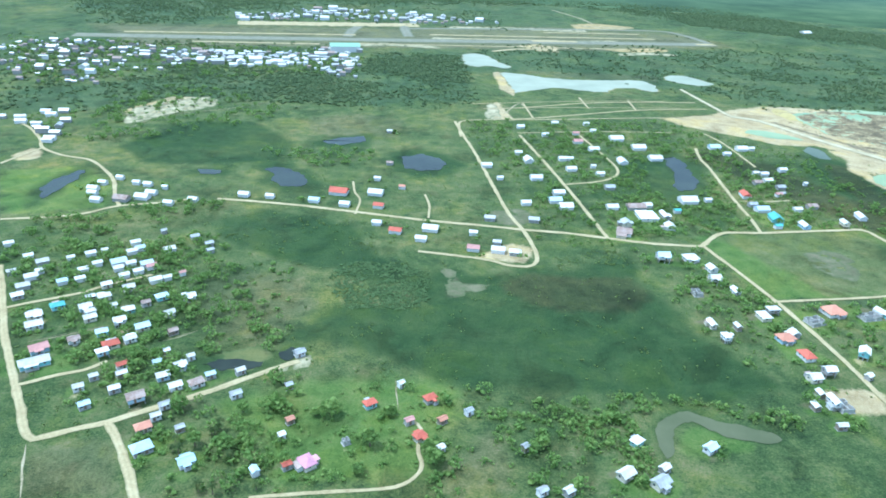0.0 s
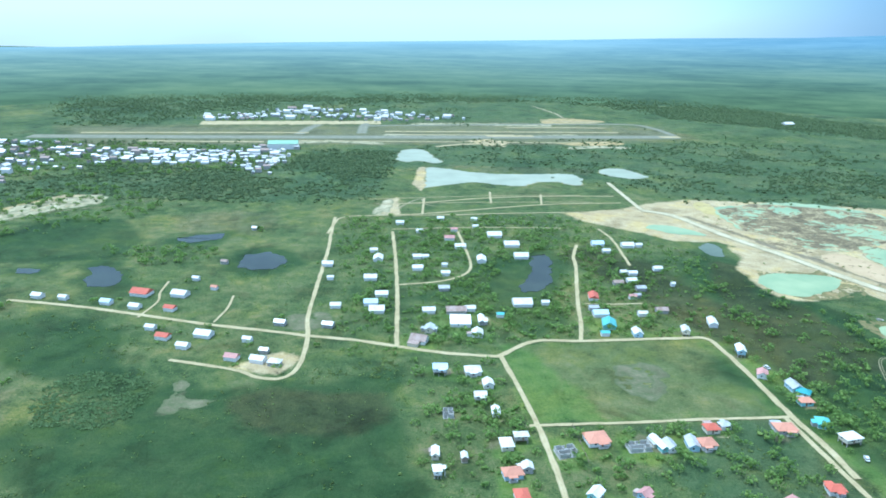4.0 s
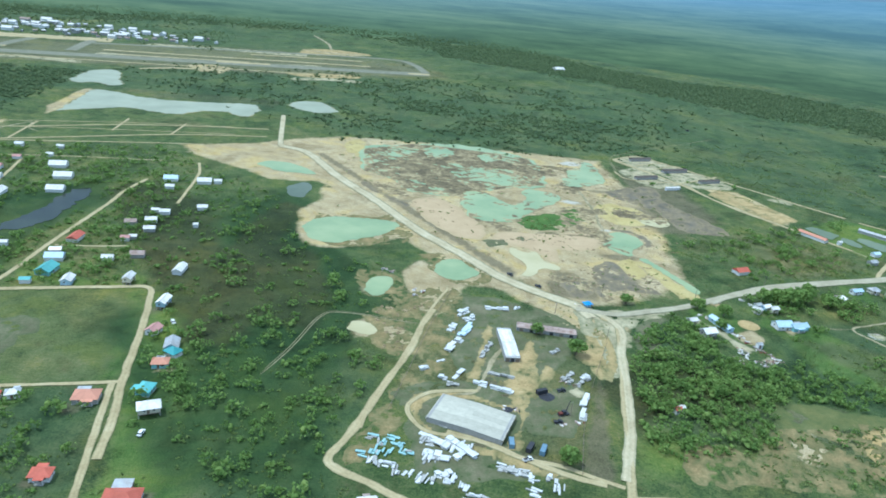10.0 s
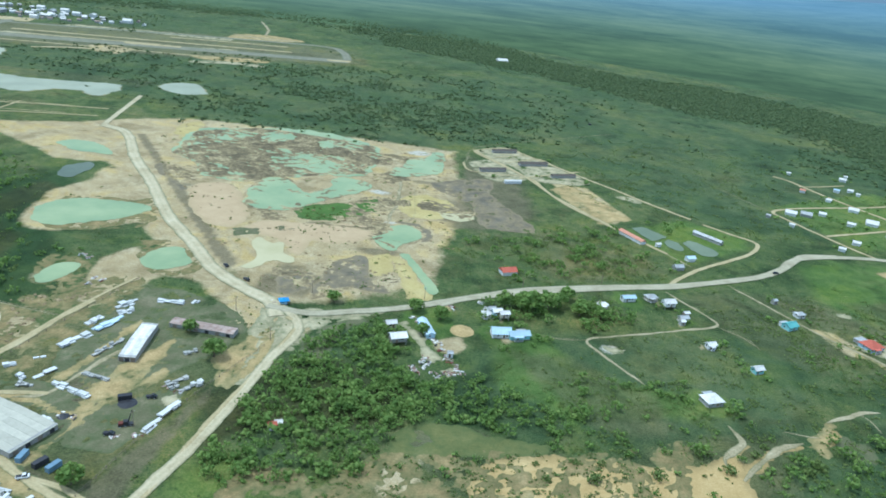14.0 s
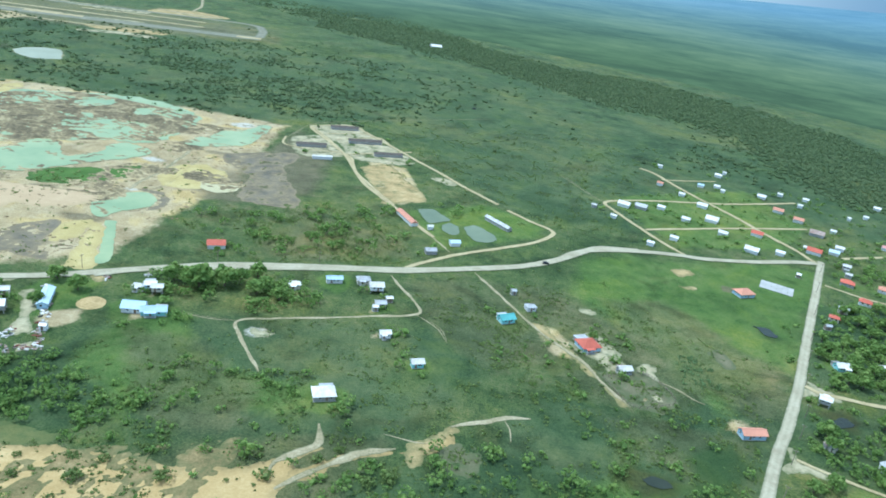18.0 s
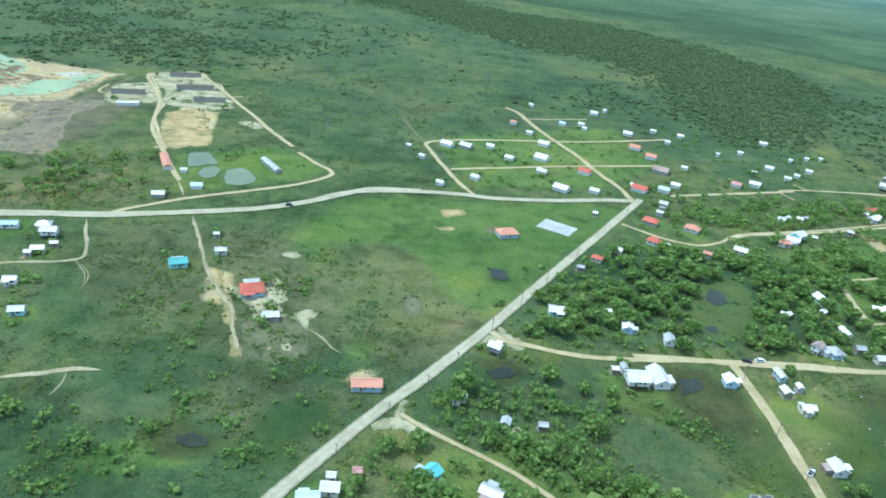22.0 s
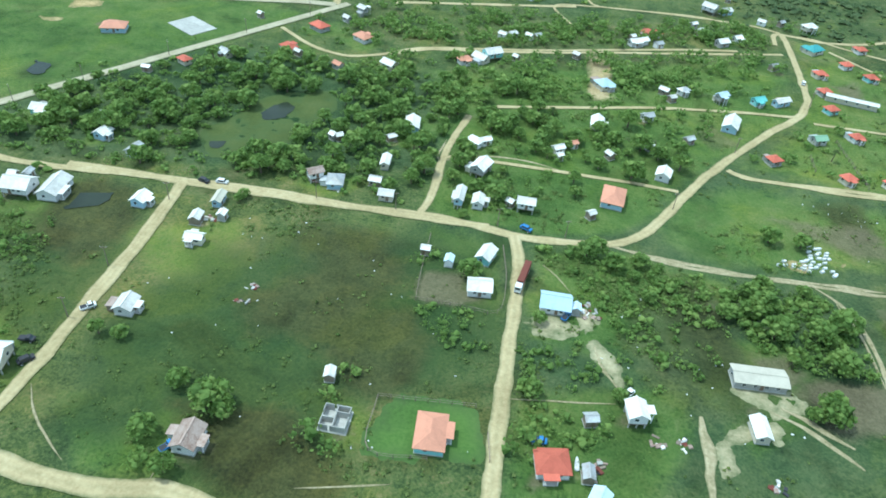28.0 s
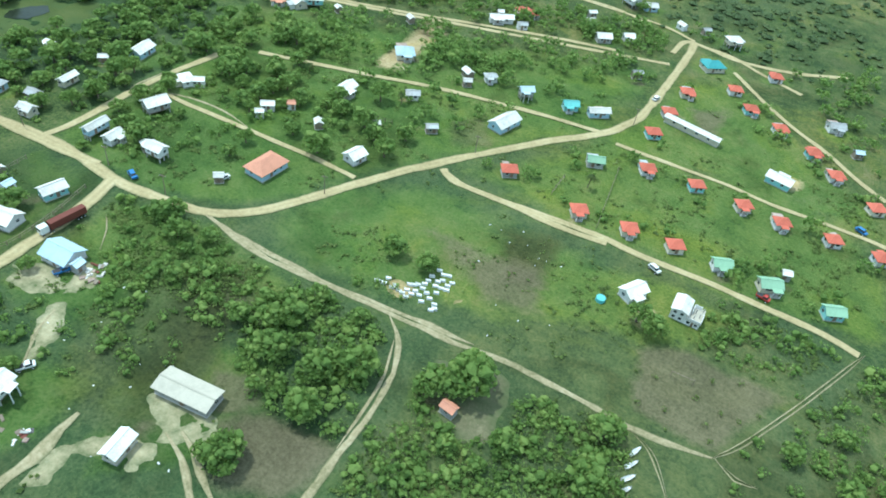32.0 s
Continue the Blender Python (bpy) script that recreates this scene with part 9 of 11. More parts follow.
car(1153.8, 461.8, -10, M_RED, "dark red", True)
car(1171.5, 507.8, -25, M_BLUE, "dark blue")
car(1022.8, 368.6, 70, M_BLUE, "blue", True)
car(920.7, 392.1, 5, M_WHITE, "white")
car(697.4, 842.2, 0, M_DARK, "dark")
car(728.9, 478.6, 10, M_DARK, "dark")
car(445.4, 409.6, -40, M_DARK, "dark", True)
car(432.8, 422.4, -50, M_DARK, "dark", True)
car(415.5, 273.2, 20, M_WHITE, "white", True)
car(436.2, 315.0, 10, M_DARK, "dark grey", True)
car(430.5, 294.5, 0, M_DARK, "dark grey", True)
car(290.5, 279.5, 80, M_WHITE, "white")
car(280.2, 352.9, -60, M_WHITE, "white")


def lorry(x, y, ang):
    root = new("articulated_lorry")
    root.matrix_world = pose(x, y, 0.3, 0, 0, ang)
    for name, b0, mat in (("trailer", (-6.0, 2.8, -0.85, 0.85, 0.6, 2.4), M_RUST), ("chassis", (-5.8, 5.0, -0.5, 0.5, 0.25, 0.6), M_DARK), ("cab", (3.2, 5.2, -0.85, 0.85, 0.45, 2.3), M_WHITE)):
        bm = bmesh.new()
        box(bm, *b0)
        if name != "chassis":
            bmesh.ops.bevel(bm, geom=bm.edges[:], offset=0.08, segments=1, affect="EDGES")
        p = part(name, bm, root, None, "", mat)
        if name == "cab":
            bm = bmesh.new()
            box(bm, 5.18, 5.22, -0.7, 0.7, 1.35, 2.05)
            part("windscreen", bm, p, None, "", M_GLASS)
    for sx in (-5.2, -4.4, -3.6, 2.4, 3.1, 4.6):
        for sy in (-0.72, 0.72):
            w = part("wheel", TYRE, root, pose(sx, sy, 0.0))
            part("rim", RIM, w)
    tagged(root, "white cab lorry with rusty dark red box trailer on the road", "lorry")


lorry(1010.5, 378.1, -95)


def container(x, y, ang, mat, word):
    root = new("shipping_container")
    root.matrix_world = pose(x, y, 0, 0, 0, ang)
    bm = bmesh.new()
    box(bm, -2.2, 2.2, -0.85, 0.85, 0.02, 1.8)
    part("body", bm, root, None, "", mat)
    for i in range(10):
        for s in (-1, 1):
            bm = bmesh.new()
            box(bm, -2.0 + i * 0.42, -1.82 + i * 0.42, s * 0.87 - 0.03, s * 0.87 + 0.03, 0.15, 1.7)
            part("rib", bm, root, None, "", mat)
    tagged(root, "%s steel shipping container on the yard grass" % word, "container", "containers")


container(417.4, 279.1, 60, M_DARK, "dark")
container(421.7, 278.0, 65, M_STEEL, "grey-blue")
container(411.3, 281.2, 85, M_STEEL, "grey-blue")
container(428.1, 313.2, 20, M_DARK, "dark")


def boat(x, y, ang):
    root = new("boat")
    root.matrix_world = pose(x, y, 0, 0, 0, ang) @ Matrix.Diagonal((0.62, 0.62, 0.62, 1))
    bm = bmesh.new()
    rows = []
    for i in range(9):
        s = i / 8
        w = 0.75 * (1 - max(0, s - 0.35) ** 2 * 2.3)
        rows.append([bm.verts.new(p) for p in ((-2.6 + 5.2 * s, -w, 0.85 + 0.25 * s * s), (-2.6 + 5.2 * s, -w * 0.55, 0.2), (-2.6 + 5.2 * s, 0, 0.05 + 0.3 * s ** 4), (-2.6 + 5.2 * s, w * 0.55, 0.2), (-2.6 + 5.2 * s, w, 0.85 + 0.25 * s * s))])
    for a, c in zip(rows, rows[1:]):
        for k in range(4):
            bm.faces.new((a[k], a[k + 1], c[k + 1], c[k]))
    bm.faces.new(rows[0])
    part("hull", bm, root, None, "", M_WHITE)
    for s in (-1.6, -0.5, 0.6):
        bm = bmesh.new()
        box(bm, s - 0.15, s + 0.15, -0.6, 0.6, 0.6, 0.68)
        part("thwart", bm, root, None, "", M_WHITE)
    bm = bmesh.new()
    box(bm, 0.9, 2.0, -0.45, 0.45, 0.78, 0.86)
    part("foredeck", bm, root, None, "", M_WHITE)
    tagged(root, "white open fibreglass boat lying on the grass", "boat", "stored boats")


for x, y in [(1142.3, 401.8), (1142.7, 398.6), (1143.2, 395.5), (1143.5, 392.7)]:
    boat(x, y, rng.uniform(50, 80))
boat(1029.6, 328.0, 95)
boat(941.5, 475.5, 110)


def tomb(x, y, ang):
    root = new("tomb")
    root.matrix_world = pose(x, y, 0, 0, 0, ang) @ Matrix.Diagonal((0.68, 0.68, 0.6, 1))
    for name, b0 in (("base", (-0.95, 0.95, -0.5, 0.5, -0.05, 0.2)), ("vault", (-0.8, 0.8, -0.38, 0.38, 0.2, 0.75)), ("lid", (-0.88, 0.88, -0.44, 0.44, 0.75, 0.85)), ("headstone", (-0.98, -0.82, -0.3, 0.3, 0.2, 1.2))):
        bm = bmesh.new()
        box(bm, *b0)
        part(name, bm, root, None, "", M_WHITE)
    tagged(root, "white-painted raised concrete tomb in the village cemetery", "tomb", "cemetery tombs")


for x, y in [(1076.9, 408.4), (1078.5, 408.8), (1078.5, 410.6), (1080.7, 408.7), (1081.0, 409.8), (1082.5, 408.8), (1083.5, 408.7), (1083.8, 410.2), (1084.8, 408.2), (1085.3, 409.7), (1085.5, 411.1), (1086.9, 410.5), (1086.4, 412.8), (1087.9, 412.1), (1089.3, 411.1), (1088.3, 409.2), (1091.1, 410.2), (1089.6, 413.5), (1089.7, 415.4), (1088.0, 416.8), (1086.0, 417.5), (1087.9, 419.5)]:
    tomb(x, y, 25 + rng.uniform(-8, 8))
for x, y in [(1089.1, 420.0), (1090.9, 418.4), (1091.0, 415.7), (1088.7, 417.8), (1086.1, 415.7), (1088.3, 415.2), (1086.0, 414.3), (1084.9, 413.2), (1091.4, 408.3), (1091.8, 409.1), (1084.3, 412.5), (1083.4, 412.0), (1090.5, 417.0), (1086.4, 420.2)]:
    tomb(x, y, 25 + rng.uniform(-8, 8))


def utility_pole(x, y, ang):
    root = new("utility_pole")
    root.matrix_world = pose(x, y, 0, 0, 0, ang)
    bm = bmesh.new()
    tube(bm, (0, 0, -0.2), (0, 0, 6.2), 0.13, 0.08, 7)
    part("pole", bm, root, None, "", M_WOOD)
    bm = bmesh.new()
    box(bm, -0.8, 0.8, -0.06, 0.06, 5.6, 5.75)
    part("crossarm", bm, root, None, "", M_WOOD)
    for k in (-0.7, 0.0, 0.7):
        bm = bmesh.new()
        tube(bm, (k, 0, 5.75), (k, 0, 5.95), 0.05, 0.03, 6)
        part("insulator", bm, root, None, "", M_WHITE)
    tagged(root, "grey wooden utility pole at the roadside", "utility pole", "utility poles")


for x, y in [(785.4, 318.1), (796.6, 337.2), (806.4, 352.8), (814.7, 366.8), (825.8, 390.5), (836.6, 411.4), (847.5, 432.4), (862.7, 461.5), (878.6, 492.6), (894.1, 521.2)]:
    utility_pole(x, y, -35)
for x, y in [(912.2, 350.6), (914.2, 332.6), (911.3, 379.7), (948.5, 394.4), (971.2, 396.9), (1000.1, 399.5), (1019.0, 400.4), (1048.3, 425.3), (1069.1, 467.6), (1100.3, 516.1)]:
    utility_pole(x, y, 20)
for x, y in [(447.9, 380.5), (466.8, 358.4), (527.6, 406.5), (576.3, 428.3), (619.0, 442.2), (436.1, 299.3), (476.6, 402.5)]:
    utility_pole(x, y, 60)


def court():
    a, b_, c, d = (Vector((*p, 0)) for p in [(845.4, 489.1), (851.2, 499.4), (866.1, 491.6), (859.5, 482.2)])
    mid = (a + c) / 2
    L, W = (c - b_).length, (b_ - a).length
    ang = math.degrees(math.atan2((c - b_).y, (c - b_).x))
    root = new("ball_court")
    root.matrix_world = pose(mid.x, mid.y, 0, 0, 0, ang)
    n = 6
    for i in range(n):
        for j in range(3):
            bm = bmesh.new()
            box(bm, -L / 2 + i * L / n + 0.03, -L / 2 + (i + 1) * L / n - 0.03, -W / 2 + j * W / 3 + 0.03, -W / 2 + (j + 1) * W / 3 - 0.03, -0.1, 0.18)
            part("slab", bm, root, None, "", M_CONCRETE)
    tagged(root, "pale concrete ball court slab on the playing field", "ball court")
    occupy(mid.x, mid.y, L / 2)


court()


def unfinished_house(x, y, turn):
    """A white house whose second storey is roofed on one side and still an open deck on the other."""
    root = new("house")
    root.matrix_world = pose(x, y, 0, 0, 0, turn)
    occupy(x + 3.4, y + 2.6, 4)
    bm = bmesh.new()
    box(bm, 0, 3.6, 0, 5.2, -0.1, 3.1)
    part("tall_wall", bm, root, None, "", WALL[0][1])
    bm = bmesh.new()
    box(bm, 3.6, 7.0, 0, 5.2, -0.1, 1.6)
    part("low_wall", bm, root, None, "", WALL[0][1])
    for side in (0, 1):
        bm = bmesh.new()
        x0, x1 = (-0.35, 1.8) if side == 0 else (1.8, 3.95)
        z0, z1 = (3.0, 3.75) if side == 0 else (3.75, 3.0)
        q = [bm.verts.new((px_, py_, pz_ + dz)) for dz in (0, 0.1) for px_, py_, pz_ in ((x0, -0.35, z0), (x1, -0.35, z1), (x1, 5.55, z1), (x0, 5.55, z0))]
        for f in ((3, 2, 1, 0), (4, 5, 6, 7), (0, 1, 5, 4), (1, 2, 6, 5), (2, 3, 7, 6), (3, 0, 4, 7)):
            bm.faces.new([q[k] for k in f])
        part("roof", bm, root, None, "white sheet roof", ROOF["w"][1])
    bm = bmesh.new()
    box(bm, 3.603, 7.15, -0.12, 5.32, 1.603, 1.74)
    part("deck", bm, root, None, "bare pale concrete deck", ROOF["C"][1])
    for x0, x1, y0, y1 in ((3.7, 7.1, -0.05, 0.07), (6.98, 7.1, 0.07, 3.0), (4.4, 4.52, 2.2, 4.9), (4.52, 6.2, 4.8, 4.92)):
        bm = bmesh.new()
        box(bm, x0, x1, y0, y1, 1.74, 2.25 if y1 < 1 else 2.7)
        part("parapet", bm, root, None, "unfinished block wall", WALL[0][1])
    for cx, cy in ((5.2, 0.9), (6.3, 2.0), (5.2, 3.0), (6.6, 4.2)):
        bm = bmesh.new()
        box(bm, cx - 0.1, cx + 0.1, cy - 0.1, cy + 0.1, 1.74, 3.0)
        part("column", bm, root, None, "rough concrete column", WALL[3][1])
    for cx, z0, z1, w in ((0.9, 0.55, 1.25, 0.35), (2.4, 0.55, 1.25, 0.35), (4.4, 0.55, 1.25, 0.4), (6.2, 0.55, 1.25, 0.35), (0.9, 2.0, 2.7, 0.35), (2.5, 2.0, 2.7, 0.35)):
        bm = bmesh.new()
        box(bm, cx - w, cx + w, -0.03, 0.05, z0, z1)
        part("window", bm, root, None, "dark window", M_GLASS)
    bm = bmesh.new()
    box(bm, 5.1, 5.6, -0.03, 0.05, -0.05, 1.35)
    part("door", bm, root, None, "", M_DOOR)
    tagged(root, "white two-storey house, half roofed and half open concrete deck", "house", "village houses")


unfinished_house(1136.3, 441.1, 2)


def goal(corners):
    a, b_ = (Vector((*p, 0)) for p in corners)
    root = new("goal_frame")
    for i, p in enumerate((a, b_)):
        bm = bmesh.new()
        tube(bm, (p.x, p.y, -0.1), (p.x, p.y, 1.6), 0.07, 0.07, 6)
        part("post", bm, root, None, "", M_WOOD)
    bm = bmesh.new()
    tube(bm, (a.x, a.y, 1.6), (b_.x, b_.y, 1.6), 0.07, 0.07, 6)
    part("crossbar", bm, root, None, "", M_WOOD)
    tagged(root, "wooden football goal frame on bare brown pitch", "goal")


goal([(1142.1, 424.3), (1147.0, 424.8)])


def water_tank(x, y, mat, word):
    root = new("water_tank")
    root.matrix_world = pose(x, y, 0)
    bm = bmesh.new()
    tube(bm, (0, 0, -0.05), (0, 0, 1.0), 1.15, 1.15, 16)
    part("drum", bm, root, None, "", mat)
    bm = bmesh.new()
    tube(bm, (0, 0, 1.0), (0, 0, 1.15), 1.15, 0.3, 16)
    part("lid", bm, root, None, "", mat)
    tagged(root, "round %s water tank standing in a yard" % word, "water tank")


water_tank(1121.2, 435.7, M_TEAL, "turquoise")

def scrap(x, y):
    """A heap of sheet iron, timber and wreckage."""
    occupy(x, y, 1.2)
    root = new("scrap_heap")
    root.matrix_world = pose(x, y, 0, 0, 0, rng.uniform(0, 360)) @ Matrix.Diagonal((0.9, 0.9, 0.9, 1))
    for i in range(rng.randint(7, 11)):
        l, w = rng.uniform(0.5, 2.0), rng.uniform(0.3, 1.0)
        bm = bmesh.new()
        box(bm, -l / 2, l / 2, -w / 2, w / 2, 0, rng.uniform(0.05, 0.5))
        part("scrap_piece", bm, root, pose(rng.uniform(-1.6, 1.6), rng.uniform(-1.6, 1.6), -0.03, rng.uniform(-6, 6), rng.uniform(-6, 6), rng.uniform(0, 180)), "",
             rng.choice((M_CONCRETE, M_WOOD, M_WOOD, ROOF["s"][1], ROOF["u"][1], ROOF["u"][1], ROOF["w"][1], ROOF["w"][1], M_RUST, M_DARK)))
    tagged(root, "heap of scrap iron, timber and broken sheets", "scrap heap", "scrap heaps")


for x, y in [(523.2, 387.7), (525.5, 384.9), (526.9, 381.6), (530.5, 373.7), (532.5, 369.2), (533.8, 366.6), (535.2, 362.2), (536.8, 357.1), (538.4, 354.7), (539.8, 351.4), (541.3, 348.3), (542.8, 346.1), (540.1, 344.8), (536.7, 345.2), (533.5, 341.9), (531.6, 344.4)]:
    scrap(x, y)
for x, y in [(522.5, 348.4), (523.8, 345.7), (526.4, 352.0), (527.5, 347.9), (529.6, 351.6), (524.7, 343.4), (528.4, 355.8), (535.5, 403.8), (539.4, 402.8), (541.7, 399.8), (553.9, 408.5), (555.7, 403.0)]:
    scrap(x, y)
for x, y in [(381.1, 392.4), (366.9, 420.7), (381.7, 398.4), (386.1, 396.4), (370.4, 418.1), (416.2, 301.4), (411.4, 302.3), (439.1, 322.7), (443.6, 319.8), (438.8, 295.2), (431.8, 294.4), (461.7, 391.1)]:
    scrap(x, y)
for x, y in [(923.8, 383.4), (925.7, 376.6), (945.0, 402.9), (952.7, 401.1), (1027.0, 373.8), (1029.3, 371.5), (1026.6, 370.6), (947.7, 355.2), (948.0, 350.1), (1051.0, 339.1), (1045.3, 338.1), (1068.8, 334.4), (1033.9, 329.0), (1033.1, 326.1)]:
    scrap(x, y)

# spoil heaps, brush piles and puddles of the sand quarry
nq = random.Random(5)
make_ground()

# ---- vegetation ----
PHI = (1 + 5 ** 0.5) / 2
ICO = np.array([(-1, PHI, 0), (1, PHI, 0), (-1, -PHI, 0), (1, -PHI, 0), (0, -1, PHI), (0, 1, PHI), (0, -1, -PHI), (0, 1, -PHI), (PHI, 0, -1), (PHI, 0, 1), (-PHI, 0, -1), (-PHI, 0, 1)]) / 1.902
ICO_F = np.array([(0, 11, 5), (0, 5, 1), (0, 1, 7), (0, 7, 10), (0, 10, 11), (1, 5, 9), (5, 11, 4), (11, 10, 2), (10, 7, 6), (7, 1, 8), (3, 9, 4), (3, 4, 2), (3, 2, 6), (3, 6, 8), (3, 8, 9), (4, 9, 5), (2, 4, 11), (6, 2, 10), (8, 6, 7), (9, 8, 1)])
nr = np.random.RandomState(11)


OCT = np.array([(1, 0, 0), (-1, 0, 0), (0, 1, 0), (0, -1, 0), (0, 0, 1), (0, 0, -1)], float)
OCT_F = np.array([(0, 2, 4), (2, 1, 4), (1, 3, 4), (3, 0, 4), (2, 0, 5), (1, 2, 5), (3, 1, 5), (0, 3, 5)])


def clump(c, r, flat=0.8):
    v = ICO * (1 + nr.uniform(-0.42, 0.38, (12, 1))) * r
    return v * (1, 1, flat) + np.array(c)


def leafy(n_clump, n_leaf, radius, height, flat, cheap=False, squat=0.8):
    """Crown of lumps and loose leaf sprays, as vertices and triangles."""
    vs, fs, o = [], [], 0
    for i in range(n_clump):
        a, q = nr.uniform(0, 6.28), nr.uniform(0, 1) ** 0.5
        zz = nr.uniform(-0.35, 0.5)
        rr = radius * q * (1 - 0.6 * max(zz, 0))
        v = clump((rr * math.cos(a), rr * math.sin(a), height + zz * radius * flat * 1.3), radius * nr.uniform(0.2, 0.36) * (1.5 if n_clump < 4 else 1.0), 0.75)
        if cheap:
            v = OCT * (1 + nr.uniform(-0.3, 0.3, (6, 1))) * radius * nr.uniform(0.45, 0.7) * (1, 1, squat) + np.array((rr * 0.5 * math.cos(a), rr * 0.5 * math.sin(a), height))
        vs.append(v)
        fs.append((OCT_F if cheap else ICO_F) + o)
        o += len(v)
    for i in range(n_leaf):
        d = nr.normal(size=3)
        d /= np.linalg.norm(d)
        d[2] = abs(d[2]) * 0.9 - 0.25
        c = np.array((0, 0, height)) + d * np.array((radius, radius, radius * flat)) * nr.uniform(0.55, 1.22)
        e1, e2 = nr.normal(size=3), nr.normal(size=3)
        e1 /= np.linalg.norm(e1)
        e2 -= e1 * (e1 @ e2)
        e2 /= np.linalg.norm(e2)
        s = radius * nr.uniform(0.06, 0.14) * (1.8 if n_leaf < 20 else 1.55 if n_leaf < 100 else 1.15)
        vs.append(np.array((c - e1 * s, c + e2 * s * 0.8, c + e1 * s, c - e2 * s * 0.8)))
        fs.append(np.array(((0, 1, 2), (0, 2, 3))) + o)
        o += 4
    return np.concatenate(vs), np.concatenate(fs)


TREE_KINDS = []
for k in range(7):
    R, H = nr.uniform(1.9, 2.9), nr.uniform(2.4, 3.8)
    v, f = leafy(20, 520, R, H, nr.uniform(0.7, 0.95))
    crown = mesh_np("crown", v, f, M_LEAF)
    bm = bmesh.new()
    tube(bm, (0, 0, -0.2), (0, 0, H * 0.75), 0.24, 0.15)
    for a in range(4):
        g = a * 1.6 + k
        tube(bm, (0, 0, H * (0.45 + 0.06 * a)), (R * 0.6 * math.cos(g), R * 0.6 * math.sin(g), H * 0.95), 0.11, 0.04, 5)
    TREE_KINDS.append((finish(bm, "trunk", M_BARK), crown))

PALM_KINDS = []
for k in range(3):
    H = nr.uniform(3.0, 5.0)
    bm = bmesh.new()
    lean = nr.uniform(-0.5, 0.5)
    tube(bm, (0, 0, -0.2), (lean * 0.5, 0, H * 0.5), 0.2, 0.15)
    tube(bm, (lean * 0.5, 0, H * 0.5), (lean, 0, H), 0.15, 0.12)
    trunk = finish(bm, "trunk", M_BARK)
    bm = bmesh.new()
    for i in range(13):
        g = i * 2.4
        out, last = Vector((math.cos(g), math.sin(g), 0)), None
        side = Vector((-out.y, out.x, 0))
        n, span, up = 5, nr.uniform(1.6, 2.2), nr.uniform(0.2, 1.0)
        for j in range(n + 1):
            s = j / n
            c = Vector((lean, 0, H)) + out * span * s + Vector((0, 0, up * s * 2 - 2.0 * s * s))
            w = 0.32 * math.sin(math.pi * (0.12 + 0.88 * s)) + 0.03
            row = [bm.verts.new(c + side * w - Vector((0, 0, 0.25 * w))), bm.verts.new(c), bm.verts.new(c - side * w - Vector((0, 0, 0.25 * w)))]
            if last:
                bm.faces.new((last[0], last[1], row[1], row[0]))
                bm.faces.new((last[1], last[2], row[2], row[1]))
            last = row
    PALM_KINDS.append((trunk, finish(bm, "crown", M_PALM)))

YARD_SHRUBS = []
SPOTS = {k: [] for k in ("thicket", "tree", "scrub", "forest", "mangrove", "palm", "tussock")}


def grow(kind, per_hectare, poly):
    px, py = np.array([p[0] for p in poly]), np.array([p[1] for p in poly])
    size = 0.5 * abs(np.dot(px, np.roll(py, 1)) - np.dot(py, np.roll(px, 1)))
    box_area = (px.max() - px.min()) * (py.max() - py.min())
    n = int(box_area / 1e4 * per_hectare * (1.25 if kind == "scrub" else 1.5 if kind == "tussock" else 1))
    x, y = nr.uniform(px.min(), px.max(), n), nr.uniform(py.min(), py.max(), n)
    keep = inside_distance(x, y, poly) > nr.uniform(-30, 42, n) * (kind == "forest") - nr.uniform(0, 4, n)
    patch = np.array([noise.noise((a * 0.045, b * 0.045, 3.0)) for a, b in zip(x, y)])
    if kind == "forest":
        patch = 0.6 * patch + 1.1 * np.array([noise.noise((a * 0.011, b * 0.014, 8.0)) for a, b in zip(x, y)]) + 0.4 * np.array([noise.noise((a * 0.12, b * 0.12, 5.0)) for a, b in zip(x, y)])
        keep &= patch > nr.uniform(-0.32, 0.16, n) - (0.7 if per_hectare > 600 else 0.25 if per_hectare > 250 else 0.0)
    elif kind in ("scrub", "tussock"):
        patch = patch + 0.7 * np.array([noise.noise((a * 0.13, b * 0.13, 6.0)) for a, b in zip(x, y)])
        keep &= patch > nr.uniform(-0.25, 0.42, n)
    else:
        keep &= patch > nr.uniform(-0.75, 0.35, n) - (0.4 if kind == "tree" else 0.2)
    i, j = ((x - GX0) / CELL).astype(int), ((y - GY0) / CELL).astype(int)
    ok = (i >= 0) & (j >= 0) & (i < OCC.shape[1]) & (j < OCC.shape[0])
    i, j = np.clip(i, 0, OCC.shape[1] - 1), np.clip(j, 0, OCC.shape[0] - 1)
    keep &= ~(OCC[j, i] & ok)
    SPOTS[kind] += list(zip(x[keep], y[keep]))


grow("forest", 1250, [(-72, 850), (-39, 882), (30, 906), (39, 817), (42, 744), (-28, 746), (-75, 814)])
grow("forest", 900, [(-280, 775), (-211, 760), (-110, 745), (-82, 653), (-128, 690), (-182, 738), (-237, 713)])
grow("forest", 800, [(-182, 628), (-91, 641), (-57, 679), (-50, 729), (-97, 709), (-141, 686)])
grow("forest", 415, [(-80, 835), (26, 896), (48, 667), (-60, 626), (-126, 657)])
grow("forest", 415, [(-380, 632), (-321, 666), (-256, 705), (-138, 667), (-113, 708), (-85, 665), (-69, 717), (-52, 649), (-141, 633), (-230, 627), (-299, 566), (-349, 576)])
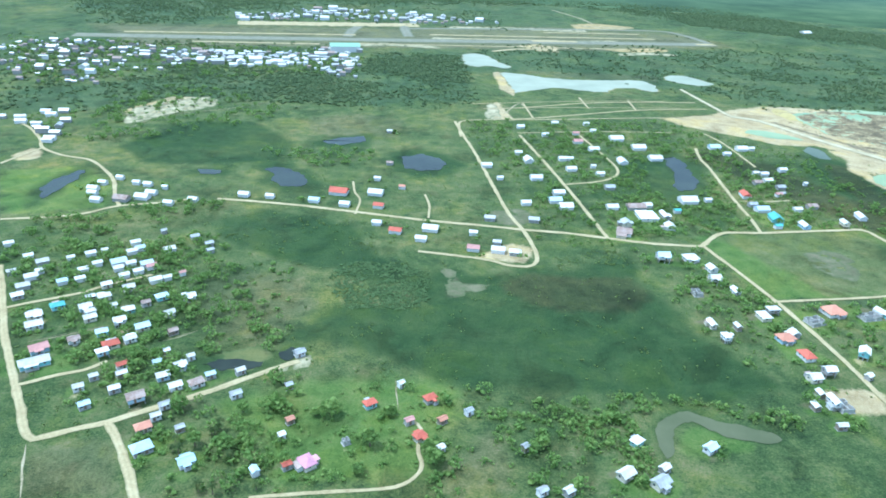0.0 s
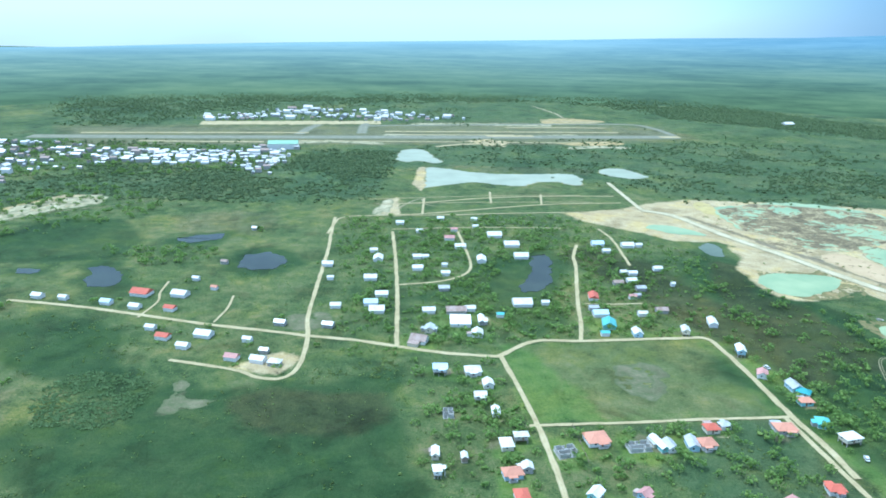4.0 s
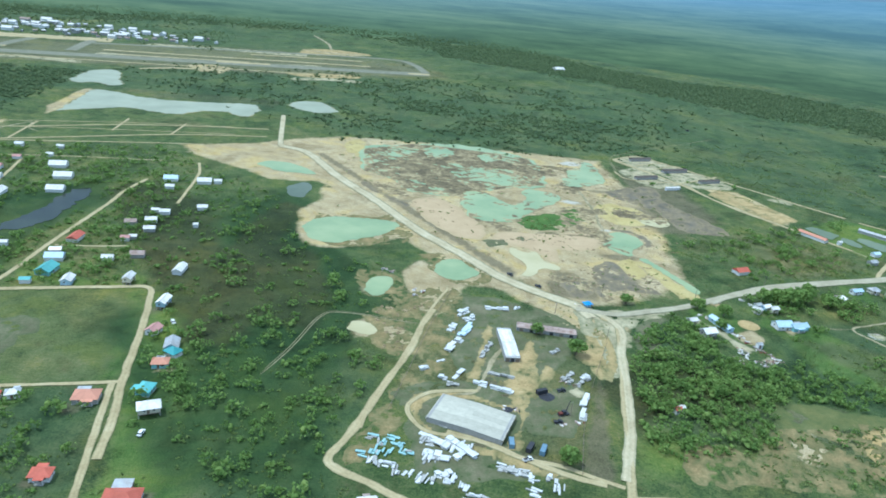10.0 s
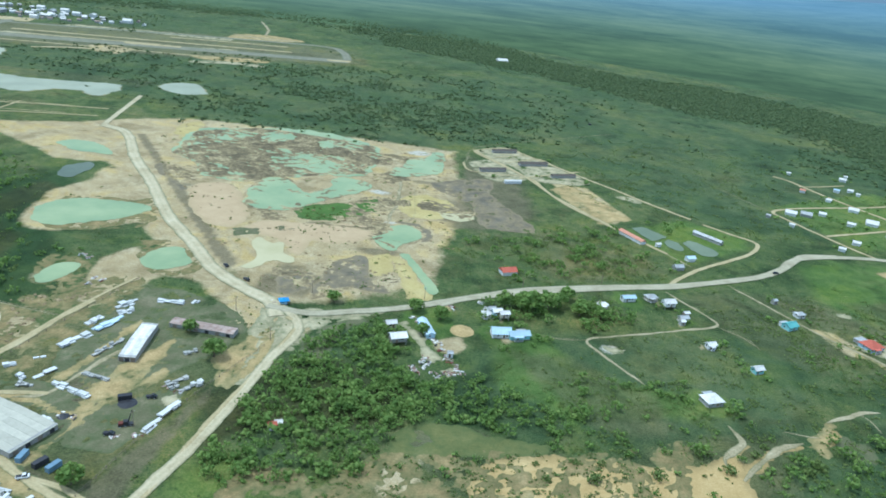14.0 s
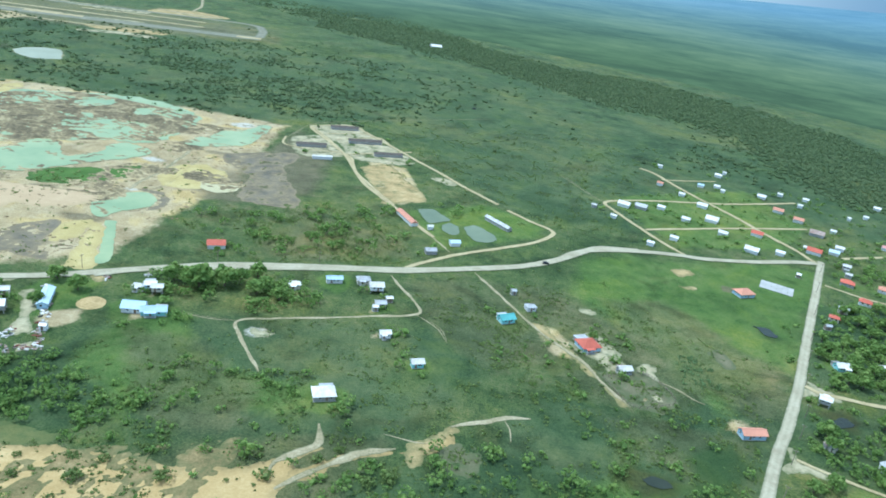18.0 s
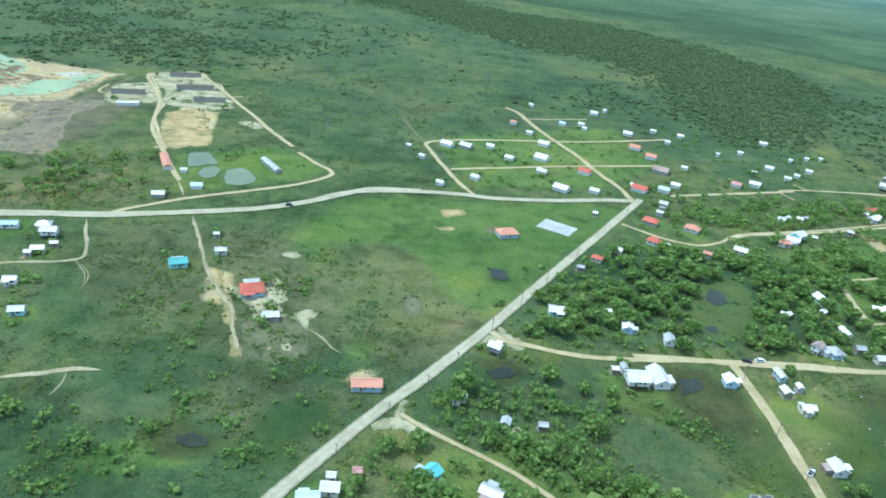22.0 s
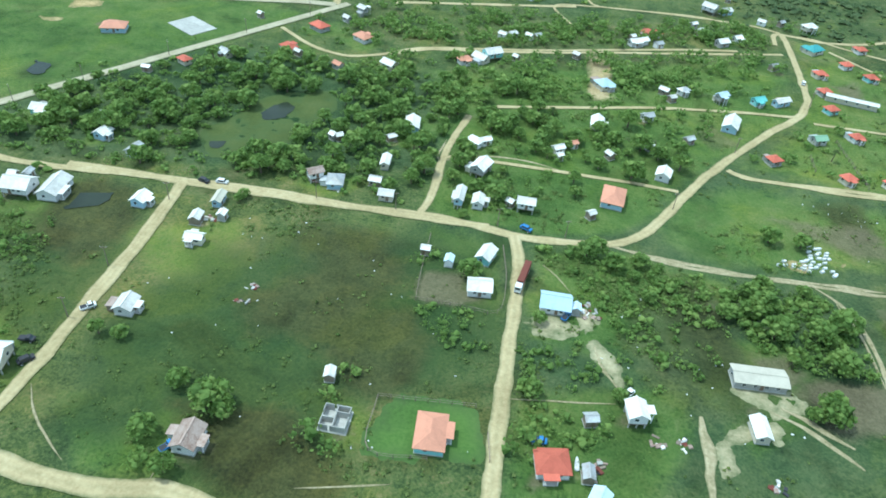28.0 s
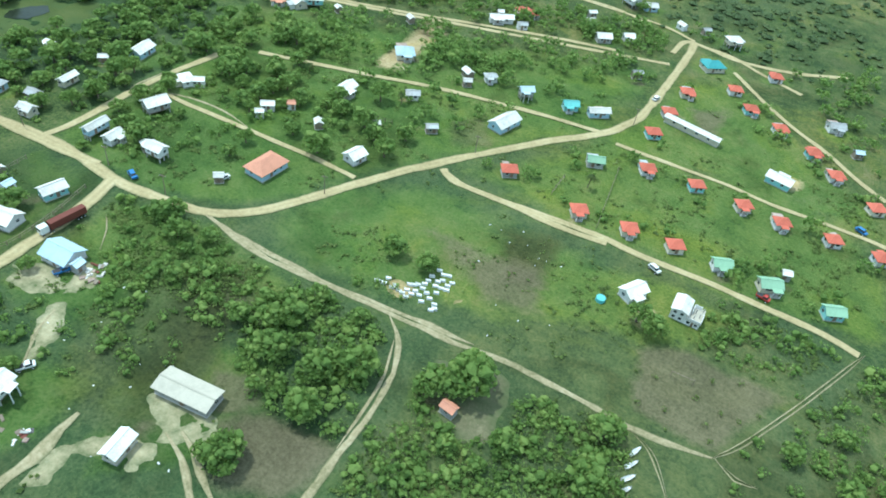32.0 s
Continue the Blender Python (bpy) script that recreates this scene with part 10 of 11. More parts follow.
grow("thicket", 300, [(60, 345), (75, 470), (110, 590), (215, 600), (300, 520), (290, 380), (170, 372), (110, 352)])
grow("thicket", 260, [(640, 300), (665, 312), (700, 318), (720, 330), (750, 325), (745, 295), (645, 280)])
grow("thicket", 260, [(572, 322), (600, 306), (628, 312), (640, 325), (620, 350), (580, 345)])
grow("thicket", 1500, [(1071, 402), (1077, 408), (1089, 403), (1090, 388), (1090, 371), (1084, 370), (1074, 372), (1066, 377)])
grow("thicket", 1700, [(1100, 381), (1108, 386), (1116, 398), (1129, 401), (1136, 394), (1143, 388), (1140, 377), (1134, 370), (1122, 369), (1113, 369), (1103, 368)])
grow("thicket", 900, [(984, 357), (1003, 364), (1007, 351), (1000, 351)])
grow("thicket", 900, [(1018, 334), (1027, 338), (1036, 338), (1039, 330), (1034, 330), (1023, 333)])
grow("thicket", 500, [(1030, 366), (1036, 388), (1052, 386), (1062, 372), (1048, 352)])
grow("thicket", 230, [(-183, 329), (-120, 347), (-57, 302), (-61, 246), (-77, 217), (-105, 197), (-170, 230)])
grow("thicket", 260, [(300, 300), (310, 360), (345, 360), (350, 310), (345, 262), (305, 258)])
grow("thicket", 900, [(28, 206), (46, 212), (60, 205), (80, 215), (97, 216), (114, 208), (134, 205), (139, 198), (126, 195), (108, 203), (94, 208), (80, 203), (79, 196), (62, 192), (43, 193)])
grow("tree", 130, [(40, 210), (80, 214), (97, 215), (138, 201), (126, 196), (94, 208), (79, 198), (50, 193)])
grow("thicket", 420, [(24, 193), (80, 202), (81, 178), (64, 180), (39, 175), (27, 182)])
grow("thicket", 520, [(133, 298), (150, 312), (162, 300), (156, 294), (137, 292)])
grow("thicket", 520, [(124, 262), (152, 290), (160, 273), (155, 259), (142, 258), (131, 262)])
grow("thicket", 420, [(170, 260), (184, 277), (212, 276), (215, 258), (193, 236), (180, 252)])
grow("thicket", 300, [(134, 258), (140, 258), (152, 238), (140, 231), (131, 243)])
grow("thicket", 480, [(814, 356), (820, 369), (837, 378), (849, 368), (866, 357), (866, 326), (851, 328), (837, 344), (823, 347)])
grow("thicket", 700, [(796, 324), (803, 327), (807, 321), (806, 315), (797, 317)])
grow("thicket", 800, [(741, 410), (747, 417), (759, 416), (757, 405), (748, 399)])
grow("mangrove", 2600, [(773, 386), (774, 397), (781, 401), (788, 389), (785, 381), (777, 378)])
grow("scrub", 1136, [(33, 213), (76, 215), (98, 220), (133, 202), (137, 196), (126, 195), (95, 209), (81, 196), (59, 184), (31, 194)])
grow("tree", 120, [(-209, 318), (-122, 333), (-100, 243), (-99, 209), (-144, 210)])
grow("tree", 190, [(-95, 188), (-51, 202), (-44, 160), (-79, 158)])
grow("scrub", 909, [(-40, 231), (-9, 232), (-8, 211), (-37, 213)])
grow("tree", 62, [(-37, 213), (33, 216), (20, 162), (-43, 160)])
grow("tree", 150, [(31, 194), (83, 196), (74, 164), (29, 162)])
grow("mangrove", 4178, [(-43, 307), (-30, 316), (-14, 317), (-1, 308), (3, 296), (0, 280), (-14, 272), (-29, 273), (-38, 285)])
grow("tree", 172, [(-210, 332), (-208, 350), (-175, 372), (-121, 393), (-116, 375), (-152, 352), (-182, 321)])
grow("tree", 172, [(-115, 487), (-44, 503), (-37, 471), (-75, 461)])
grow("scrub", 1515, [(67, 329), (107, 346), (102, 325), (71, 318)])
grow("tree", 101, [(135, 309), (164, 312), (160, 259), (138, 249), (129, 257)])
grow("tree", 114, [(-281, 608), (-233, 684), (-128, 615), (-130, 576), (-204, 502), (-242, 496)])
grow("scrub", 192, [(-131, 370), (-17, 381), (4, 268), (-40, 231), (-89, 228)])
grow("tree", 40, [(23, 588), (209, 618), (249, 404), (171, 374), (105, 360), (68, 414)])
grow("scrub", 227, [(23, 588), (209, 618), (249, 404), (171, 374), (105, 360), (68, 414)])
grow("tree", 50, [(163, 287), (273, 302), (279, 270), (167, 259)])
grow("tree", 71, [(276, 367), (291, 346), (297, 275), (284, 270)])
grow("scrub", 210, [(289, 552), (314, 463), (344, 387), (325, 329), (296, 369), (271, 423)])
grow("scrub", 640, [(286, 350), (319, 376), (346, 405), (350, 368), (371, 322), (359, 290), (349, 268), (358, 250), (318, 246), (306, 263), (291, 293)])
grow("tree", 45, [(286, 350), (319, 376), (346, 405), (350, 368), (371, 322), (359, 290), (349, 268), (358, 250), (318, 246), (306, 263), (291, 293)])
grow("tree", 172, [(282, 350), (303, 324), (314, 294), (299, 286), (285, 314)])
grow("forest", 183, [(60, 946), (152, 1049), (413, 1049), (555, 989), (694, 793), (537, 683), (460, 680), (336, 702), (293, 756), (250, 765)])
grow("tree", 190, [(487, 372), (511, 375), (528, 335), (553, 337), (534, 310), (497, 307), (457, 283)])
grow("tree", 114, [(559, 485), (701, 554), (625, 443), (561, 434)])
grow("tree", 330, [(468, 323), (492, 373), (510, 381), (522, 331), (546, 342), (585, 321), (570, 306), (550, 310), (520, 313), (508, 288), (465, 275), (459, 291)])
grow("scrub", 984, [(549, 491), (614, 516), (663, 475), (564, 439)])
grow("tree", 34, [(549, 491), (614, 516), (663, 475), (564, 439)])
grow("tree", 172, [(605, 415), (627, 413), (618, 389), (598, 386)])
grow("scrub", 454, [(553, 369), (696, 402), (704, 383), (665, 321), (582, 314), (546, 342)])
grow("scrub", 330, [(508, 288), (663, 317), (641, 283), (507, 270)])
grow("tussock", 500, [(508, 292), (570, 303), (640, 312), (638, 283), (507, 268)])
grow("scrub", 378, [(624, 625), (805, 683), (766, 524), (686, 515)])
grow("scrub", 1432, [(572, 346), (622, 358), (654, 327), (644, 309), (626, 304), (598, 301)])
grow("tree", 34, [(572, 346), (622, 358), (654, 327), (644, 309), (626, 304), (598, 301)])
grow("scrub", 1212, [(651, 351), (699, 362), (723, 329), (684, 327), (658, 328)])
grow("tree", 80, [(633, 307), (666, 318), (702, 325), (730, 325), (751, 305), (642, 285)])
grow("scrub", 1542, [(633, 307), (666, 318), (702, 325), (730, 325), (751, 305), (642, 285)])
grow("tree", 57, [(759, 336), (792, 348), (774, 313), (748, 305)])
grow("tree", 202, [(586, 422), (605, 428), (617, 394), (597, 389)])
grow("tree", 202, [(556, 415), (575, 421), (586, 395), (572, 389)])
grow("scrub", 1873, [(539, 482), (643, 515), (659, 458), (578, 425)])
grow("forest", 183, [(307, 800), (449, 1001), (587, 1048), (595, 775), (473, 669), (384, 668)])
grow("forest", 1400, [(451, 1316), (583, 1255), (671, 1193), (748, 1112), (815, 1041), (874, 979), (936, 960), (987, 885), (994, 733), (1014, 670), (1154, 919), (1125, 1007), (1057, 1110), (964, 1207), (840, 1223), (759, 1288), (627, 1434), (500, 1497)])
grow("forest", 430, [(-441, 1027), (-370, 1073), (-335, 1206), (-284, 1303), (-38, 1437), (134, 1474), (293, 1529), (451, 1377), (570, 1288), (647, 1162), (721, 1360), (600, 1614), (305, 1772), (-81, 1677), (-405, 1522), (-690, 1410)])
grow("scrub", 190, [(634, 712), (820, 803), (823, 692), (783, 533), (749, 521), (678, 621)])
grow("forest", 275, [(923, 838), (1106, 944), (1224, 870), (1100, 611), (1074, 696), (955, 715), (871, 753)])
grow("tree", 85, [(863, 473), (894, 480), (946, 487), (928, 406), (898, 393), (872, 389), (835, 392), (830, 403)])
grow("tree", 206, [(801, 346), (822, 358), (845, 368), (866, 357), (860, 317), (846, 317), (823, 330), (806, 339)])
grow("tree", 153, [(913, 559), (1090, 589), (1049, 504), (976, 500), (942, 492), (912, 504)])
grow("tree", 137, [(945, 480), (1042, 491), (1004, 409), (926, 399)])
grow("tree", 206, [(788, 331), (808, 330), (809, 306), (792, 304)])
grow("scrub", 1322, [(860, 353), (901, 363), (910, 337), (895, 323), (866, 318)])
grow("scrub", 991, [(691, 387), (720, 401), (784, 346), (791, 319), (771, 304), (746, 301)])
grow("scrub", 330, [(538, 692), (726, 799), (919, 792), (829, 702), (784, 541), (750, 531), (629, 675)])
grow("tree", 125, [(844, 428), (881, 470), (924, 477), (974, 488), (981, 423), (943, 409), (908, 402), (865, 385)])
grow("tree", 206, [(966, 507), (1089, 556), (1081, 518), (1026, 490), (986, 474)])
grow("tree", 190, [(915, 529), (975, 558), (1090, 590), (1090, 566), (951, 509)])
grow("scrub", 2424, [(1012, 393), (1057, 399), (1057, 381), (1040, 367), (1033, 373), (1016, 380)])
grow("tree", 68, [(1012, 393), (1057, 399), (1057, 381), (1040, 367), (1033, 373), (1016, 380)])
grow("scrub", 1212, [(1011, 356), (1037, 362), (1047, 352), (1021, 334), (1013, 344)])
grow("tree", 120, [(1056, 396), (1082, 403), (1092, 393), (1083, 374), (1058, 381)])
grow("scrub", 2424, [(868, 368), (897, 376), (904, 360), (900, 346), (889, 342)])
grow("scrub", 1652, [(921, 388), (973, 392), (955, 378), (931, 374)])
grow("scrub", 661, [(988, 357), (1007, 364), (1008, 342), (987, 347)])
grow("scrub", 550, [(918, 323), (987, 346), (1011, 318), (956, 301)])
grow("tree", 50, [(978, 461), (1071, 495), (1069, 473), (1047, 438), (984, 435)])
grow("tree", 160, [(1057, 388), (1074, 399), (1088, 397), (1095, 390), (1093, 381), (1096, 370), (1087, 371), (1070, 368), (1067, 379)])
grow("tree", 90, [(1096, 377), (1101, 389), (1116, 399), (1141, 405), (1146, 393), (1102, 362)])
grow("scrub", 2203, [(1096, 377), (1101, 389), (1116, 399), (1141, 405), (1146, 393), (1102, 362)])
grow("scrub", 2424, [(1022, 368), (1034, 388), (1048, 391), (1052, 375), (1050, 359), (1035, 362)])
grow("scrub", 2424, [(1016, 359), (1024, 366), (1038, 350), (1034, 347)])
grow("scrub", 1873, [(1144, 447), (1161, 461), (1175, 454), (1167, 444), (1154, 434), (1145, 439)])
grow("tree", 206, [(1158, 413), (1174, 445), (1183, 460), (1187, 422), (1161, 404)])
grow("scrub", 1101, [(1158, 413), (1174, 445), (1183, 460), (1187, 422), (1161, 404)])
grow("forest", 477, [(1082, 632), (1159, 716), (1165, 644), (1115, 588), (1094, 599)])
grow("tree", 206, [(1136, 596), (1168, 621), (1175, 539), (1157, 560)])
grow("scrub", 688, [(1057, 411), (1070, 448), (1105, 451), (1138, 443), (1122, 414), (1082, 408)])
grow("palm", 41, [(1071, 467), (1109, 482), (1100, 462), (1085, 458)])
grow("palm", 110, [(-95, 188), (-53, 202), (-44, 160), (-72, 159)])
grow("palm", 59, [(844, 410), (867, 406), (867, 391), (847, 395)])
grow("palm", 22, [(975, 465), (1059, 494), (1069, 473), (1032, 458)])
grow("palm", 11, [(919, 338), (948, 348), (964, 316), (939, 308)])
grow("scrub", 440, [(657, 439), (774, 469), (844, 464), (786, 347), (719, 334), (671, 362)])
grow("scrub", 303, [(-223, 345), (-131, 370), (-78, 228), (-88, 158), (-120, 157)])
grow("scrub", 252, [(-78, 228), (33, 213), (25, 162), (-56, 159)])
grow("scrub", 303, [(198, 296), (268, 305), (281, 244), (224, 242)])
grow("forest", 197, [(-467, 792), (-362, 917), (-87, 907), (-69, 717), (-140, 678), (-321, 666), (-391, 652)])
grow("scrub", 688, [(976, 460), (1071, 499), (1066, 418), (991, 396)])
grow("scrub", 688, [(1071, 467), (1174, 550), (1182, 476), (1101, 460)])
grow("scrub", 202, [(62, 580), (238, 633), (261, 386), (161, 373)])
grow("forest", 12, [(292, 1108), (723, 1315), (912, 717), (789, 520), (679, 768), (463, 722), (357, 765)])
grow("forest", 133, [(-533, 912), (-91, 948), (-69, 717), (-391, 652)])
grow("forest", 133, [(-402, 1336), (98, 1377), (118, 1152), (-287, 1092)])
grow("forest", 91, [(53, 931), (760, 998), (607, 718), (331, 701), (260, 838), (95, 843)])
grow("tree", 298, [(808, 336), (832, 332), (863, 318), (877, 310), (889, 294), (859, 289), (835, 303), (821, 314)])
grow("scrub", 1101, [(842, 343), (908, 347), (916, 301), (885, 296)])
grow("scrub", 881, [(659, 436), (699, 452), (753, 436), (828, 391), (807, 361), (783, 326), (746, 301)])
grow("tree", 252, [(-175, 316), (-114, 348), (-48, 239), (-42, 201), (-103, 195)])
grow("tree", 68, [(-514, 889), (-287, 897), (-97, 895), (-77, 761), (-264, 701), (-377, 657)])
grow("thicket", 1928, [(1057, 388), (1074, 399), (1088, 397), (1095, 390), (1093, 381), (1096, 370), (1087, 371), (1070, 368), (1067, 379)])
grow("thicket", 1928, [(1096, 377), (1101, 389), (1116, 399), (1141, 405), (1146, 393), (1102, 362)])
grow("thicket", 1193, [(1158, 413), (1174, 445), (1183, 460), (1187, 422), (1161, 404)])
grow("thicket", 1377, [(1144, 447), (1161, 461), (1175, 454), (1167, 444), (1154, 434), (1145, 439)])
grow("thicket", 1193, [(1012, 393), (1057, 399), (1057, 381), (1040, 367), (1033, 373), (1016, 380)])
grow("thicket", 918, [(1011, 356), (1037, 362), (1047, 352), (1021, 334), (1013, 344)])
grow("thicket", 550, [(868, 368), (897, 376), (904, 360), (900, 346), (889, 342)])
grow("thicket", 520, [(844, 428), (881, 470), (924, 477), (974, 488), (981, 423), (943, 409), (908, 402), (865, 385)])
grow("thicket", 260, [(863, 473), (894, 480), (946, 487), (928, 406), (898, 393), (872, 389), (835, 392), (830, 403)])
grow("thicket", 298, [(801, 346), (822, 358), (845, 368), (866, 357), (860, 317), (846, 317), (823, 330), (806, 339)])
grow("thicket", 206, [(691, 387), (720, 401), (784, 346), (791, 319), (771, 304), (746, 301)])
grow("thicket", 950, [(468, 323), (492, 373), (510, 381), (522, 331), (546, 342), (585, 321), (570, 306), (550, 310), (520, 313), (508, 288), (465, 275), (459, 291)])
grow("tree", 90, [(970, 471), (1049, 528), (1077, 514), (1048, 457), (1027, 434), (988, 430)])
grow("tree", 91, [(350, 368), (371, 322), (359, 290), (334, 296)])
grow("thicket", 103, [(276, 401), (276, 533), (327, 456), (370, 419), (354, 368), (349, 315), (348, 277), (352, 253), (320, 251), (306, 304), (293, 359)])
grow("tree", 32, [(276, 401), (276, 533), (327, 456), (370, 419), (354, 368), (349, 315), (348, 277), (352, 253), (320, 251), (306, 304), (293, 359)])
grow("thicket", 459, [(808, 336), (832, 332), (863, 318), (877, 310), (889, 294), (859, 289), (835, 303), (821, 314)])
grow("thicket", 220, [(813, 452), (891, 481), (983, 486), (974, 412), (902, 392), (835, 380)])
grow("thicket", 420, [(945, 480), (1042, 491), (1004, 409), (926, 399)])
grow("thicket", 380, [(915, 529), (975, 558), (1090, 590), (1090, 566), (951, 509)])
grow("thicket", 240, [(-209, 318), (-122, 333), (-100, 243), (-99, 209), (-144, 210)])
grow("thicket", 230, [(-95, 188), (-51, 202), (33, 213), (83, 196), (74, 164), (-79, 158)])
grow("scrub", 1500, [(505, 291), (519, 299), (558, 305), (582, 306), (623, 314), (593, 267), (495, 264)])
grow("thicket", 68, [(505, 291), (519, 299), (558, 305), (582, 306), (623, 314), (593, 267), (495, 264)])
grow("thicket", 103, [(578, 334), (626, 345), (663, 329), (664, 313), (648, 298), (642, 283), (611, 278)])
grow("tree", 183, [(824, 339), (855, 328), (877, 310), (883, 293), (848, 287), (830, 312)])
grow("tree", 137, [(478, 361), (502, 324), (544, 319), (565, 316), (558, 306), (519, 306), (480, 319)])
grow("thicket", 126, [(23, 588), (209, 618), (249, 404), (171, 374), (105, 360), (68, 414)])
grow("tree", 55, [(23, 588), (209, 618), (249, 404), (171, 374), (105, 360), (68, 414)])
grow("tree", 100, [(198, 296), (270, 305), (282, 244), (224, 242)])
grow("tree", 68, [(100, 360), (155, 360), (165, 262), (128, 259)])
grow("thicket", 275, [(824, 339), (855, 328), (877, 310), (883, 293), (848, 287), (830, 312)])
grow("thicket", 91, [(794, 615), (947, 695), (1044, 658), (993, 559), (798, 516)])
grow("tussock", 230, [(-150, 200), (400, 230), (800, 250), (1240, 300), (1240, 560), (800, 560), (560, 480), (-150, 480)])
grow("scrub", 28, [(-230, 210), (1320, 340), (1320, 660), (800, 730), (400, 660), (-230, 600)])


for x, y in YARD_TREES:
    i, j = int((x - GX0) / CELL), int((y - GY0) / CELL)
    if 0 <= i < OCC.shape[1] and 0 <= j < OCC.shape[0] and not OCC[j, i]:
        SPOTS["tree" if nr.uniform() < 0.6 else "scrub"].append((x, y))


def field_of(shapes, spots, sizes):
    """Many plants as one mesh: each a turned and scaled copy of one of the shapes."""
    vs, fs, o = [], [], 0
    for (x, y), s in zip(spots, sizes):
        v, f = shapes[nr.randint(len(shapes))]
        g = nr.uniform(0, 6.28)
        c, d = math.cos(g) * s, math.sin(g) * s
        w = np.empty_like(v)
        w[:, 0], w[:, 1], w[:, 2] = c * v[:, 0] - d * v[:, 1] + x, d * v[:, 0] + c * v[:, 1] + y, v[:, 2] * s * nr.uniform(0.85, 1.15)
        vs.append(w)
        fs.append(f + o)
        o += len(v)
    return np.concatenate(vs), np.concatenate(fs)


def stuff(name, shapes, spots, lo, hi, mat, label):
    if len(spots) == 0:
        return
    v, f = field_of(shapes, spots, nr.uniform(lo, hi, len(spots)))
    tagged(new(name, mesh_np(name, v, f, mat)), label, "trees" if "tree" in name or "forest" in name else "shrubs" if name != "spoil_heaps" else "earth heaps", kind="stuff")


# single trees: those of the last village, which the plane passes closest to
trees = SPOTS["tree"]
order = sorted(range(len(trees)), key=lambda i: abs(trees[i][1] - 410) + abs(trees[i][0] - 960) * 0.3)
near, rest = [trees[i] for i in order[:300]], [trees[i] for i in order[300:]]
for n, (x, y) in enumerate(near):
    trunk, crown = TREE_KINDS[n % 7]
    s = rng.uniform(0.55, 1.3)
    tree = new("tree", trunk)
    tree.matrix_world = pose(x, y, 0, 0, 0, rng.uniform(0, 360)) @ Matrix.Diagonal((s, s, s, 1))
    part("crown", crown, tree)
    tagged(tree, "broad-leaved green village tree with a rounded uneven crown", "tree", "village trees")
for x, y, s in ((582.5, 289.8, 2.6), (604.4, 294.3, 2.7), (630.4, 299.9, 2.3), (564.2, 296.1, 1.2), (577.4, 298.3, 1.1), (586.6, 298.4, 1.5), (566.8, 289.0, 1.5), (622.1, 307.1, 1.3), (620.5, 296.4, 0.8), (658.6, 301.7, 2.2), (664.7, 305.2, 2.4), (672.9, 320.0, 0.7), (643.0, 309.5, 1.8), (648.6, 314.4, 1.5)):
    v, f = leafy(9, 90, s, 0.55 * s, 0.7)
    shrub = new("shrub", mesh_np("shrub", v + np.array((x, y, 0)), f, M_BUSH))
    tagged(shrub, "rounded dark green bush standing on orange sand", "shrub", "dune bushes")
MARKED_A = [(-30.1, 198.5, 1.2), (-15.2, 183.3, 1.3), (-17.6, 170.7, 0.8), (3.6, 181.4, 0.9), (5.8, 176.2, 1.1), (-35.0, 198.2, 0.8), (-82.2, 199.0, 1.0), (-60.3, 198.5, 0.8), (-9.6, 199.5, 0.8), (-71.4, 180.8, 1.1), (-61.7, 178.5, 1.2), (70.0, 200.2, 0.9), (42.0, 185.8, 1.0), (947.6, 309.6, 0.9), (956.5, 319.5, 1.5), (959.6, 318.3, 1.1), (955.5, 303.5, 0.9), (923.7, 330.2, 0.8), (928.8, 330.8, 0.7), (947.6, 322.5, 0.8), (1017.8, 342.2, 0.9), (1081.3, 356.9, 1.2), (1078.0, 354.3, 0.9)]
MARKED_B = [(1108.9, 395.0, 1.6), (1107.3, 392.1, 1.2), (1102.3, 388.4, 1.0), (1134.6, 433.0, 1.4), (1130.6, 434.6, 1.1), (1082.0, 354.9, 1.2), (1036.9, 346.9, 0.8), (1075.0, 418.5, 1.1), (1083.8, 418.6, 0.9), (852.9, 300.0, 2.6), (864.3, 308.0, 1.9), (864.6, 316.7, 1.7), (873.6, 312.6, 1.6), (834.5, 332.0, 1.3), (841.4, 328.9, 1.3), (815.3, 347.5, 1.2), (817.4, 355.7, 1.3), (856.5, 342.2, 1.2), (808.4, 308.8, 1.7), (814.6, 304.5, 1.7), (827.8, 298.3, 1.5), (798.2, 324.3, 1.2), (806.3, 327.6, 1.2)]
for x, y, s in MARKED_A + MARKED_B + [(x, y, 1.9) for x, y in [(448.9, 343.5), (576.4, 403.9), (585.7, 407.9)]] + [(x, y, 1.3) for x, y in [(1103.4, 390.9), (1108.1, 397.6)]] + [(x, y, 1.2) for x, y in [(435.1, 360.1), (429.1, 272.2), (523.8, 394.3), (487.2, 395.9), (526.9, 374.0), (534.9, 388.2)]] + [(x, y, 1.5) for x, y in [(565.1, 406.8), (572.5, 405.4), (574.9, 412.6), (591.5, 411.3), (599.9, 404.3), (602.2, 410.2), (609.7, 402.1), (596.4, 419.5)]]:
    trunk, crown = TREE_KINDS[int(x) % 7]
    tree = new("tree", trunk)
    tree.matrix_world = pose(x, y, 0, 0, 0, x * 7 % 360) @ Matrix.Diagonal((s, s, s, 1))
    part("crown", crown, tree)
    tagged(tree, "large dense dark green tree standing alone in grass", "tree", "lone trees")
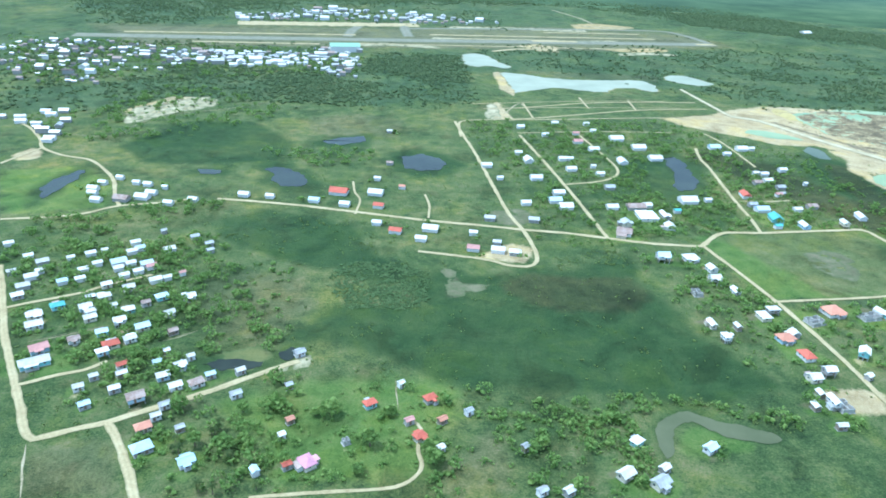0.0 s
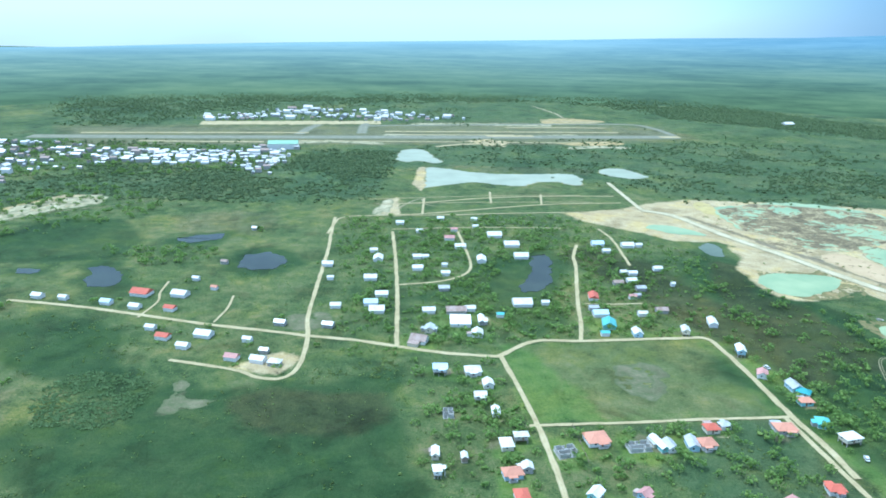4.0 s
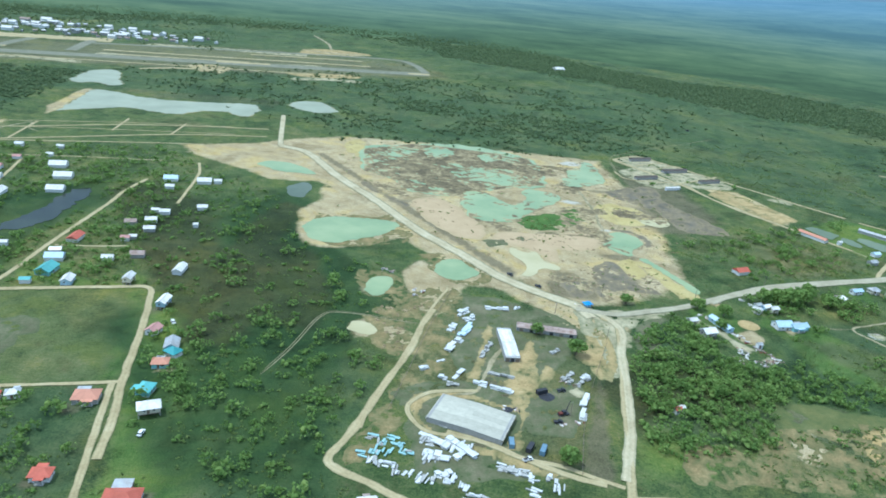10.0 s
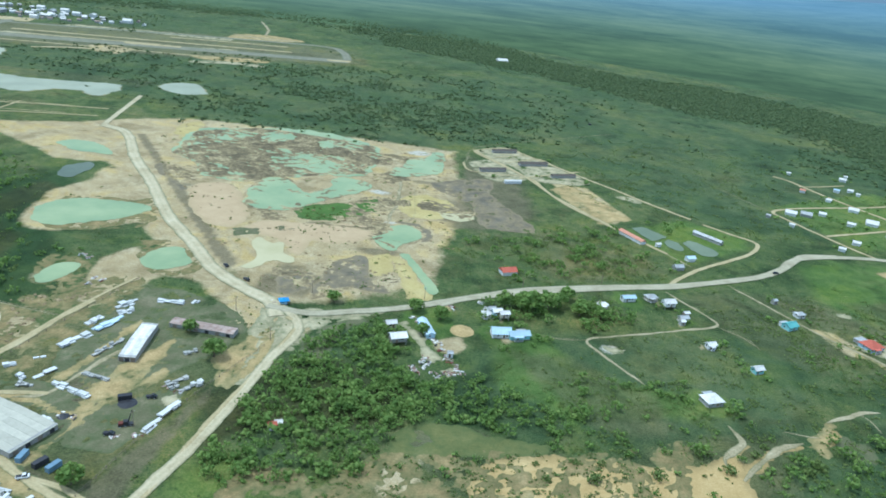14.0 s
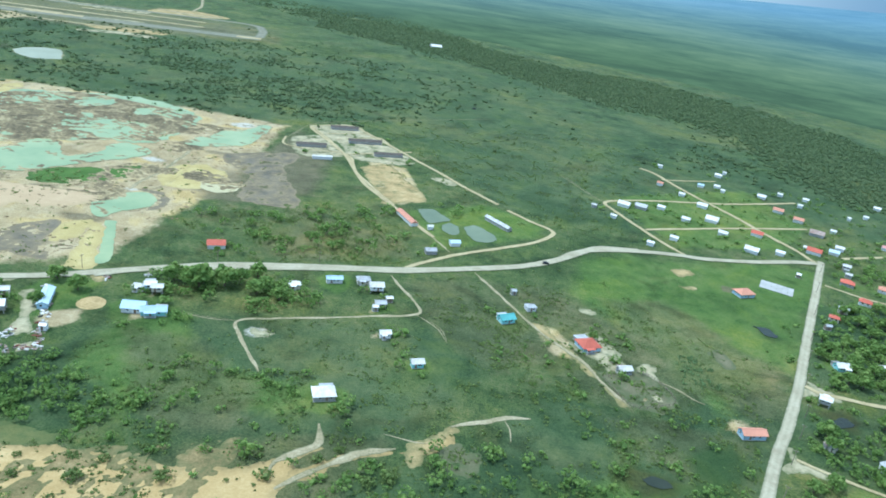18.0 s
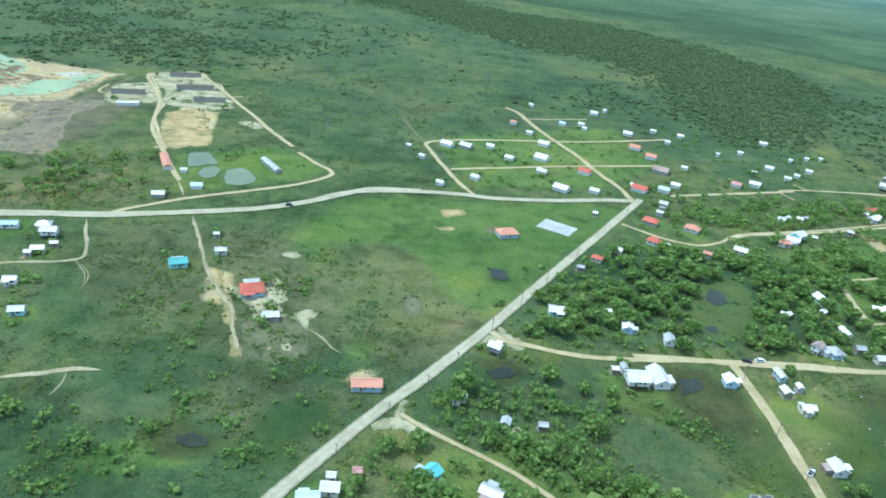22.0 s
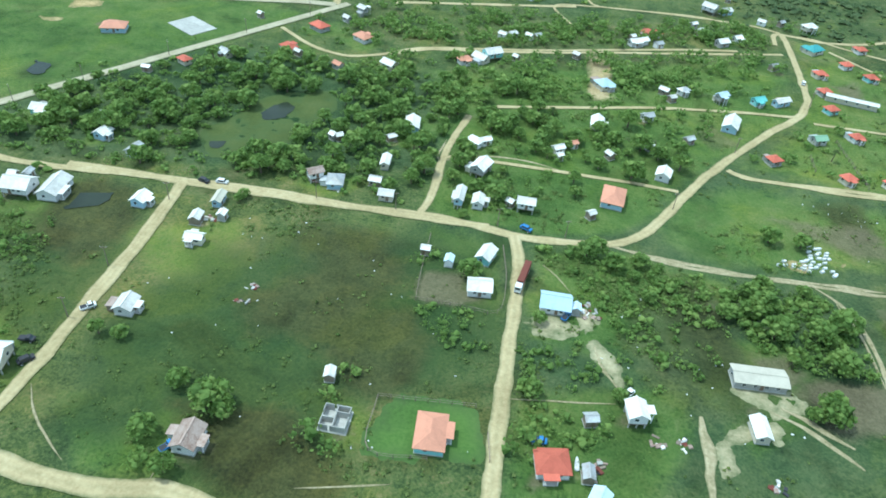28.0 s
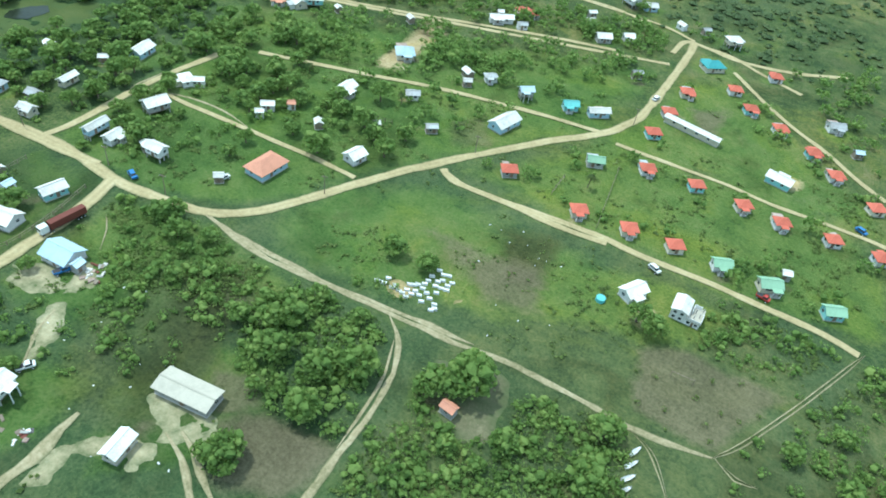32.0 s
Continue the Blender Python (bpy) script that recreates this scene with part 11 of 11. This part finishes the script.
for x, y in [(1139.5, 421.6), (1150.3, 428.2), (1148.7, 421.6), (1155.8, 431.4), (1154.0, 421.1), (1152.2, 416.3), (1157.6, 421.2), (1154.1, 412.7), (1138.8, 412.8), (1143.7, 414.6), (1160.9, 425.0)]:
    v, f = leafy(4, 40, 0.75, 0.5, 0.8)
    shrub = new("shrub", mesh_np("shrub", v + np.array((x, y, 0)), f, M_BUSH))
    tagged(shrub, "small dark bush on the bare brown pitch", "shrub", "pitch bushes")
for n, (x, y) in enumerate(SPOTS["palm"][:120]):
    trunk, crown = PALM_KINDS[n % 3]
    s = rng.uniform(0.7, 1.1)
    palm = new("palm_tree", trunk)
    palm.matrix_world = pose(x, y, 0, 0, 0, rng.uniform(0, 360)) @ Matrix.Diagonal((s, s, s, 1))
    part("crown", crown, palm)
    tagged(palm, "coconut palm with drooping yellow-green fronds in a yard", "palm tree", "palms")

BROAD = [leafy(5, 48, nr.uniform(1.7, 2.8), nr.uniform(1.5, 2.4), 0.85) for _ in range(8)]
CANOPY = [leafy(1, 4, nr.uniform(2.2, 3.2), nr.uniform(0.4, 0.75), 0.4, True, 0.5) for _ in range(8)]
def bush_shape():
    """A low spreading bush: several uneven lumps side by side, with sprays between them."""
    vs, fs, o = [], [], 0
    for k in range(nr.randint(3, 6)):
        v, f = leafy(1, 4, nr.uniform(0.35, 0.85), nr.uniform(0.15, 0.35), 0.7, True, 0.7)
        g, d = nr.uniform(0, 6.28), nr.uniform(0.2, 1.5)
        vs.append(v + np.array((d * math.cos(g), d * math.sin(g), 0)))
        fs.append(f + o)
        o += len(v)
    return np.concatenate(vs), np.concatenate(fs)


BUSH = [bush_shape() for _ in range(10)]
stuff("scattered_trees", BROAD, rest, 0.65, 1.4, M_LEAF, "broad-leaved trees between the houses and along the swamp")
stuff("forest", CANOPY, SPOTS["forest"], 0.6, 1.5, M_FOREST, "dark low forest and pine ridge beyond the village")
stuff("scrub", BUSH, SPOTS["scrub"], 0.45, 1.35, M_BUSH, "green scrub bushes dotted over rough grass")
for x, y in FAR_TREES:
    i, j = int((x - GX0) / CELL), int((y - GY0) / CELL)
    if 0 <= i < OCC.shape[1] and 0 <= j < OCC.shape[0] and not OCC[j, i]:
        YARD_SHRUBS.append((x, y))
THICKET = [leafy(2, 38, nr.uniform(1.1, 1.5), nr.uniform(0.5, 0.85), nr.uniform(0.55, 0.9)) for _ in range(12)]
stuff("thicket_shrubs", THICKET, SPOTS["thicket"], 0.6, 1.5, M_LEAF, "dense bright green thicket of bushes and saplings")
stuff("yard_shrubs", THICKET, YARD_SHRUBS, 1.0, 2.1, M_LEAF, "garden shrubs and young trees close to the houses")
TUFT = [leafy(1, 4, 0.6, 0.22, 0.7, True) for _ in range(8)]
stuff("tussocks", TUFT, SPOTS["tussock"], 0.5, 1.5, M_BUSH, "small dark tussocks and weeds over the open grass")
stuff("mangrove", BUSH, SPOTS["mangrove"], 0.9, 1.7, M_MANGROVE, "dense even mangrove thicket in the marsh")
def quarry_spots(n, poly, margin=0.0):
    px, py, out = [p[0] for p in poly], [p[1] for p in poly], []
    while len(out) < n:
        x, y = nq.uniform(min(px), max(px)), nq.uniform(min(py), max(py))
        if inside_distance(np.array([x]), np.array([y]), poly)[0] < margin:
            continue
        i, j = int((x - GX0) / CELL), int((y - GY0) / CELL)
        if not OCC[j, i] and noise.noise((x * 0.02, y * 0.02, 9.0)) > nq.uniform(-0.6, 0.15):
            out.append((x, y))
    return out


def ridge(n):
    """A low, long, lumpy bank of dug earth."""
    vs, fs, o = [], [], 0
    for i in range(n):
        v = clump((nr.uniform(-3, 3), nr.uniform(-0.6, 0.6), 0.0), nr.uniform(0.7, 1.3), 0.45)
        vs.append(v)
        fs.append(ICO_F + o)
        o += 12
    return np.concatenate(vs), np.concatenate(fs)


HEAP = [ridge(nr.randint(2, 5)) for _ in range(8)]
stuff("spoil_heaps", HEAP, quarry_spots(190, DUG) + quarry_spots(330, QUARRY) + quarry_spots(40, [(356, 371), (374, 384), (397, 384), (406, 377), (394, 355), (377, 335), (362, 346)]), 0.25, 0.95, M_HEAP, "low dug banks of dark earth and pale sand")
stuff("brush_scrub", BUSH, quarry_spots(190, QUARRY) + quarry_spots(60, ISLAND), 0.45, 1.4, M_BUSH, "green weeds growing over the quarry banks")


def litter(n, poly):
    """Pale scraps, stones and rags lying about in the weeds."""
    bm, px, py = bmesh.new(), [p[0] for p in poly], [p[1] for p in poly]
    while n:
        x, y = nq.uniform(min(px), max(px)), nq.uniform(min(py), max(py))
        if inside_distance(np.array([x]), np.array([y]), poly)[0] < 1 or noise.noise((x * 0.06, y * 0.06, 2.0)) < nq.uniform(-0.3, 0.5):
            continue
        n -= 1
        g, a, b = nq.uniform(0, 6.28), nq.uniform(0.08, 0.24), nq.uniform(0.06, 0.14)
        c, d = math.cos(g), math.sin(g)
        v = [bm.verts.new((x + c * u * a - d * w * b, y + d * u * a + c * w * b, z)) for z in (0.0, nq.uniform(0.1, 0.22)) for u, w in ((-1, -1), (1, -1), (1, 1), (-1, 1))]
        for f in ((4, 5, 6, 7), (0, 1, 5, 4), (1, 2, 6, 5), (2, 3, 7, 6), (3, 0, 4, 7)):
            bm.faces.new([v[k] for k in f])
    tagged(new("litter", finish(bm, "litter", M_WHITE)), "pale scraps and stones strewn in the weeds", "litter", kind="stuff")


litter(30, [(916, 383), (1002, 389), (1012, 317), (954, 302), (924, 328)])
litter(16, [(1014, 362), (1046, 388), (1068, 373), (1078, 346), (1056, 331)])
litter(14, [(1065, 418), (1089, 449), (1119, 446), (1122, 412), (1086, 402)])
